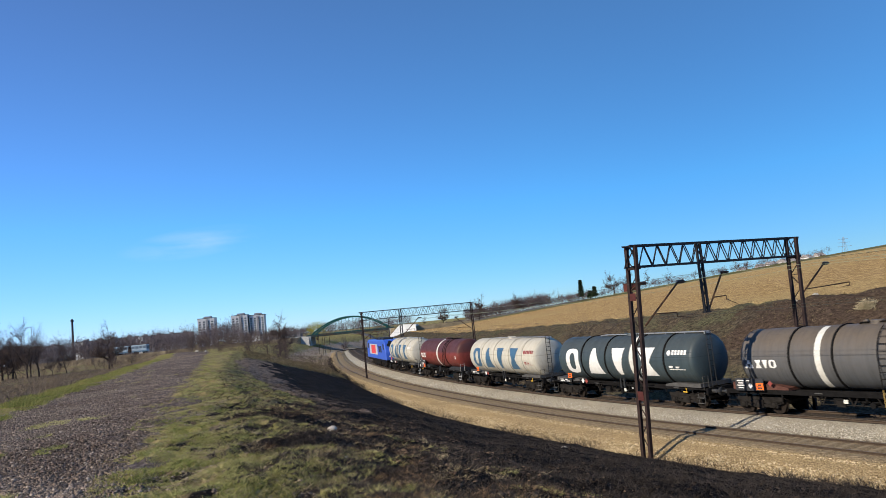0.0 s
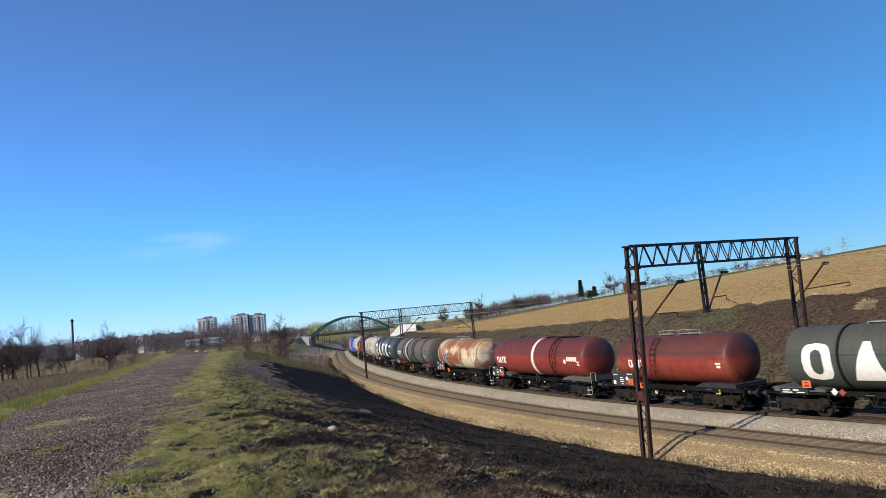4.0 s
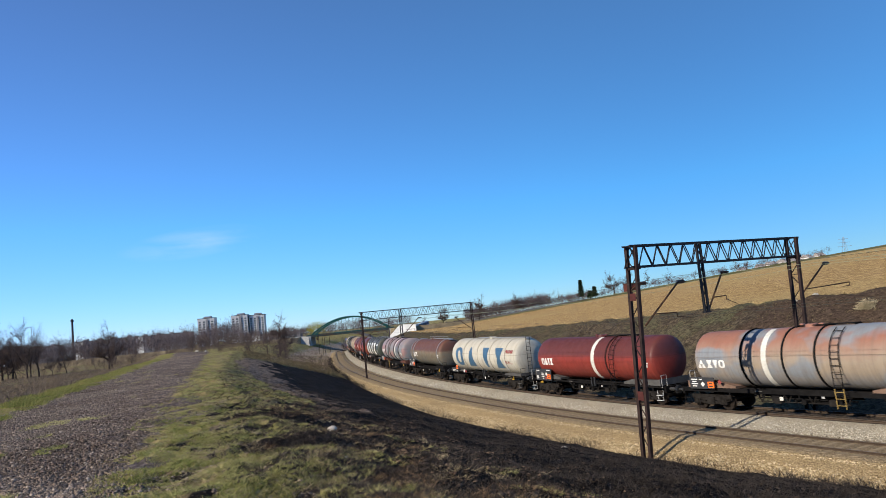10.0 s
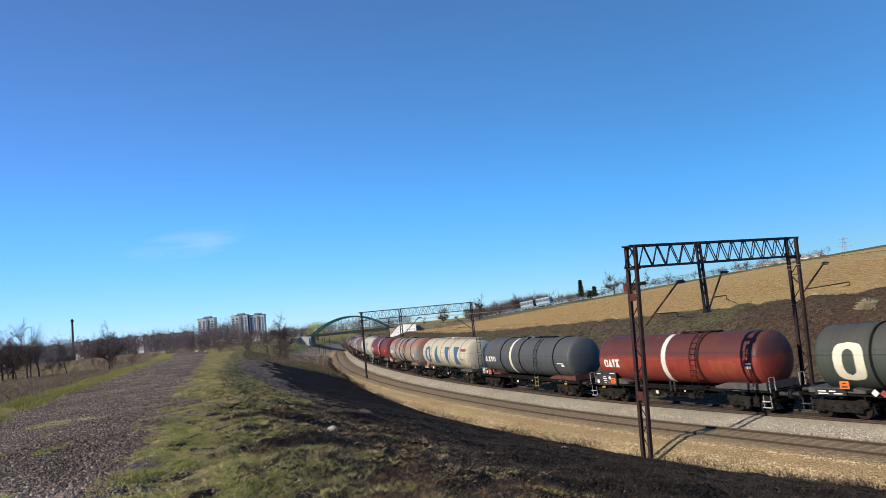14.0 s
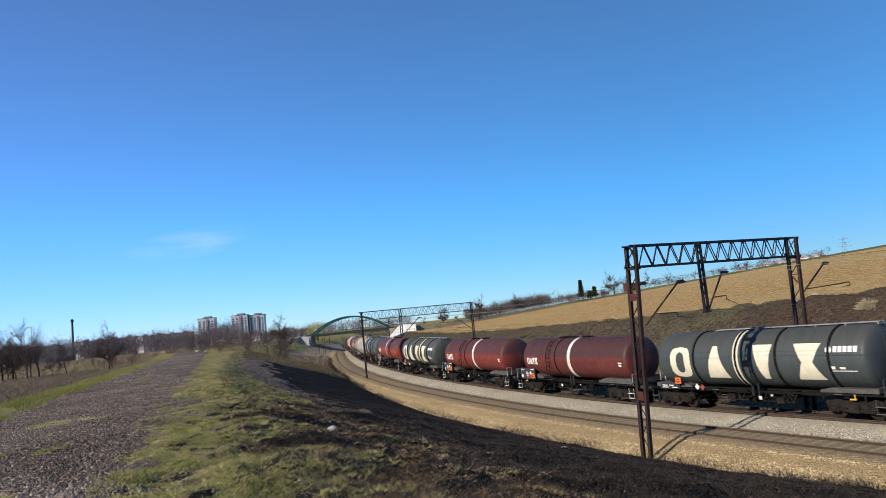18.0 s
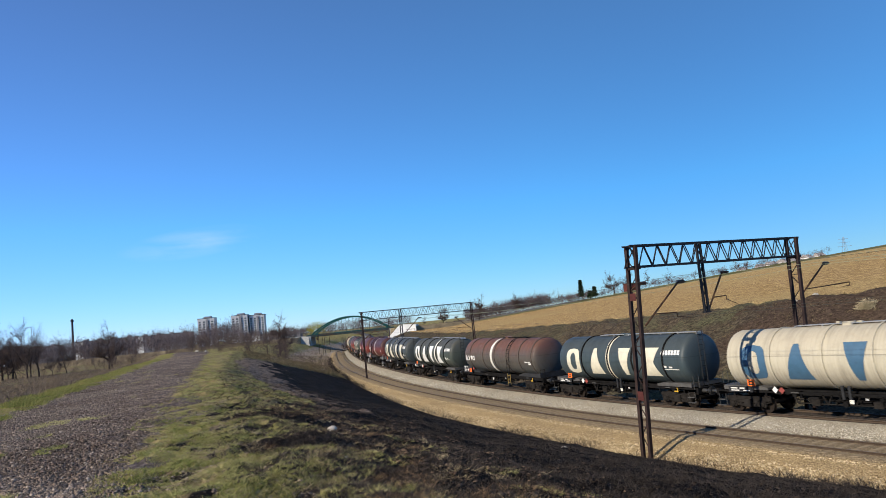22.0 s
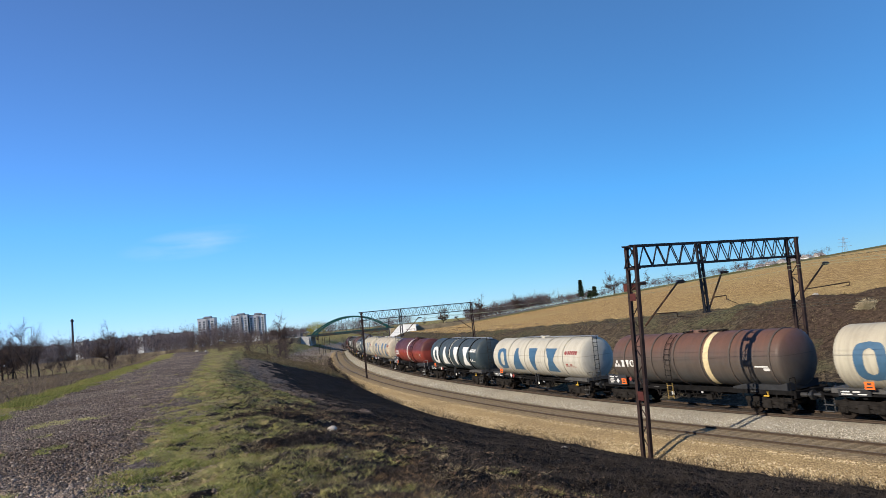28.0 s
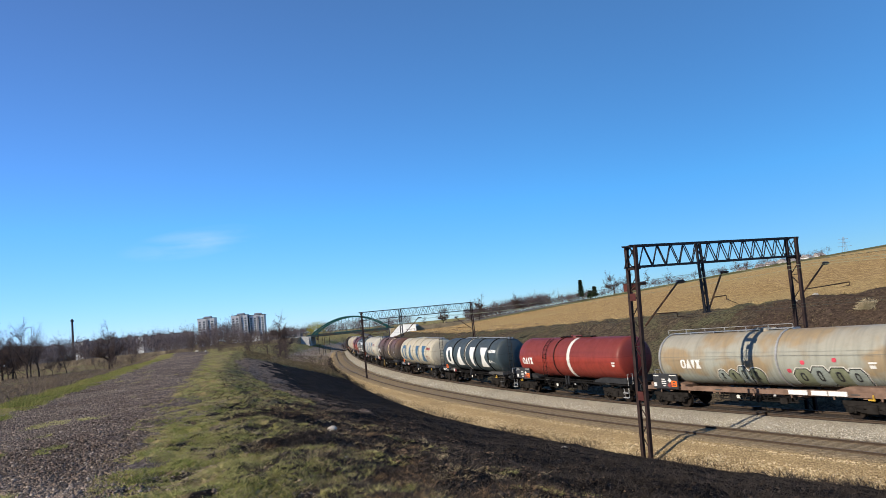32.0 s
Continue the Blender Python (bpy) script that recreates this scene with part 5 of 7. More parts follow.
def lattice_leg(bm, x, z0, z1, gap, w=0.09, step=0.62, along=True, lean=0.0, foot_gap=None):
    """Two channel uprights with zigzag bars; along: the uprights stand side by side along the track, else across it. lean: metres by which the foot stands out towards -x."""
    def at(k, e, z):
        t = (z1 - z) / (z1 - z0)
        q = k * (gap + ((foot_gap or gap) - gap) * t)
        return (x - lean * t + e, q, z) if along else (x - lean * t + q, e, z)
    for k in (-0.5, 0.5):
        bm_bar(bm, at(k, 0, z0), at(k, 0, z1), w, w)
    n = int((z1 - z0) / step)
    for i in range(n):
        za, zb = z0 + (z1 - z0) * i / n, z0 + (z1 - z0) * (i + 1) / n
        a = -0.5 if i % 2 else 0.5
        bm_bar(bm, at(a, 0.03, za), at(-a, 0.03, zb), 0.045, 0.03)
        if i % 4 == 0:
            bm_bar(bm, at(-0.5, 0.03, za), at(0.5, 0.03, za), 0.05, 0.03)


def insulator_bm(length=0.42):
    bm = bmesh.new()
    prof = [(-0.1, 0.0), (-0.1, 0.03)]
    for k in range(6):
        prof += [(length * k / 6, 0.03), (length * (k + 0.1) / 6, 0.088), (length * (k + 0.5) / 6, 0.088), (length * (k + 0.65) / 6, 0.03)]
    bm_revolve(bm, prof + [(length + 0.1, 0.03), (length + 0.1, 0.0)], 10)
    return bm


def cantilever(portal, root, strut_top, arm_root, arm_end, drop, pale=False):
    """A hinged bracket: strut, tie tube, registration arm and its insulator; all in the portal's plane."""
    bm = bmesh.new()
    bm_tube(bm, (root[0], 0, root[1]), (strut_top[0], 0, strut_top[1]), 0.045, 8)
    part("bracket_strut", bm, ARM_RUST, portal, "rusty tubular bracket strut")
    bm = bmesh.new()
    bm_tube(bm, (arm_root[0], 0, arm_root[1]), (arm_end[0], 0, arm_end[1]), 0.028, 6)
    bm_tube(bm, (arm_end[0], 0, arm_end[1]), (arm_end[0], 0, arm_end[1] - 0.22), 0.022, 6)
    bm_tube(bm, (arm_end[0], 0, arm_end[1] - 0.18), (drop[0], 0, drop[1]), 0.018, 6)
    part("registration_arm", bm, ARM_RUST, portal)
    part("insulator", insulator_bm(), INSULATOR, portal, "", (strut_top[0], 0, strut_top[1] + 0.02))


def portal(label, base_xy, direction, span, z_feet, z_top, depth, legs, post, brackets, sign=False, lean=0.0, stout=0.11):
    """A lattice portal: u runs from the path's side across both tracks."""
    p = new("catenary_portal")
    tagged(p, label, "catenary portal", "portals over the tracks")
    ang = math.atan2(direction[1], direction[0])
    p.matrix_world = pose(base_xy[0], base_xy[1], 0, 0, 0, math.degrees(ang))
    gap = 0.58
    for (x, z0) in zip(legs, z_feet):
        bm = bmesh.new()
        out = lean if x == legs[0] else lean * 0.75
        lattice_leg(bm, x, z0, z_top, gap, stout, 0.62, True, out, gap * 0.8)
        bm_box(bm, x - out, 0, z0 + 0.05, 0.5, gap + 0.35, 0.5, 0.04)
        part("mast", bm, MAST_RUST, p, "rusty lattice mast")
    # truss beam: four chords and zigzag bars on both faces
    x0, x1 = legs[0] - gap / 2, legs[1] + gap / 2
    for y in (-0.24, 0.24):
        for z, nm in ((z_top, "top_chord"), (z_top - depth, "bottom_chord")):
            bm = bmesh.new()
            bm_bar(bm, (x0, y, z), (x1, y, z), 0.07, 0.085)
            part(nm, bm, TRUSS_BLUE, p)
        n = int(round((x1 - x0) / (depth * 0.44)))
        for i in range(n):
            a, b = x0 + (x1 - x0) * i / n, x0 + (x1 - x0) * (i + 1) / n
            zz = (z_top, z_top - depth) if (i % 2) == (y > 0) else (z_top - depth, z_top)
            bm = bmesh.new()
            bm_bar(bm, (a, y, zz[0]), (b, y, zz[1]), 0.036, 0.036)
            part("lattice_bar", bm, TRUSS_BLUE, p)
    bm = bmesh.new()
    n = int((x1 - x0) / 1.2)
    for i in range(n + 1):
        x = x0 + (x1 - x0) * i / n
        bm_bar(bm, (x, -0.22, z_top - depth * (i % 2)), (x, 0.22, z_top - depth * (i % 2)), 0.04, 0.04)
    part("cross_ties", bm, TRUSS_BLUE, p)
    bm = bmesh.new()
    lattice_leg(bm, post[0], post[1], z_top + 0.03, 0.26, 0.10, 0.5, False)
    bm_box(bm, post[0], 0, post[1], 0.4, 0.2, 0.08)
    part("drop_post", bm, TRUSS_BLUE, p, "lattice post hanging between the tracks")
    for b in brackets:
        cantilever(p, *b)
    bm = bmesh.new()
    for x in legs:
        bm_box(bm, x, 0, z_top - depth - 0.06, 0.24, gap + 0.16, 0.12)
    part("beam_seat", bm, MAST_RUST, p)
    if sign:
        for z, h in ((6.55, 0.34), (2.12, 0.40)):
            bm = bmesh.new()
            bm_box(bm, legs[0] - lean * (z_top - z) / (z_top - z_feet[0]) - 0.09, 0, z, 0.02, gap * 0.62, h, 0.004)
            part("warning_sign", bm, FADED_SIGN, p, "faded red warning sign on the mast")
        part("insulator", insulator_bm(0.36), INSULATOR, p, "", (legs[0] + 0.3, 0, 7.15))
        bm = bmesh.new()
        bm_bar(bm, (legs[0] - 0.3, 0, 6.85), (legs[0] + 0.3, 0, 7.2), 0.06, 0.06)
        part("wire_bracket", bm, ARM_RUST, p)
    return p


portal("rusty lattice portal standing across both tracks", (8.25, 31.1), (0.88, 0.47), 12.2, (-0.95, -1.0), 8.9, 0.98, (0.45, 12.0), (4.85, 5.5),
       [((0.75, 5.2), (3.15, 7.05), (1.3, 5.68), (2.84, 5.64), (3.68, 5.33)),
        ((4.95, 5.52), (6.25, 7.33), (5.5, 6.17), (6.35, 6.19), (7.08, 5.74)),
        ((12.2, 5.8), (14.5, 7.37), (12.6, 6.08), (16.6, 6.22), (15.95, 6.01))], True, 0.62, 0.15)
portal("lattice portal over the tracks further on", (-10.8, 83.8), (0.945, 0.326), 14.5, (-0.9, -0.9), 8.15, 1.0, (0.0, 14.5), (4.9, 4.75),
       [((0.2, 4.9), (2.6, 6.6), (0.9, 5.3), (2.6, 5.3), (3.3, 5.0)),
        ((5.0, 4.8), (7.2, 6.8), (5.5, 5.5), (6.6, 5.5), (7.4, 5.2)),
        ((14.3, 4.77), (12.1, 6.42), (14.0, 5.0), (12.4, 5.1), (11.6, 4.9))])


# single masts with brackets further along the line
def line_mast(s, off, h, label):
    g = line(s, off)
    m = new("catenary_mast")
    tagged(m, label, "catenary mast", "masts along the line")
    zg = ground_at(g[0], g[1])
    phi = float(np.interp(s, LINE_S, LINE_PHI))
    side = -1 if off > 0 else 1
    m.matrix_world = pose(g[0], g[1], zg - 0.2, 0, 0, math.degrees(phi) + 90 * (1 if side > 0 else -1))
    bm = bmesh.new()
    lattice_leg(bm, 0, 0, h, 0.34, 0.09, 0.6)
    part("mast", bm, MAST_RUST, m)
    bm = bmesh.new()
    bm_tube(bm, (0.15, 0, h - 3.0), (2.5, 0, h - 1.0), 0.05, 6)
    bm_tube(bm, (0.15, 0, h - 2.4), (2.9, 0, h - 2.5), 0.04, 6)
    part("bracket", bm, ARM_RUST, m)
    bm = bmesh.new()
    bm_box(bm, 0, 0, 0.15, 0.8, 0.7, 0.5, 0.05)
    part("footing", bm, CONCRETE, m)


for s, off, h in ((128, 8.6, 8.6), (128, -3.8, 8.6), (160, 8.2, 8.6), (172, 7.9, 8.4), (186, -3.8, 8.6), (206, 7.6, 8.6), (212, -4.0, 8.6), (86, -4.2, 8.6)):
    line_mast(s, off, h, "slender rusty mast with a wire bracket by the track")

# overhead wires over both tracks
def wire(label, pts, r, mat):
    cu = bpy.data.curves.new("overhead_wire", "CURVE")
    cu.dimensions = "3D"
    cu.bevel_depth = r
    cu.bevel_resolution = 1
    sp = cu.splines.new("POLY")
    sp.points.add(len(pts) - 1)
    for q, v in zip(sp.points, pts):
        q.co = (*v, 1)
    cu.materials.append(mat)
    tagged(new("overhead_wire", cu), label, "wire", "overhead wires")


for off_fn, nm in ((lambda s: 0.0, "freight train's track"), (lambda s: float(spacing(s)), "second track")):
    ss = np.arange(-75, 240, 3.0)
    wire("thin contact wire over the " + nm, [line(s, off_fn(s), 5.35) for s in ss], 0.006, WIRE)
    sag = [7.15 - 0.55 * (1 - ((((s + 12) % 62) / 31.0) - 1) ** 2) for s in ss]
    wire("sagging messenger wire over the " + nm, [line(s, off_fn(s), z) for s, z in zip(ss, sag)], 0.008, WIRE_PALE)
ss = np.arange(-75, 200, 4.0)
wire("thin feeder wire along the masts", [line(s, 9.6 if s < 40 else 8.4, 7.2 - 0.6 * (1 - ((((s + 12) % 62) / 31.0) - 1) ** 2)) for s in ss], 0.007, WIRE)
wire("thin feeder wire along the far masts", [line(s, -2.6 if s < 40 else -3.6, 7.6 - 0.6 * (1 - ((((s + 12) % 62) / 31.0) - 1) ** 2)) for s in ss], 0.007, WIRE_PALE)

# ---------------------------------------------------------------- road bridge with its arch
BRIDGE_GREEN = plain("green_bridge_paint", (0.012, 0.062, 0.060), 0.6, 0.0, 0.25, 0.8)
BRIDGE_DARK = plain("dark_bridge_steel", (0.030, 0.040, 0.042), 0.7, 0.0, 0.3, 1)


def arch_bridge():
    b = new("road_bridge")
    tagged(b, "green steel arch road bridge over the railway", "bridge")
    by, x0, x1, zd, apex = 263.0, -53.0, -23.5, 5.0, 10.6
    for y in (by - 3.6, by + 3.6):
        bm = bmesh.new()
        n = 22
        pts = []
        for i in range(n + 1):
            t = i / n
            pts.append((x0 + (x1 - x0) * t, y, zd + (apex - zd) * (1 - (2 * t - 1) ** 2)))
        for a, c in zip(pts, pts[1:]):
            bm_bar(bm, a, c, 0.5, 0.6)
        part("arch_rib", bm, BRIDGE_GREEN, b, "green box-section arch rib")
        for i in range(2, n - 1, 2):
            bm = bmesh.new()
            bm_tube(bm, pts[i], (pts[i][0], y, zd), 0.06, 6)
            part("hanger", bm, BRIDGE_GREEN, b)
        bm = bmesh.new()
        bm_box(bm, (x0 + x1) / 2, y, zd - 0.3, x1 - x0 + 3, 0.5, 1.0, 0.05)
        part("tie_girder", bm, BRIDGE_GREEN, b)
        bm = bmesh.new()
        bm_box(bm, (x0 + x1) / 2, y + (1.0 if y > by else -1.0), zd + 1.0, x1 - x0 + 20, 0.06, 0.08)
        for k in range(26):
            bm_box(bm, x0 - 10 + (x1 - x0 + 20) * k / 25, y + (1.0 if y > by else -1.0), zd + 0.5, 0.06, 0.06, 1.1)
        part("parapet_rail", bm, BRIDGE_DARK, b)
    for i in (5, 8, 11, 14, 17):
        t = i / 22
        bm = bmesh.new()
        bm_bar(bm, (x0 + (x1 - x0) * t, by - 3.6, zd + (apex - zd) * (1 - (2 * t - 1) ** 2)), (x0 + (x1 - x0) * t, by + 3.6, zd + (apex - zd) * (1 - (2 * t - 1) ** 2)), 0.3, 0.3)
        part("cross_brace", bm, BRIDGE_GREEN, b)
    bm = bmesh.new()
    bm_box(bm, (x0 + x1) / 2, by, zd - 0.35, x1 - x0 + 4, 8.0, 0.6, 0.05)
    part("deck", bm, BRIDGE_DARK, b)
    for x in (x0 - 1.5, x1 + 1.5):
        bm = bmesh.new()
        bm_box(bm, x, by, 0.8, 2.6, 9.0, 7.6, 0.06)
        part("abutment", bm, CONCRETE, b, "pale concrete abutment")
    # sloping concrete wing faces beside the abutments
    bm = bmesh.new()
    v = [bm.verts.new(c) for c in ((x1 - 1.5, by - 15, -0.5), (x1 + 4.5, by - 8, 5.6), (x1 + 10.5, by - 8, 5.2), (x1 + 11.0, by - 15, 1.2), (x1 + 0.5, by + 4, -1.5), (x1 + 5.0, by + 4, 5.6), (x1 + 11.0, by + 4, 5.2), (x1 + 10.5, by + 4, 1.0))]
    for f in ((0, 3, 2, 1), (4, 5, 6, 7), (0, 1, 5, 4), (1, 2, 6, 5), (2, 3, 7, 6), (3, 0, 4, 7)):
        bm.faces.new([v[k] for k in f])
    bmesh.ops.recalc_face_normals(bm, faces=bm.faces[:])
    part("slope_facing", bm, plain("white_slope_concrete", (0.66, 0.64, 0.58), 0.9, 0, 0.12, 0.6), b, "sunlit pale concrete slope facing")
    bm = bmesh.new()
    v = [bm.verts.new(c) for c in ((x0 - 0.5, by - 6, 0.6), (x0 - 1.0, by - 4.6, 4.6), (x0 - 8.0, by - 4.6, 4.9), (x0 - 8.5, by - 6, 1.6), (x0 - 0.5, by + 4, 0.6), (x0 - 1.0, by + 4, 4.6), (x0 - 8.0, by + 4, 4.9), (x0 - 8.5, by + 4, 1.6))]
    for f in ((0, 1, 2, 3), (4, 7, 6, 5), (0, 4, 5, 1), (1, 5, 6, 2), (2, 6, 7, 3), (3, 7, 4, 0)):
        bm.faces.new([v[k] for k in f])
    bmesh.ops.recalc_face_normals(bm, faces=bm.faces[:])
    part("slope_facing", bm, CONCRETE, b)


arch_bridge()
# earth ramps that carry the road up to the bridge
def ramp(name, x0, x1, z0, z1):
    verts, quads = [], []
    n = 16
    for i in range(n + 1):
        t = i / n
        x = x0 + (x1 - x0) * t
        z = z0 + (z1 - z0) * t
        for dy, dz in ((-13, -6.0), (-4.6, 0.0), (4.6, 0.0), (13, -6.0)):
            verts.append((x, 263.0 + dy + (t * t * 18 if x1 > x0 and x1 > 0 else 0), z + dz))
        if i:
            for j in range(3):
                a = i * 4 + j
                quads.append((a - 4, a, a + 1, a - 3))
    verts += [verts[0], verts[1], verts[2], verts[3]]
    quads.append((0, 1, 2, 3))
    m = plain("dry_embankment_grass", (0.17, 0.135, 0.085), 0.95, 0.0, 0.4, 0.35)
    tagged(new(name, big_mesh(name, verts, quads, m)), "dry grassy road embankment by the bridge", "embankment", kind="structure")


ramp("embankment_west", -56.8, -170, 4.7, 4.4)
ramp("embankment_east", -22.7, 70, 4.7, 4.0)

# ---------------------------------------------------------------- plants
BARK = plain("dark_bare_bark", (0.060, 0.046, 0.038), 0.9, 0.0, 0.35, 4)
TWIG = plain("brown_twigs", (0.095, 0.068, 0.058), 0.9, 0.0, 0.3, 2)
THICKET = None


def island_mat(name, stops, rough=0.9):
    m = Mat(name, rough)
    m.base(m.mix(0.35, m.ramp(m.island(), stops), m.ramp(m.noise(0.3, 4, 0.6, "World"), [(0.3, stops[0][1]), (0.7, stops[-1][1])])))
    return m.m


THICKET = island_mat("bare_thicket_twigs", [(0.0, (0.032, 0.023, 0.021)), (0.5, (0.078, 0.056, 0.050)), (1.0, (0.14, 0.105, 0.085))])
# lighter purple-grey twigs: the haze of distance is put into the base colour
HAZED_WOOD = island_mat("distant_bare_wood", [(0.0, (0.055, 0.044, 0.047)), (0.5, (0.10, 0.080, 0.082)), (1.0, (0.16, 0.13, 0.13))])
NEEDLES = island_mat("dark_conifer_needles", [(0.0, (0.012, 0.022, 0.012)), (1.0, (0.035, 0.050, 0.022))])
GRASS_MAT = island_mat("mixed_short_grass", [(0.0, (0.09775, 0.138, 0.0299)), (0.4, (0.250, 0.250, 0.070)), (0.7, (0.390, 0.335, 0.122)), (1.0, (0.552, 0.4657, 0.23))])
LUSH_MAT = island_mat("lush_green_weeds", [(0.0, (0.084, 0.1176, 0.02464)), (0.6, (0.2128, 0.2352, 0.05376)), (1.0, (0.3696, 0.28, 0.1232))])
DEAD_MAT = island_mat("burnt_stubble", [(0.0, (0.00648, 0.0054, 0.00504)), (0.65, (0.0216, 0.018, 0.01656)), (1.0, (0.0864, 0.072, 0.0612))])
BRUSH_MAT = island_mat("dry_brown_tufts", [(0.0, (0.044, 0.0344, 0.0208)), (0.6, (0.124, 0.0976, 0.0544)), (1.0, (0.232, 0.18, 0.104))])
STRAW_MAT = island_mat("dry_straw_blades", [(0.0, (0.16, 0.115, 0.06)), (0.6, (0.34, 0.26, 0.14)), (1.0, (0.52, 0.43, 0.26))])
RUSTY_MAT = island_mat("rust_brown_blades", [(0.0, (0.045, 0.029, 0.019)), (0.6, (0.13, 0.08, 0.046)), (1.0, (0.30, 0.20, 0.11))])
MEADOW_MAT = island_mat("meadow_straw", [(0.0, (0.070, 0.050, 0.037)), (0.6, (0.165, 0.122, 0.09)), (1.0, (0.29, 0.225, 0.16))])
BLOSSOM_MAT = island_mat("pale_dry_bush", [(0.0, (0.16, 0.13, 0.075)), (1.0, (0.50, 0.43, 0.28))])


def strips(name, roots, tips, widths, mat, rng):
    """Many thin tapered blades from roots to tips, one triangle each."""
    roots, tips = np.asarray(roots), np.asarray(tips)
    d = tips - roots
    side = np.cross(d, rng.normal(size=d.shape))
    side /= np.linalg.norm(side, axis=1, keepdims=True) + 1e-9
    w = np.asarray(widths)[:, None] * 0.5
    n = len(roots)
    v = np.empty((n, 3, 3))
    v[:, 0], v[:, 1], v[:, 2] = roots - side * w, roots + side * w, tips
    return big_tris(name, v.reshape(-1, 3), np.arange(3 * n).reshape(-1, 3), mat)


def tree_meshes(seed, h, spread=0.33, levels=4, trunk_r=0.16, twig=0.013):
    """Bare tree: tapered trunk with limbs as one mesh, fine twigs as another; stands at the origin."""
    rng = np.random.default_rng(seed)
    segs, twr, twt, tww = [], [], [], []

    def grow(p, d, length, r, lev):
        steps = 3
        for _ in range(steps):
            q = p + d * (length / steps)
            segs.append((p, q, r, r * 0.84))
            p, r = q, r * 0.84
            d = d + rng.normal(size=3) * 0.10 + np.array([0, 0, 0.05])
            d = d / np.linalg.norm(d)
            if lev >= 2:
                for _ in range(5):
                    t = d + rng.normal(size=3) * 0.7
                    t /= np.linalg.norm(t)
                    twr.append(p)
                    twt.append(p + t * length * rng.uniform(0.35, 0.8))
                    tww.append(twig)
        if lev < levels:
            lead = d + rng.normal(size=3) * 0.12
            grow(p, lead / np.linalg.norm(lead), length * 0.86, r * 0.9, lev + 1)
            for _ in range(rng.integers(2, 5)):
                k = d * 0.6 + rng.normal(size=3) * (0.45 + spread)
                k[2] = abs(k[2]) * 0.8 + 0.30
                k /= np.linalg.norm(k)
                grow(p - d * length * rng.uniform(0, 0.75), k, length * rng.uniform(0.55, 0.8), r * 0.72, lev + 1)

    grow(np.zeros(3), np.array([0, 0, 1.0]), h * 0.26, trunk_r * 0.5, 0)
    bm = bmesh.new()
    for a, b, r1, r2 in segs:
        if r1 > 0.012:
            bm_tube(bm, a, b, max(r1, 0.02), 5, max(r2, 0.016))
    limbs = finish("trunk", bm, BARK)
    rr = np.array([a for a, b, r1, r2 in segs] + twr)
    tt = np.array([b for a, b, r1, r2 in segs] + twt)
    ww = np.array([max(0.03, r1 * 1.2) for a, b, r1, r2 in segs] + tww)
    twigs = strips("crown", rr, tt, ww, TWIG, rng)
    return limbs, twigs


TREE_KINDS = [tree_meshes(11 + k, 8.0, 0.25 + 0.1 * (k % 3), 4 if k < 3 else 3, 0.15 + 0.02 * k) for k in range(5)] + [tree_meshes(31 + k, 8.0, 0.42, 4, 0.34, 0.034) for k in range(2)]

TREE_TALL = [max(v.co.z for v in tw.vertices) for _, tw in TREE_KINDS]


def bare_tree(x, y, h, kind, label="leafless tree with fine brown twigs", turn=0.0, category="tree", group=""):
    zg = ground_at(x, y)
    t = new("bare_tree")
    tagged(t, label, category, group)
    k = h / TREE_TALL[kind]
    t.matrix_world = Matrix.Translation((x, y, zg - 0.1)) @ Matrix.Rotation(turn, 4, "Z")
    limbs, twigs = TREE_KINDS[kind]
    for nm, me in (("trunk", limbs), ("crown", twigs)):
        o = part(nm, me, None, t)
        o.scale = (k, k, k)
    return t


_r = np.random.default_rng(3)
for x, y, h, k in ((-85.1, 132, 9.0, 6), (-88.5, 134, 8.5, 5), (-82, 128, 8.0, 2), (-78.0, 125, 7.6, 3), (-79.5, 131, 8.6, 4), (-90, 138, 9.2, 1), (-65.4, 130, 10.0, 5), (-74.5, 127, 4.5, 4), (-86.5, 128, 9.4, 2), (-83.5, 135, 9.0, 0), (-87.5, 131, 8.8, 4), (-80.8, 133, 8.2, 1), (-89.5, 129, 9.0, 3), (-84.2, 126, 7.6, 1), (-77.0, 136, 7.0, 2), (-92.0, 133, 9.6, 0)):
    bare_tree(x, y, h * (1.35 if x < -76 else 1.0), k, "leafless tree in the rough meadow beside the path", float(_r.uniform(0, 6)))
for x, y, h, k in ((-42.9, 170, 11.8, 6), (-46.5, 172, 8.0, 3), (-57, 190, 8.0, 1), (-30, 190, 6.5, 2), (-55.5, 118, 5.2, 3), (-42.5, 112, 4.6, 4), (-37.0, 104, 4.4, 1), (-50.0, 100, 4.0, 2), (-28.5, 96, 3.6, 3), (-25.5, 104, 4.2, 4)):
    bare_tree(x, y, h, k, "leafless tree or tall shrub at the path's end", float(_r.uniform(0, 6)))
for x, y, h, k in ((-3.1, 290, 11.0, 5), (-12, 300, 8, 1), (11.7, 273, 11.5, 6), (8.5, 276, 8.0, 3), (26.7, 268, 9.0, 6), (32, 263, 7.5, 1), (37.8, 256, 6.5, 0), (41, 252, 6.5, 3), (57.9, 237, 9.2, 5), (61.5, 235, 7.5, 0), (68.6, 231, 7.6, 1), (73.7, 227, 6.2, 4), (81, 222, 4.2, 3), (91.8, 214, 4.0, 0), (94, 213, 4.0, 2), (98, 210, 3.4, 3), (111.8, 202, 3.6, 1), (20, 268, 6, 3), (47, 247, 5, 4)):
    bare_tree(x, y, h, k, "leafless roadside tree on the hill's ridge", float(_r.uniform(0, 6)), group="trees along the ridge")


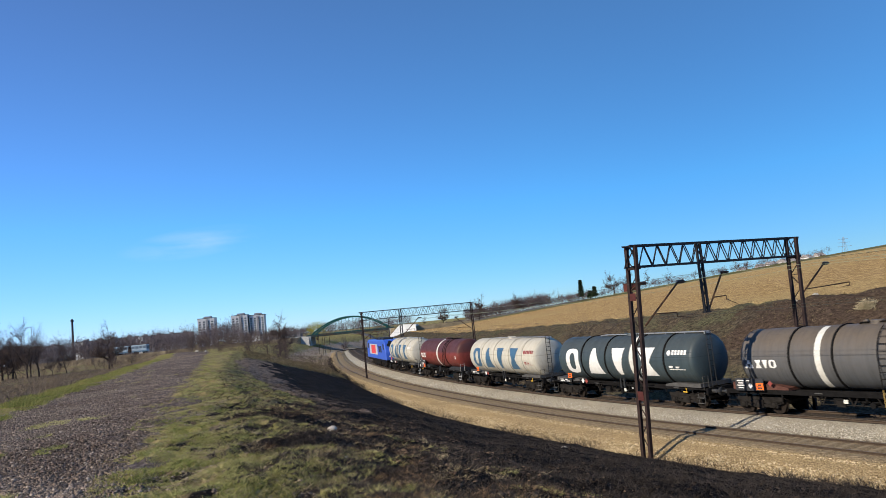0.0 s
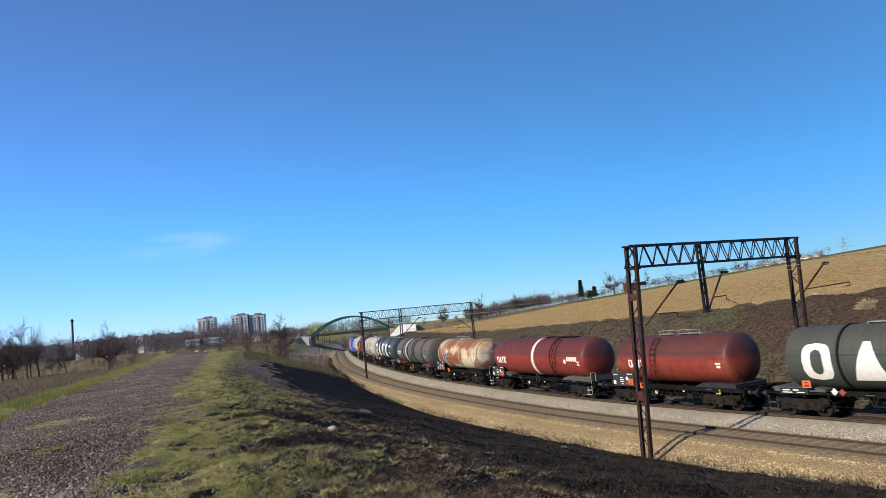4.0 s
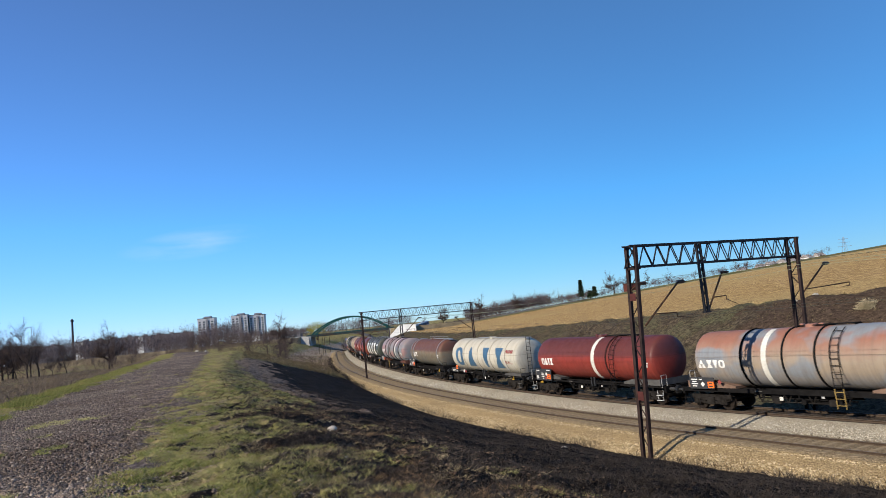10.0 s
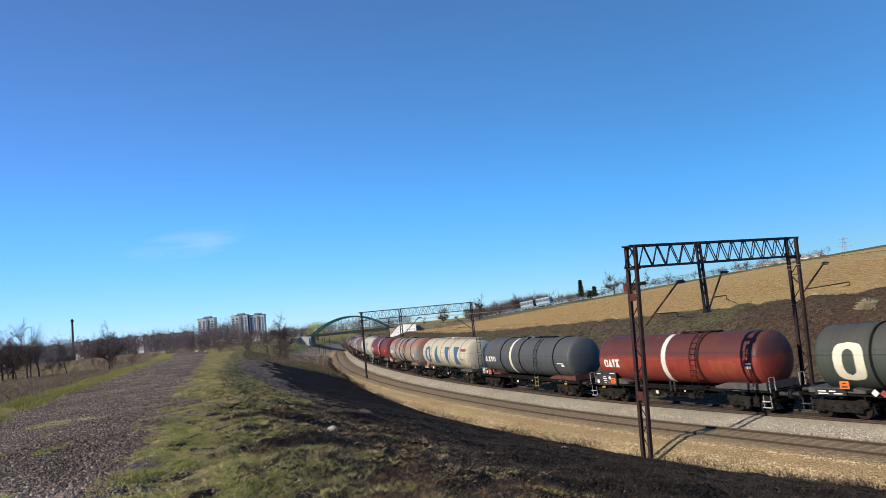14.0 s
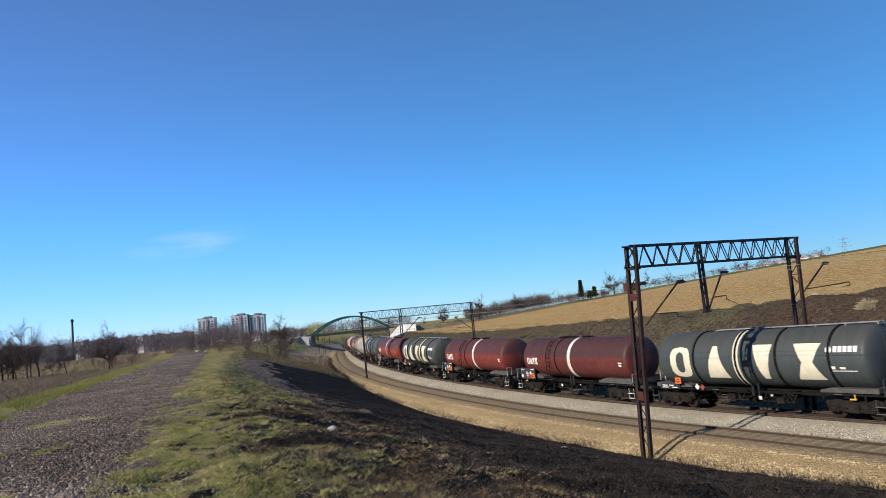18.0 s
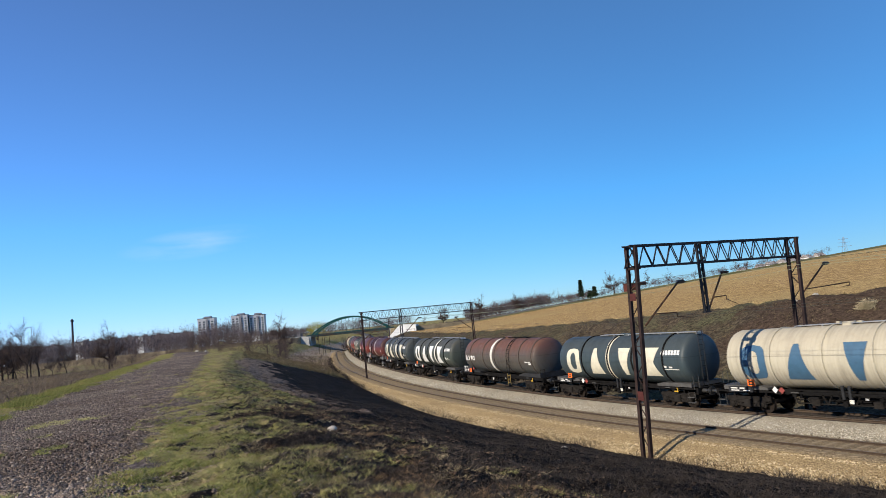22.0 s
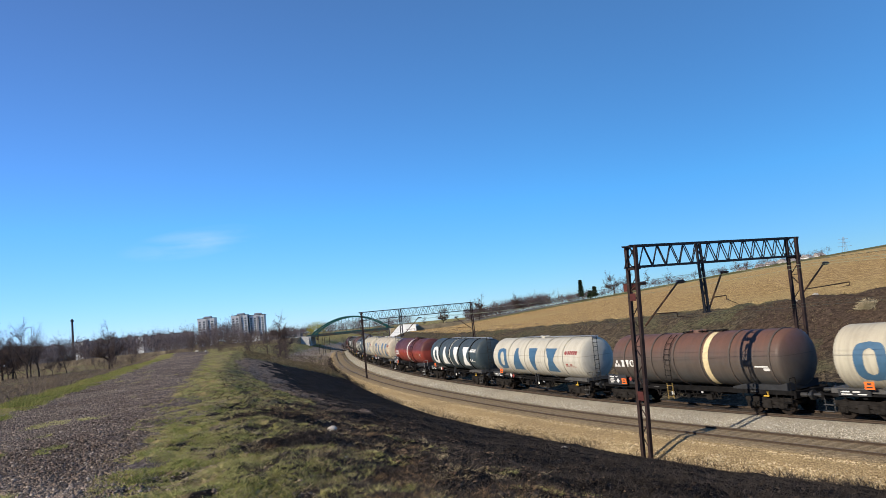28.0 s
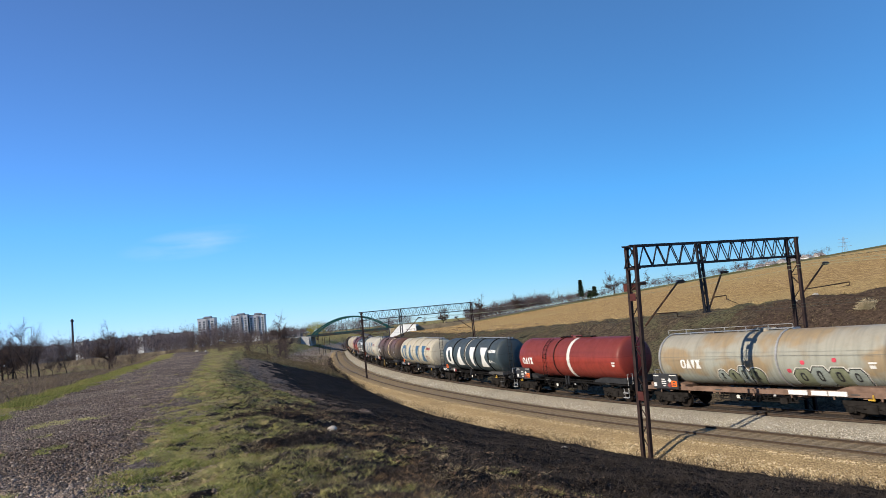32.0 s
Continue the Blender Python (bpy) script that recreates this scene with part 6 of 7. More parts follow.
def conifer(x, y, h, r, seed):
    rng = np.random.default_rng(seed)
    zg = ground_at(x, y)
    t = new("conifer_tree")
    tagged(t, "dark evergreen conifer on the hill's ridge", "tree", "conifers on the ridge")
    t.matrix_world = Matrix.Translation((x, y, zg - 0.1))
    bm = bmesh.new()
    bm_tube(bm, (0, 0, 0), (0, 0, h), 0.16, 7, 0.03)
    part("trunk", bm, BARK, t)
    n = 1500
    z = h * (0.22 + 0.78 * rng.uniform(0, 1, n) ** 0.9)
    lay = 0.65 + 0.35 * np.sin(z * 5.2 + rng.uniform(0, 1.5, n))
    rr = r * (1.05 - z / h) ** 0.7 * lay * np.sqrt(rng.uniform(0, 1, n))
    a = rng.uniform(0, 2 * np.pi, n)
    p = np.stack([rr * np.cos(a), rr * np.sin(a), z], -1)
    d = np.stack([np.cos(a), np.sin(a), -0.35 + rng.normal(size=n) * 0.3], -1) * rng.uniform(0.3, 0.75, n)[:, None]
    part("crown", strips("crown", p, p + d, np.full(n, 0.22), NEEDLES, rng), None, t)


conifer(47.6, 243, 7.4, 1.35, 1)
conifer(51.9, 241, 4.2, 1.3, 2)
conifer(50.4, 242, 3.0, 1.1, 3)


def shrubs(name, label, spots, mat, seed, per=80, width=0.05, spread=0.5):
    """Many leafless shrubs as one mass: stems that rise from the ground and a haze of short twigs; spots: x, y, height."""
    rng = np.random.default_rng(seed)
    spots = np.asarray(spots)
    z = ground_z(spots[:, 0], spots[:, 1])
    R, T, Wd = [], [], []
    for (x, y, h), g in zip(spots, z):
        foot = np.array([x, y, g - 0.1])
        ns = 6
        a = rng.uniform(0, 2 * np.pi, ns)
        o = rng.uniform(0.05, 0.3, ns) * h
        R.append(np.repeat(foot[None], ns, 0) + rng.normal(size=(ns, 3)) * np.array([0.05, 0.05, 0]) * h)
        T.append(foot + np.stack([np.cos(a) * o, np.sin(a) * o, rng.uniform(0.6, 0.95, ns) * h], -1))
        Wd.append(np.full(ns, width * h * 0.4))
        n = per
        u = rng.normal(size=(n, 3))
        u /= np.linalg.norm(u, axis=1, keepdims=True)
        u *= rng.uniform(0.15, 1.0, n)[:, None] ** 0.5
        lump = 0.8 + 0.3 * np.sin(3 * np.arctan2(u[:, 1], u[:, 0]) + x)
        c = foot + np.stack([u[:, 0] * spread * h * lump, u[:, 1] * spread * h * lump, (0.56 + 0.40 * u[:, 2] * lump) * h], -1)
        d = u * np.array([0.6, 0.6, 0.4]) + np.array([0, 0, 0.5]) + rng.normal(size=(n, 3)) * 0.35
        d /= np.linalg.norm(d, axis=1, keepdims=True)
        R.append(c), T.append(c + d * rng.uniform(0.10, 0.24, n)[:, None] * h), Wd.append(np.full(n, width * h * 0.33))
    me = strips(name, np.concatenate(R), np.concatenate(T), np.concatenate(Wd), mat, rng)
    tagged(new(name, me), label, "shrubs", kind="stuff")


_r = np.random.default_rng(8)
belt = []
for _ in range(330):         # scrub belt between the meadow and the town
    y = _r.uniform(190, 330)
    x = -y * _r.uniform(0.20, 0.85)
    if x > -0.265 * y and y < 262:
        continue
    belt.append((x, y, 1.8 + 5.0 * _r.uniform(0, 1) ** 1.8))
for _ in range(90):
    y = _r.uniform(120, 190)
    x = -y * _r.uniform(0.24, 0.50)
    belt.append((x, y, _r.uniform(1.0, 2.6)))
for _ in range(50):
    y = _r.uniform(118, 190)
    x = -y * _r.uniform(0.5, 0.8)
    belt.append((x, y, _r.uniform(0.8, 2.4)))
shrubs("thicket", "brown leafless thicket in front of the town", belt, THICKET, 21, 150, 0.024)
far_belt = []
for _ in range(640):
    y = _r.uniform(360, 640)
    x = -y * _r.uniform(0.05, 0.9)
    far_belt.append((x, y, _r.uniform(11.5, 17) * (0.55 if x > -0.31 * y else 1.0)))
shrubs("far_woodland", "distant leafless woodland round the town, with haze greyed into its colour", far_belt, HAZED_WOOD, 22, 170, 0.03)
ridge_belt = []
for _ in range(700):
    x = _r.uniform(-40, 54)
    ry = float(np.interp(x, [p[0] for p in RIDGE][::-1], [p[1] for p in RIDGE][::-1]))
    ridge_belt.append((x, ry + _r.uniform(12, 40), _r.uniform(3.6, 7.0) * (0.33 if x < 8 else 1.0 if x < 40 else 0.6)))
for _ in range(140):
    x = _r.uniform(50, 112)
    ry = float(np.interp(x, [p[0] for p in RIDGE][::-1], [p[1] for p in RIDGE][::-1]))
    ridge_belt.append((x, ry + _r.uniform(10, 30), _r.uniform(1.8, 3.8)))
# shares the far wood's haze-greyed twig colour
shrubs("ridge_thicket", "brown leafless thicket along the ridge road", ridge_belt, HAZED_WOOD, 23, 150, 0.035)
bank = []
for _ in range(130):         # shrubs on the cutting's far bank and near the bridge
    s = _r.uniform(60, 230)
    p = line(s, -_r.uniform(7, 22))
    bank.append((p[0], p[1], _r.uniform(0.4, 1.3)))
for _ in range(80):
    s = _r.uniform(90, 240)
    p = line(s, _r.uniform(10, 24))
    bank.append((p[0], p[1], _r.uniform(0.4, 1.4)))
for x, y in ((-33, 97), (-35.5, 99), (-31, 92), (-40, 108), (-46, 112), (-49, 108), (-20, 92), (-21.5, 96), (-24, 100), (-19, 99), (-17.5, 94), (-23, 92)):
    for k in range(3):
        bank.append((x + _r.normal() * 1.2, y + _r.normal() * 1.2, _r.uniform(1.6, 3.0)))
for _ in range(150):
    x = -_r.uniform(56, 155)
    bank.append((x, _r.uniform(236, 258), _r.uniform(1.2, 3.6)))
for x, y in ((-26.5, 104), (-25.2, 102), (-27.6, 106), (-34.5, 112), (-31.5, 110), (-38, 116)):
    for k in range(5):
        bank.append((x + _r.normal() * 1.0, y + _r.normal() * 1.0, _r.uniform(2.2, 4.2)))
shrubs("bank_shrubs", "low brown shrubs on the cutting's banks", bank, THICKET, 24, 70, 0.03)
meadow_spots = [(-y * _r.uniform(0.52, 0.75), y, _r.uniform(0.5, 1.6)) for y in _r.uniform(45, 125, 90)]
shrubs("meadow_shrubs", "thin dry saplings in the rough meadow", meadow_spots, THICKET, 25, 50, 0.022)


def pale_bush(x, y, h):
    rng = np.random.default_rng(4)
    zg = ground_at(x, y)
    n = 2600
    u = rng.normal(size=(n, 3))
    u /= np.linalg.norm(u, axis=1, keepdims=True)
    u[:, 2] = np.abs(u[:, 2])
    lump = 0.75 + 0.3 * np.sin(3 * np.arctan2(u[:, 1], u[:, 0]) + 4 * u[:, 2])
    root = u * (rng.uniform(0, 1, n) ** 0.5 * lump)[:, None] * h * np.array([0.75, 0.75, 0.7])
    d = u * 0.5 + rng.normal(size=(n, 3)) * 0.6
    tip = root + d * rng.uniform(0.08, 0.22, n)[:, None] * h
    me = strips("dry_bush", root, tip, np.full(n, 0.035), BLOSSOM_MAT, rng)
    o = tagged(new("dry_bush", me), "pale dry bush on the cutting's bank", "bush")
    o.location = (x, y, zg)


pale_bush(29.2, 48.0, 1.0)


def willow(x, y, h):
    rng = np.random.default_rng(9)
    zg = ground_at(x, y)
    t = new("willow_tree")
    tagged(t, "small willow with yellow-green spring twigs by the bridge", "tree")
    t.matrix_world = Matrix.Translation((x, y, zg - 0.1))
    bm = bmesh.new()
    for k in range(5):
        bm_tube(bm, (0, 0, 0), (0.25 * h * math.cos(k * 1.3), 0.25 * h * math.sin(k * 1.3), 0.7 * h), 0.12, 6, 0.04)
    part("trunk", bm, BARK, t)
    n = 1800
    u = rng.normal(size=(n, 3))
    u /= np.linalg.norm(u, axis=1, keepdims=True)
    p = u * (rng.uniform(0.1, 1, n) ** 0.4)[:, None] * np.array([0.55, 0.55, 0.42]) * h + np.array([0, 0, 0.6 * h])
    d = u * 0.4 + rng.normal(size=(n, 3)) * 0.4 + np.array([0, 0, 0.3])
    part("crown", strips("crown", p, p + d * 0.14 * h, np.full(n, 0.07), island_mat("yellow_green_twigs", [(0.0, (0.16, 0.15, 0.02)), (1.0, (0.42, 0.38, 0.05))]), rng), None, t)


willow(-56.0, 285.0, 7.5)


# grass and tufts on the ground near the path
def tufts(name, label, n, place, h0, h1, w, mat, seed, lean=0.6, per=6):
    rng = np.random.default_rng(seed)
    x, y = place(rng, n)
    z = ground_z(x, y)
    x, y, z = (np.repeat(v, per) for v in (x, y, z))
    m = len(x)
    size = rng.uniform(h0, h1, m)
    root = np.stack([x + rng.normal(size=m) * h1 * 0.35, y + rng.normal(size=m) * h1 * 0.35, z - 0.01], -1)
    tip = root + np.stack([rng.normal(size=m) * lean * size, rng.normal(size=m) * lean * size, size], -1)
    me = strips(name, root, tip, w * rng.uniform(0.7, 1.3, m), mat, rng)
    tagged(new(name, me), label, "grass", kind="stuff")


def near_fan(rng, n, r0, r1, keep):
    """Spots spread evenly over the picture's ground, kept where keep() is true."""
    xs, ys = [], []
    got = 0
    while got < n:
        k = n * 3
        y = r0 * (r1 / r0) ** rng.uniform(0, 1, k)
        x = y * rng.uniform(-0.85, 0.75, k)
        ok = keep(x, y, rng)
        xs.append(x[ok]), ys.append(y[ok])
        got += int(ok.sum())
    return np.concatenate(xs)[:n], np.concatenate(ys)[:n]


def crest_at(s):
    return np.interp(s, CREST_S, CREST_OFF)


def on_turf(x, y, rng):
    s, off = line_coords(x, y)
    d = 0.5 * waves(x, y, 3.1, seed=7)
    far = np.hypot(x, y)
    return (path_side(x, y) < 0.1 + d) & (off > crest_at(s) + d * 1.6 - 0.3 - 1.1 * smooth01((far - 13) / 8) - 0.9 * smooth01((far - 18) / 8) + 1.5 * smooth01((s - 2) / 20))


def on_slope(x, y, rng):
    s, off = line_coords(x, y)
    return (off < crest_at(s) + 1.2 * rng.uniform(0, 1, len(x)) * (np.hypot(x, y) < 26)) & (off > spacing(s) + np.interp(s, (15, 55), (3.1, 2.0)))


def on_path(x, y, rng):
    p = path_side(x, y) + 0.4 * waves(x, y, 3.1, seed=7)
    return (p > -0.2) & (p < 4.9)


def on_verge(x, y, rng):
    p = path_side(x, y) + 0.4 * waves(x, y, 3.1, seed=7)
    return (p > 4.5) & (p < 7.6)


def on_meadow(x, y, rng):
    return path_side(x, y) > 6.8


tufts("turf", "short green and straw-coloured grass on the bank's top", 36000, lambda r, n: near_fan(r, n, 4.2, 95, lambda x, y, g: on_turf(x, y, g) & (waves(x, y, 1.4, seed=16) + 0.6 * waves(x, y, 0.5, seed=17) > g.uniform(-0.35, 1.0, len(x)))), 0.010, 0.048, 0.0065, GRASS_MAT, 31, 0.9, 11)
tufts("dry_turf", "dry straw blades matted in the grass", 9000, lambda r, n: near_fan(r, n, 4.2, 70, lambda x, y, g: on_turf(x, y, g) & (waves(x, y, 1.1, seed=22) > g.uniform(-0.3, 0.8, len(x)))), 0.015, 0.06, 0.006, STRAW_MAT, 51, 1.4, 7)
tufts("green_tufts", "lush green weed tufts in the grass", 900, lambda r, n: near_fan(r, n, 4.2, 45, lambda x, y, g: on_turf(x, y, g) & (waves(x, y, 2.0, seed=12) > 0.35)), 0.02, 0.085, 0.009, LUSH_MAT, 32, 0.8, 26)
tufts("verge_grass", "green grass along the path's far edge", 7000, lambda r, n: near_fan(r, n, 14, 90, lambda x, y, g: on_verge(x, y, g) & (waves(x, y, 3.0, seed=13) + 0.5 * waves(x, y, 0.9, seed=24) > -0.05)), 0.03, 0.15, 0.018, LUSH_MAT, 33, 0.7, 7)
tufts("meadow_grass", "dry straw-coloured meadow grass", 17000, lambda r, n: near_fan(r, n, 20, 150, on_meadow), 0.06, 0.32, 0.025, MEADOW_MAT, 34, 0.6, 7)
tufts("burnt_grass", "burnt black and brown grass stubble on the slope", 34000, lambda r, n: near_fan(r, n, 4.5, 110, on_slope), 0.02, 0.11, 0.009, DEAD_MAT, 35, 0.8, 6)
tufts("rusty_tufts", "rust-brown dead grass tufts along the burnt edge", 800, lambda r, n: near_fan(r, n, 4.5, 32, lambda x, y, g: on_slope(x, y, g) & (waves(x, y, 1.7, seed=23) > 0.25) & (line_coords(x, y)[1] > crest_at(line_coords(x, y)[0]) - 2.2)), 0.02, 0.09, 0.008, RUSTY_MAT, 52, 1.0, 16)
tufts("straw_tufts", "pale dead grass tufts in the torn soil of the burnt edge", 700, lambda r, n: near_fan(r, n, 4.5, 45, lambda x, y, g: on_slope(x, y, g) & (waves(x, y, 1.3, seed=27) > 0.3) & (line_coords(x, y)[1] > crest_at(line_coords(x, y)[0]) - 2.8)), 0.02, 0.08, 0.008, STRAW_MAT, 53, 1.1, 14)
tufts("slope_turf", "green turf islands left in the burnt edge", 1500, lambda r, n: near_fan(r, n, 4.5, 45, lambda x, y, g: on_slope(x, y, g) & (waves(x, y, 2.3, seed=28) + 0.4 * waves(x, y, 0.7, seed=29) > 0.45) & (line_coords(x, y)[1] > crest_at(line_coords(x, y)[0]) - 2.6)), 0.012, 0.055, 0.007, GRASS_MAT, 54, 0.9, 16)


def far_bank(rng, n):
    s = rng.uniform(-30, 170, n)
    o = -rng.uniform(4.5, 22, n)
    p = line(s, 0.0)
    ph = np.interp(s, LINE_S, LINE_PHI)
    return p[0] - o * np.sin(ph), p[1] + o * np.cos(ph)


tufts("bank_grass", "dry brown grass tufts on the cutting's far bank", 26000, far_bank, 0.03, 0.17, 0.022, BRUSH_MAT, 36, 0.8, 6)



def toe_weeds(rng, n):
    s = -24 + 150 * rng.uniform(0, 1, n) ** 1.4
    o = spacing(s) + np.interp(s, (15, 55), (2.95, 2.05)) + rng.normal(size=n) * 0.28 + 0.35 * np.sin(s * 0.7) * np.sin(s * 0.23)
    p = line(s, 0.0)
    ph = np.interp(s, LINE_S, LINE_PHI)
    return p[0] - o * np.sin(ph), p[1] + o * np.cos(ph)


def on_fallow(x, y, rng):
    s, off = line_coords(x, y)
    return (off > spacing(s) + 2.6) & (off < crest_at(s) - 1.5) & (path_side(x, y) < -1.5) & (s > 38 + 1.0 * (20 - off))


tufts("fallow_grass", "pale dry grass on the ground beyond the burnt slope", 5000, lambda r, n: near_fan(r, n, 50, 190, on_fallow), 0.08, 0.30, 0.05, BRUSH_MAT, 39, 0.6, 5)
tufts("toe_weeds", "dark dead weeds along the ballast's edge", 2600, toe_weeds, 0.12, 0.42, 0.03, DEAD_MAT, 37, 0.6, 7)
tufts("path_weeds", "small green weed patches in the gravel path", 260, lambda r, n: near_fan(r, n, 6, 50, lambda x, y, g: (path_side(x, y) > -0.5) & (path_side(x, y) < 4.6) & (waves(x, y, 2.2, seed=18) > 0.75)), 0.02, 0.09, 0.012, GRASS_MAT, 38, 0.9, 16)

# loose stones
def stones(name, label, x, y, z, size, mat, seed, flat=0.7):
    rng = np.random.default_rng(seed)
    n = len(x)
    base = np.array([(1, 0, 0), (-1, 0, 0), (0, 1, 0), (0, -1, 0), (0, 0, 1), (0, 0, -1)], float)
    tri = np.array([(0, 2, 4), (2, 1, 4), (1, 3, 4), (3, 0, 4), (2, 0, 5), (1, 2, 5), (3, 1, 5), (0, 3, 5)])
    v = base[None] * rng.uniform(0.6, 1.25, (n, 6, 1)) * size[:, None, None] * 0.5
    v += rng.normal(size=(n, 6, 3)) * size[:, None, None] * 0.17
    v[:, :, 2] *= flat
    a = rng.uniform(0, 2 * np.pi, n)
    c, s = np.cos(a)[:, None], np.sin(a)[:, None]
    vx, vy = v[:, :, 0] * c - v[:, :, 1] * s, v[:, :, 0] * s + v[:, :, 1] * c
    v[:, :, 0], v[:, :, 1] = vx, vy
    v += np.stack([x, y, z], -1)[:, None, :]
    t = (tri[None] + (np.arange(n) * 6)[:, None, None]).reshape(-1, 3)
    me = big_tris(name, v.reshape(-1, 3), t, mat)
    tagged(new(name, me), label, "stones", kind="stuff")


PATH_STONE = island_mat("crushed_path_stone", [(0.0, (0.036, 0.028, 0.022)), (0.5, (0.150, 0.108, 0.082)), (0.85, (0.262, 0.198, 0.155)), (1.0, (0.42, 0.35, 0.285))])
TAN_STONE = island_mat("tan_ballast_stone", [(0.0, (0.055, 0.036, 0.018)), (0.45, (0.36, 0.265, 0.135)), (1.0, (0.74, 0.60, 0.38))])
PALE_STONE = island_mat("pale_ballast_stone", [(0.0, (0.10, 0.085, 0.065)), (0.45, (0.47, 0.42, 0.325)), (1.0, (0.76, 0.70, 0.58))])
CLOD = island_mat("burnt_soil_clods", [(0.0, (0.007, 0.0056, 0.0049)), (0.7, (0.0315, 0.0224, 0.0168)), (1.0, (0.105, 0.084, 0.0665))])
_r = np.random.default_rng(40)
x, y = near_fan(_r, 80000, 4.5, 100, on_path)
stones("path_stones", "loose crushed grey-brown stones on the path", x, y, ground_z(x, y) + 0.006, _r.uniform(0.0, 1.0, len(x)) ** 3.0 * 0.055 + 0.012 + 0.0007 * y, PATH_STONE, 41, 0.62)
def on_path_edge(x, y, rng):
    p = path_side(x, y) + 0.9 * waves(x, y, 2.3, seed=25)
    return (p > -2.3) & (p < 0.2) & (waves(x, y, 1.3, seed=26) > rng.uniform(-0.4, 0.9, len(x)))


x, y = near_fan(_r, 11000, 4.5, 45, on_path_edge)
stones("edge_stones", "small stones and soil crumbs scattered at the path's edge", x, y, ground_z(x, y) + 0.004, _r.uniform(0.0, 1.0, len(x)) ** 2.5 * 0.05 + 0.012, PATH_STONE, 46, 0.6)
def on_edge(x, y, rng):
    s, off = line_coords(x, y)
    c = crest_at(s) + 0.8 * waves(x, y, 2.4, seed=14)
    return (off < c - 0.3) & (off > c - 4.5 * rng.uniform(0.1, 1, len(x)))


LOAM_CLOD = island_mat("torn_turf_clods", [(0.0, (0.012, 0.009, 0.008)), (0.65, (0.056, 0.039, 0.028)), (1.0, (0.32, 0.22, 0.145))])
x, y = near_fan(_r, 11000, 4.5, 70, on_edge)
stones("turf_clods", "lumps of torn brown turf along the burnt edge", x, y, ground_z(x, y) + 0.012, _r.uniform(0.0, 1.0, len(x)) ** 4.0 * 0.07 + 0.012 + 0.0011 * y, LOAM_CLOD, 47, 0.5)
x, y = near_fan(_r, 16000, 4.5, 60, on_slope)
stones("soil_clods", "dark burnt clods on the slope", x, y, ground_z(x, y) + 0.01, _r.uniform(0.0, 1.0, len(x)) ** 2 * 0.08 + 0.02, CLOD, 42, 0.5)


def on_band(rng, n, o0, z0, o1, z1, near):
    s = -26 + 130 * rng.uniform(0, 1, n) ** 1.6
    t = rng.uniform(0, 1, n)
    o = o0 + (o1 - o0) * t + (spacing(s) if near else 0)
    p = line(s, 0.0)
    ph = np.interp(s, LINE_S, LINE_PHI)
    return p[0] - o * np.sin(ph), p[1] + o * np.cos(ph), p[2] + z0 + (z1 - z0) * t


x, y, z = on_band(_r, 36000, 1.6, -0.2, 3.6, -0.80, True)
stones("outer_ballast_stones", "sunlit tan ballast stones beside the second track", x, y, z, _r.uniform(0.05, 0.125, len(x)), TAN_STONE, 43)
x, y, z = on_band(_r, 23000, 1.6, -0.17, 3.8, -0.43, False)
stones("inner_ballast_stones", "fresh pale ballast stones between the tracks", x, y, z, _r.uniform(0.035, 0.085, len(x)), PALE_STONE, 44)
BROWN_STONE = island_mat("brown_ballast_stone", [(0.0, (0.045, 0.034, 0.022)), (0.5, (0.19, 0.145, 0.09)), (1.0, (0.42, 0.33, 0.22))])
x, y, z = on_band(_r, 15000, -1.6, -0.125, 1.5, -0.125, True)
stones("bed_ballast_stones", "rusty brown ballast stones of the second track", x, y, z, _r.uniform(0.04, 0.085, len(x)), BROWN_STONE, 45)


def boulder(x, y, r, label, mat):
    rng = np.random.default_rng(int(abs(x * 100)) + 7)
    bm = bmesh.new()
    bmesh.ops.create_icosphere(bm, subdivisions=2, radius=r)
    for v in bm.verts:
        v.co *= 1 + 0.25 * noise.noise(v.co * (2.2 / r))
        v.co.z *= 0.65
    o = new("stone", finish("stone", bm, mat))
    tagged(o, label, "stone", "loose pale stones")
    o.location = (x, y, ground_at(x, y) + r * 0.2)


PALE_ROCK = plain("pale_limestone", (0.42, 0.385, 0.32), 0.9, 0.0, 0.2, 8)
for x, y, r in ((-2.3, 12.4, 0.09), (-1.55, 9.2, 0.035), (-1.75, 9.0, 0.03), (-0.2, 9.6, 0.025), (-0.9, 10.4, 0.03), (2.6, 18.0, 0.10), (-38.5, 103, 0.28), (-37.2, 103, 0.22)):
    boulder(x, y, r, "pale stone lying in the grass", PALE_ROCK)
for x, y, r in ((28.1, 55.6, 0.2), (29.6, 55.2, 0.24), (22.2, 46.0, 0.2), (24.5, 65, 0.15)):
    boulder(x, y, r, "pale stone on the cutting's far bank", PALE_ROCK)

# ---------------------------------------------------------------- town, houses, pylons, road
TOWER_WALL = plain("pale_panel_render", (0.46, 0.46, 0.47), 0.9, 0.0, 0.12, 0.2)
TOWER_SIDE = plain("grey_panel_render", (0.20, 0.20, 0.22), 0.9, 0.0, 0.12, 0.2)
BLOCK_WALL = plain("dull_grey_block_render", (0.15, 0.15, 0.165), 0.9, 0.0, 0.2, 0.2)
DARK_GLASS = plain("dark_window_glass", (0.045, 0.055, 0.07), 0.2, 0.0, 0.2, 0.5)
ROOF_DARK = plain("dark_roof_felt", (0.06, 0.055, 0.055), 0.9, 0.0, 0.2, 0.5)


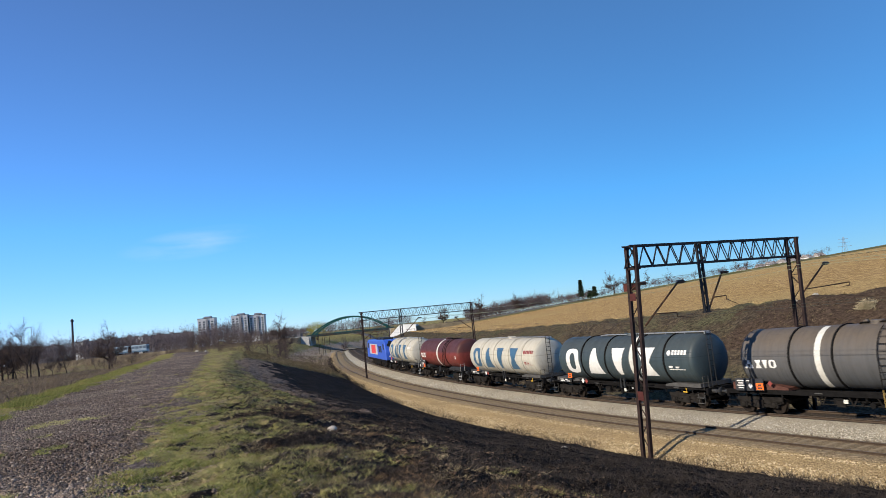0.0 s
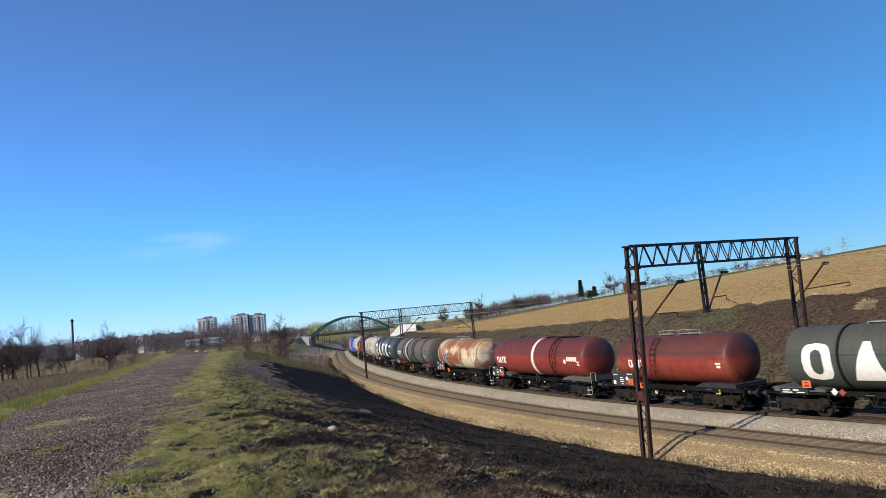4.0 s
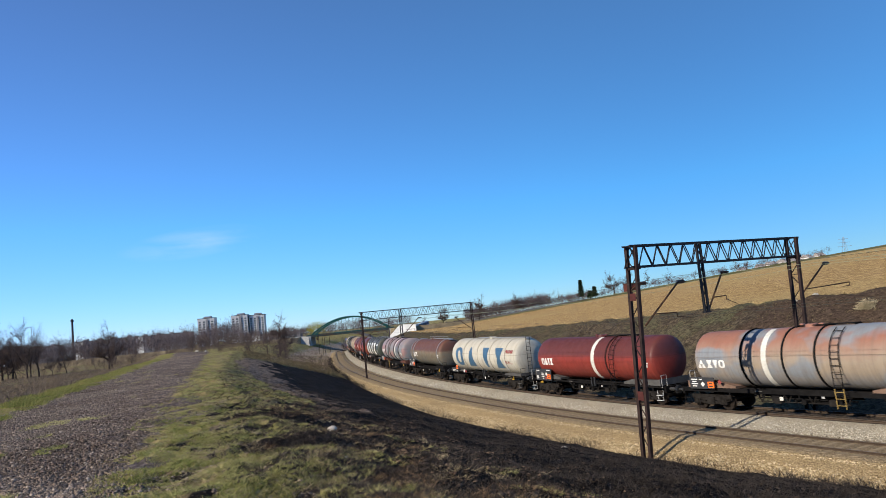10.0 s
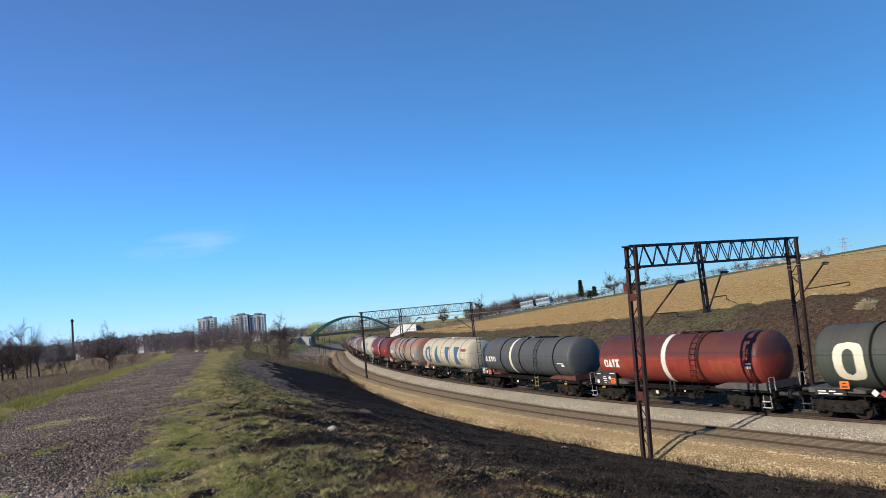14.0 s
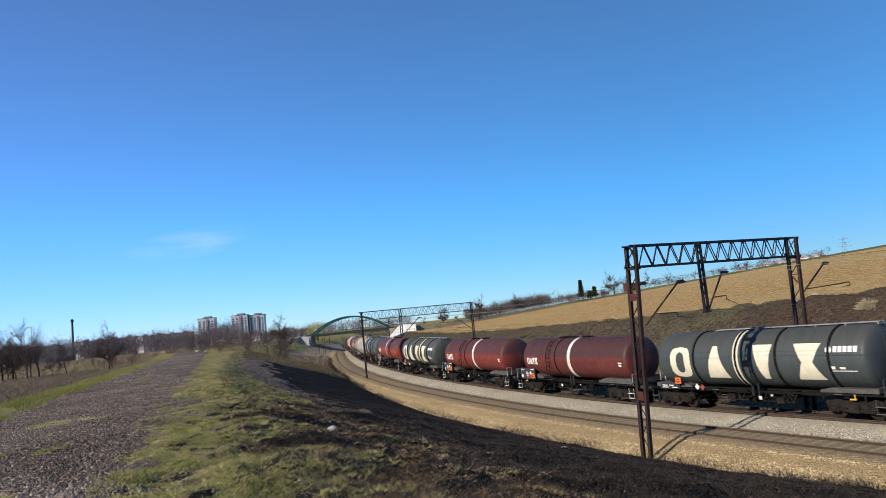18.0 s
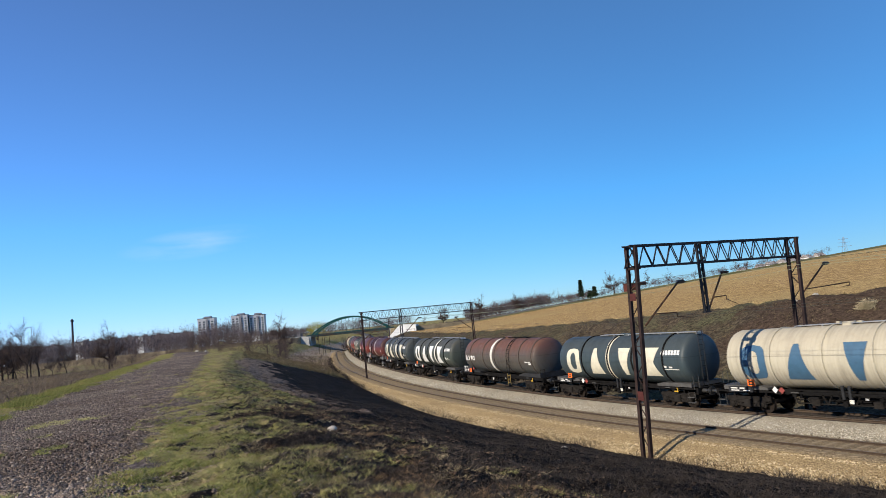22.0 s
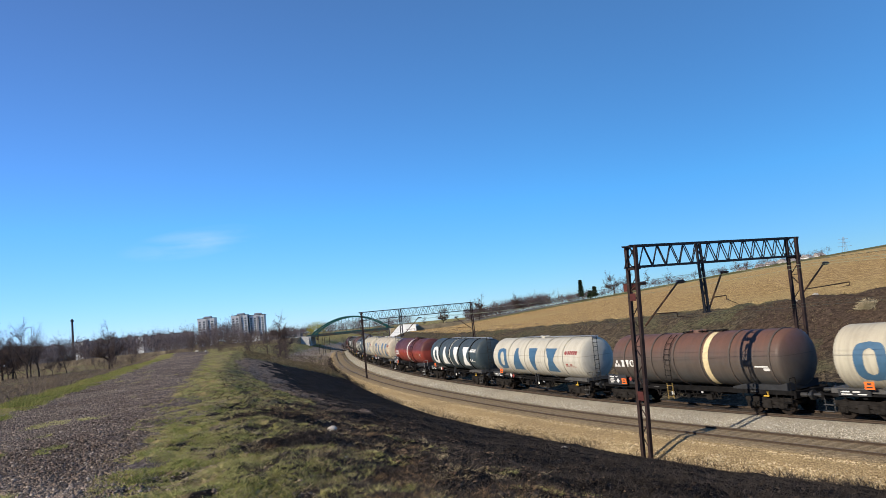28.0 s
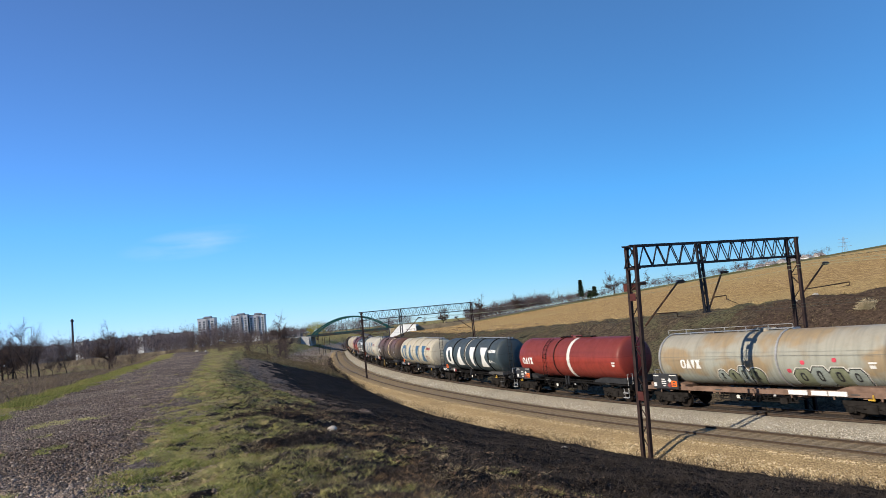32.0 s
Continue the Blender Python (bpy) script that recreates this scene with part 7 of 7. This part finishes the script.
def tower_block(x, y, w, d, top, turn, storeys=11, cols=4):
    b = new("tower_block")
    zg = ground_at(x, y) - 1.0
    h = top - zg
    tagged(b, "pale concrete-panel tower block with rows of windows", "apartment building", "tower blocks of the town")
    b.matrix_world = pose(x, y, zg, 0, 0, turn)
    bm = bmesh.new()
    bm_box(bm, 0, 0, h / 2, w, d, h)
    part("wall", bm, TOWER_WALL, b)
    bm = bmesh.new()
    bm_box(bm, 0, 0, h + 0.2, w + 0.4, d + 0.4, 0.5)
    part("roof", bm, ROOF_DARK, b)
    bm = bmesh.new()
    bm_box(bm, w * 0.05, 0, h + 1.2, w * 0.45, d * 0.5, 1.8)
    part("lift_house", bm, TOWER_SIDE, b)
    pane = plate_mesh(("tw", w), w / cols * 0.5, 1.5, DARK_GLASS, 0.15)
    for r in range(storeys):
        for c in range(cols):
            part("window", pane, None, b, "", (-w / 2 + w * (c + 0.5) / cols, -d / 2 - 0.03, 3 + (h - 4) * r / storeys))
    bm = bmesh.new()
    bm_box(bm, w * 0.06, -d / 2 - 0.5, h * 0.5, w * 0.13, 1.0, h * 0.94)
    part("balcony_bay", bm, TOWER_SIDE, b)


tower_block(-249, 700, 16.5, 14, 30.0, 8)
tower_block(-214.8, 700, 16.0, 14, 29.8, 8)
tower_block(-198.5, 705, 15.0, 14, 28.6, 8)


def long_block(x0, x1, y, top, label):
    b = new("apartment_block")
    tagged(b, label, "apartment building", "long blocks of the town")
    xm, w = (x0 + x1) / 2, abs(x1 - x0)
    zg = ground_at(xm, y) - 1
    h = top - zg
    b.matrix_world = pose(xm, y, zg, 0, 0, 0)
    bm = bmesh.new()
    bm_box(bm, 0, 0, h / 2, w, 11, h)
    part("wall", bm, BLOCK_WALL, b)
    bm = bmesh.new()
    bm_box(bm, 0, 0, h + 0.2, w + 0.5, 11.5, 0.5)
    part("roof", bm, ROOF_DARK, b)
    bm = bmesh.new()
    bm_box(bm, -w / 2 + 3.5, -5.6, h / 2, 7, 0.3, h * 0.98)
    for k in range(4):
        cap = bmesh.new()
        bm_box(cap, -w / 2 + w * (k + 0.5) / 4, 0, h + 1.2, 3.5, 4.0, 2.0)
        part("stair_head", cap, TOWER_SIDE, b)
    part("gable", bm, plain("white_gable_render", (0.72, 0.71, 0.69), 0.9, 0, 0.08, 0.3), b, "sunlit white end wall")
    n = int(w / 7)
    pane = plate_mesh("lb", 2.6, 1.5, DARK_GLASS, 0.15)
    for r in range(4):
        for c in range(n):
            part("window", pane, None, b, "", (-w / 2 + 10 + (w - 12) * (c + 0.5) / n, -5.55, 2.5 + (h - 3) * r / 4))


long_block(-377, -318, 690, 18.6, "long grey apartment block with a white end wall")
long_block(-316, -262, 690, 17.8, "long grey apartment block with a white gable")
long_block(-455, -395, 690, 17.5, "long grey apartment block among the trees")
long_block(-185, -140, 640, 8.0, "long low grey building behind the trees")


def chimney(x, y, top):
    c = new("factory_chimney")
    zg = ground_at(x, y)
    tagged(c, "slim dark factory chimney above the trees", "chimney")
    c.matrix_world = pose(x, y, zg)
    bm = bmesh.new()
    bm_tube(bm, (0, 0, 0), (0, 0, top - zg), 1.3, 14, 0.9)
    part("shaft", bm, plain("dark_chimney_brick", (0.06, 0.05, 0.05), 0.9), c)
    bm = bmesh.new()
    bm_tube(bm, (0, 0, top - zg - 3.0), (0, 0, top - zg - 1.2), 1.5, 14)
    part("platform", bm, DARKGREY_FRAME, c)


chimney(-389.5, 702, 43.5)


def house(x, y, w, h, wall, turn=0):
    b = new("house")
    zg = ground_at(x, y)
    tagged(b, "small pale house on the far hillside", "house", "houses on the far hill")
    b.matrix_world = pose(x, y, zg, 0, 0, turn)
    return b, zg


WALL_WHITE = plain("white_house_render", (0.75, 0.73, 0.70), 0.9, 0.0, 0.1, 0.5)
ROOF_RED = plain("pale_grey_roof", (0.34, 0.31, 0.29), 0.9, 0.0, 0.2, 0.5)
for k, (x, top, w) in enumerate(((194, 20.1, 4), (200.5, 21.0, 5), (208, 21.8, 4), (215, 22.0, 6), (223, 23.1, 5), (231, 23.5, 4), (183, 19.0, 4))):
    b, zg = house(x, 420, w, 4, WALL_WHITE, (k * 17) % 40)
    wall_h = max(3.0, top - 1.8 - zg)
    bm = bmesh.new()
    bm_box(bm, 0, 0, wall_h / 2, w, 7, wall_h)
    part("wall", bm, WALL_WHITE, b)
    bm = bmesh.new()
    vs = [bm.verts.new(c) for c in ((-w / 2 - 0.3, -3.9, wall_h), (w / 2 + 0.3, -3.9, wall_h), (w / 2 + 0.3, 3.9, wall_h), (-w / 2 - 0.3, 3.9, wall_h), (-w / 2 - 0.3, 0, wall_h + 2), (w / 2 + 0.3, 0, wall_h + 2))]
    for f in ((0, 1, 5, 4), (2, 3, 4, 5), (1, 2, 5), (3, 0, 4), (3, 2, 1, 0)):
        bm.faces.new([vs[i] for i in f])
    part("roof", bm, ROOF_RED, b)
    for c in (-0.25, 0.25):
        part("window", plate_mesh("hw", 1.2, 1.2, DARK_GLASS, 0.1), None, b, "", (c * w, -3.52, wall_h - 1.6))


HUT_RED = plain("dark_red_hut_boards", (0.10, 0.035, 0.028), 0.9, 0.0, 0.3, 1.5)
hut = new("hut")
tagged(hut, "small dark red hut beside the ridge road", "hut")
hut.matrix_world = pose(62.5, 233, ground_at(62.5, 233), 0, 0, 12)
bm = bmesh.new()
bm_box(bm, 0, 0, 1.3, 3.6, 2.8, 2.6, 0.03)
part("wall", bm, HUT_RED, hut)
bm = bmesh.new()
bm_box(bm, 0, 0, 2.7, 4.0, 3.2, 0.2, 0.04)
part("roof", bm, ROOF_DARK, hut)


def pylon(x, y, top, w):
    p = new("power_pylon")
    zg = ground_at(x, y)
    tagged(p, "thin grey lattice power pylon on the skyline", "power pylon", "power pylons")
    p.matrix_world = pose(x, y, zg)
    h = top - zg
    steel = plain("galvanised_pylon_steel", (0.30, 0.33, 0.36), 0.6, 0.3)
    bm = bmesh.new()
    for sx in (-1, 1):
        for sy in (-1, 1):
            bm_tube(bm, (sx * w, sy * w, 0), (sx * w * 0.12, sy * w * 0.12, h), 0.06, 4)
    n = 10
    for i in range(n):
        a, b2 = i / n, (i + 1) / n
        wa, wb = w * (1 - 0.88 * a), w * (1 - 0.88 * b2)
        bm_tube(bm, (-wa, -wa, h * a), (wb, -wb, h * b2), 0.035, 4)
        bm_tube(bm, (wa, -wa, h * a), (-wb, -wb, h * b2), 0.035, 4)
    part("tower", bm, steel, p)
    for z, l in ((0.70, 3.6), (0.82, 3.0), (0.93, 2.4)):
        bm = bmesh.new()
        bm_bar(bm, (-l, 0, h * z), (l, 0, h * z), 0.13, 0.13)
        part("cross_arm", bm, steel, p)


pylon(194.5, 330, 26.5, 1.6)
pylon(292, 600, 36.5, 2.6)

# ridge road: asphalt band with a pale guard rail
ROAD_S = [(-60, 345), (-14, 300), (22, 260), (42, 245), (58, 230), (82, 215), (101, 200), (117, 180), (160, 125)]
ROAD_X = np.array([p[0] for p in ROAD_S], float)
ROAD_Y = np.array([p[1] for p in ROAD_S], float)


def road_y(x):
    return np.interp(x, ROAD_X, ROAD_Y) + 6.5 + np.clip(np.asarray(x) - 46, 0, 80) * 2.6


_xs = np.linspace(-50, 130, 150)
_ys = np.convolve(np.pad(road_y(_xs), 7, mode="edge"), np.ones(15) / 15, mode="valid")
_zs = ground_z(_xs, _ys) + 0.35


def road_point(x, dy=0.0):
    return np.array([x, np.interp(x, _xs, _ys) + dy, np.interp(x, _xs, _zs)])


verts, quads = [], []
for i, x in enumerate(_xs):
    for dy, dz in ((-5.0, -0.9), (-3.2, 0.0), (3.2, 0.0), (5.0, -0.9)):
        verts.append((x, _ys[i] + dy, _zs[i] + dz))
    if i:
        for j in range(3):
            a = i * 4 + j
            quads.append((a - 4, a, a + 1, a - 3))
tagged(new("ridge_road", big_mesh("ridge_road", verts, quads, plain("grey_asphalt", (0.10, 0.10, 0.10), 0.9, 0.0, 0.2, 0.5))), "asphalt road along the hill's ridge", "road", kind="structure")
rail = new("guard_rail")
tagged(rail, "pale steel guard rail along the ridge road", "guard rail")
bm = bmesh.new()
for i in range(0, len(_xs) - 1):
    if 5 < _xs[i] < 95:
        bm_bar(bm, (_xs[i], _ys[i] - 3.4, _zs[i] + 0.62), (_xs[i + 1], _ys[i + 1] - 3.4, _zs[i + 1] + 0.62), 0.06, 0.12)
part("beam", bm, plain("galvanised_guard_rail", (0.26, 0.27, 0.26), 0.55, 0.2), rail)
for x in np.arange(6, 95, 4.0):
    bm_ = shared("guard_post", lambda: finish("post", (lambda b: (bm_box(b, 0, 0, 0.2, 0.1, 0.1, 0.9), b)[1])(bmesh.new()), RAIL_GALV))
    q = road_point(x, -3.3)
    part("post", bm_, None, rail, "", tuple(q))


def articulated_bus():
    bus = new("articulated_bus")
    tagged(bus, "white and pale blue articulated city bus on the ridge road", "bus")
    white = plain("white_bus_paint", (0.24, 0.31, 0.36), 0.4, 0.0, 0.08, 1)
    blue = plain("pale_blue_bus_paint", (0.06, 0.12, 0.19), 0.4, 0.0, 0.1, 1)
    glass = plain("dark_bus_glass", (0.10, 0.13, 0.17), 0.15)
    for x0, L in ((0.7, 5.9), (-6.2, 5.6)):
        bm = bmesh.new()
        bm_box(bm, x0 + L / 2, 0, 1.85, L, 2.5, 2.7, 0.18)
        body = part("body", bm, white, bus)
        bm = bmesh.new()
        bm_box(bm, x0 + L / 2, 0, 0.8, L - 0.1, 2.54, 0.55, 0.05)
        part("skirt", bm, blue, body)
        n = int(L / 1.4)
        for k in range(n):
            for sy in (-1, 1):
                part("window", plate_mesh("busw", L / n * 0.84, 0.95, glass), None, body, "", (x0 + L * (k + 0.5) / n, sy * 1.255, 2.3))
        for wx in ((x0 + 1.4, x0 + L - 1.2) if x0 > 0 else (x0 + 2.0,)):
            for sy in (-1, 1):
                bm = bmesh.new()
                bm_tube(bm, (wx, sy * 1.0, 0.5), (wx, sy * 1.24, 0.5), 0.5, 18)
                part("wheel", bm, FRAME_BLACK, bus)
    bm = bmesh.new()
    for k in range(6):
        bm_box(bm, -0.5 + 0.22 * k, 0, 1.8, 0.15, 2.3 if k % 2 else 2.1, 2.4)
    part("bellows", bm, FRAME_BLACK, bus)
    part("windscreen", plate_mesh("busf", 2.2, 1.3, glass), None, bus, "", pose(6.62, 0, 2.1, 0, 0, 90))
    return bus


BUS = articulated_bus()

# ---------------------------------------------------------------- sleepers, laid last
def sleepers():
    bm = bmesh.new()
    bm_box(bm, 0, 0, 0, 0.26, 2.5, 0.14)
    one = finish("sleeper", bm, SLEEPER_MAT)
    bed = bpy.data.objects["trackbed_second"]
    n = 0
    for s in np.arange(-17.0, 160.0, 0.62):
        ob = new("sleeper", one)
        ob.parent = bed
        ob.matrix_local = line_pose(s, float(spacing(s)), -0.172, 0.5)
        n += 1
    bm = bmesh.new()
    for s in np.arange(-16.0, 110.0, 0.62):
        bmesh.ops.create_cube(bm, size=1.0, matrix=line_pose(s, 0.0, -0.195, 0.5) @ Matrix.Diagonal((0.26, 2.5, 0.14, 1)))
    tagged(new("sleeper_row", finish("sleeper_row", bm, SLEEPER_MAT)), "stained concrete sleepers under the train's track", "sleepers", kind="stuff")


sleepers()

# ---------------------------------------------------------------- what moves
def train_way(t):
    return 13.682 * t + 0.01388 * t * t


def motions():
    times = [t * 1.0 for t in range(0, 33)]
    for thing, s, half in MOVERS:
        walk(thing, [(t, line_pose(s + train_way(t), 0.0, 0.0, half)) for t in times])

    # the bus comes over the road bridge and climbs the ridge road
    bus_t = (0, 2, 3.5, 5.5, 7, 9, 10.5, 11.5, 12.5, 13.5, 14.5, 17, 19, 22, 32)
    bus_x = (-123, -112, -102, -75, -53, -27, -7.5, 3.5, 16.0, 28.0, 38.0, 56, 68, 86, 126)

    def bus_point(x):
        x = max(-160.0, min(128.0, x))
        t = float(smooth01((x + 30) / 22))
        far = road_point(max(-49.0, x), -1.4)
        near = np.array([x, 261.5, 4.95 - 0.3 * float(smooth01((-53 - x) / 6))])
        return near * (1 - t) + np.array([x, far[1], far[2]]) * t
    rows = []
    for t in range(0, 33):
        x = float(np.interp(t, bus_t, bus_x))
        m = Vector(bus_point(x + 4) - bus_point(x - 4)).to_track_quat("X", "Z").to_matrix().to_4x4()
        m.translation = Vector(bus_point(x))
        rows.append((float(t), m))
    walk(BUS, rows)


motions()
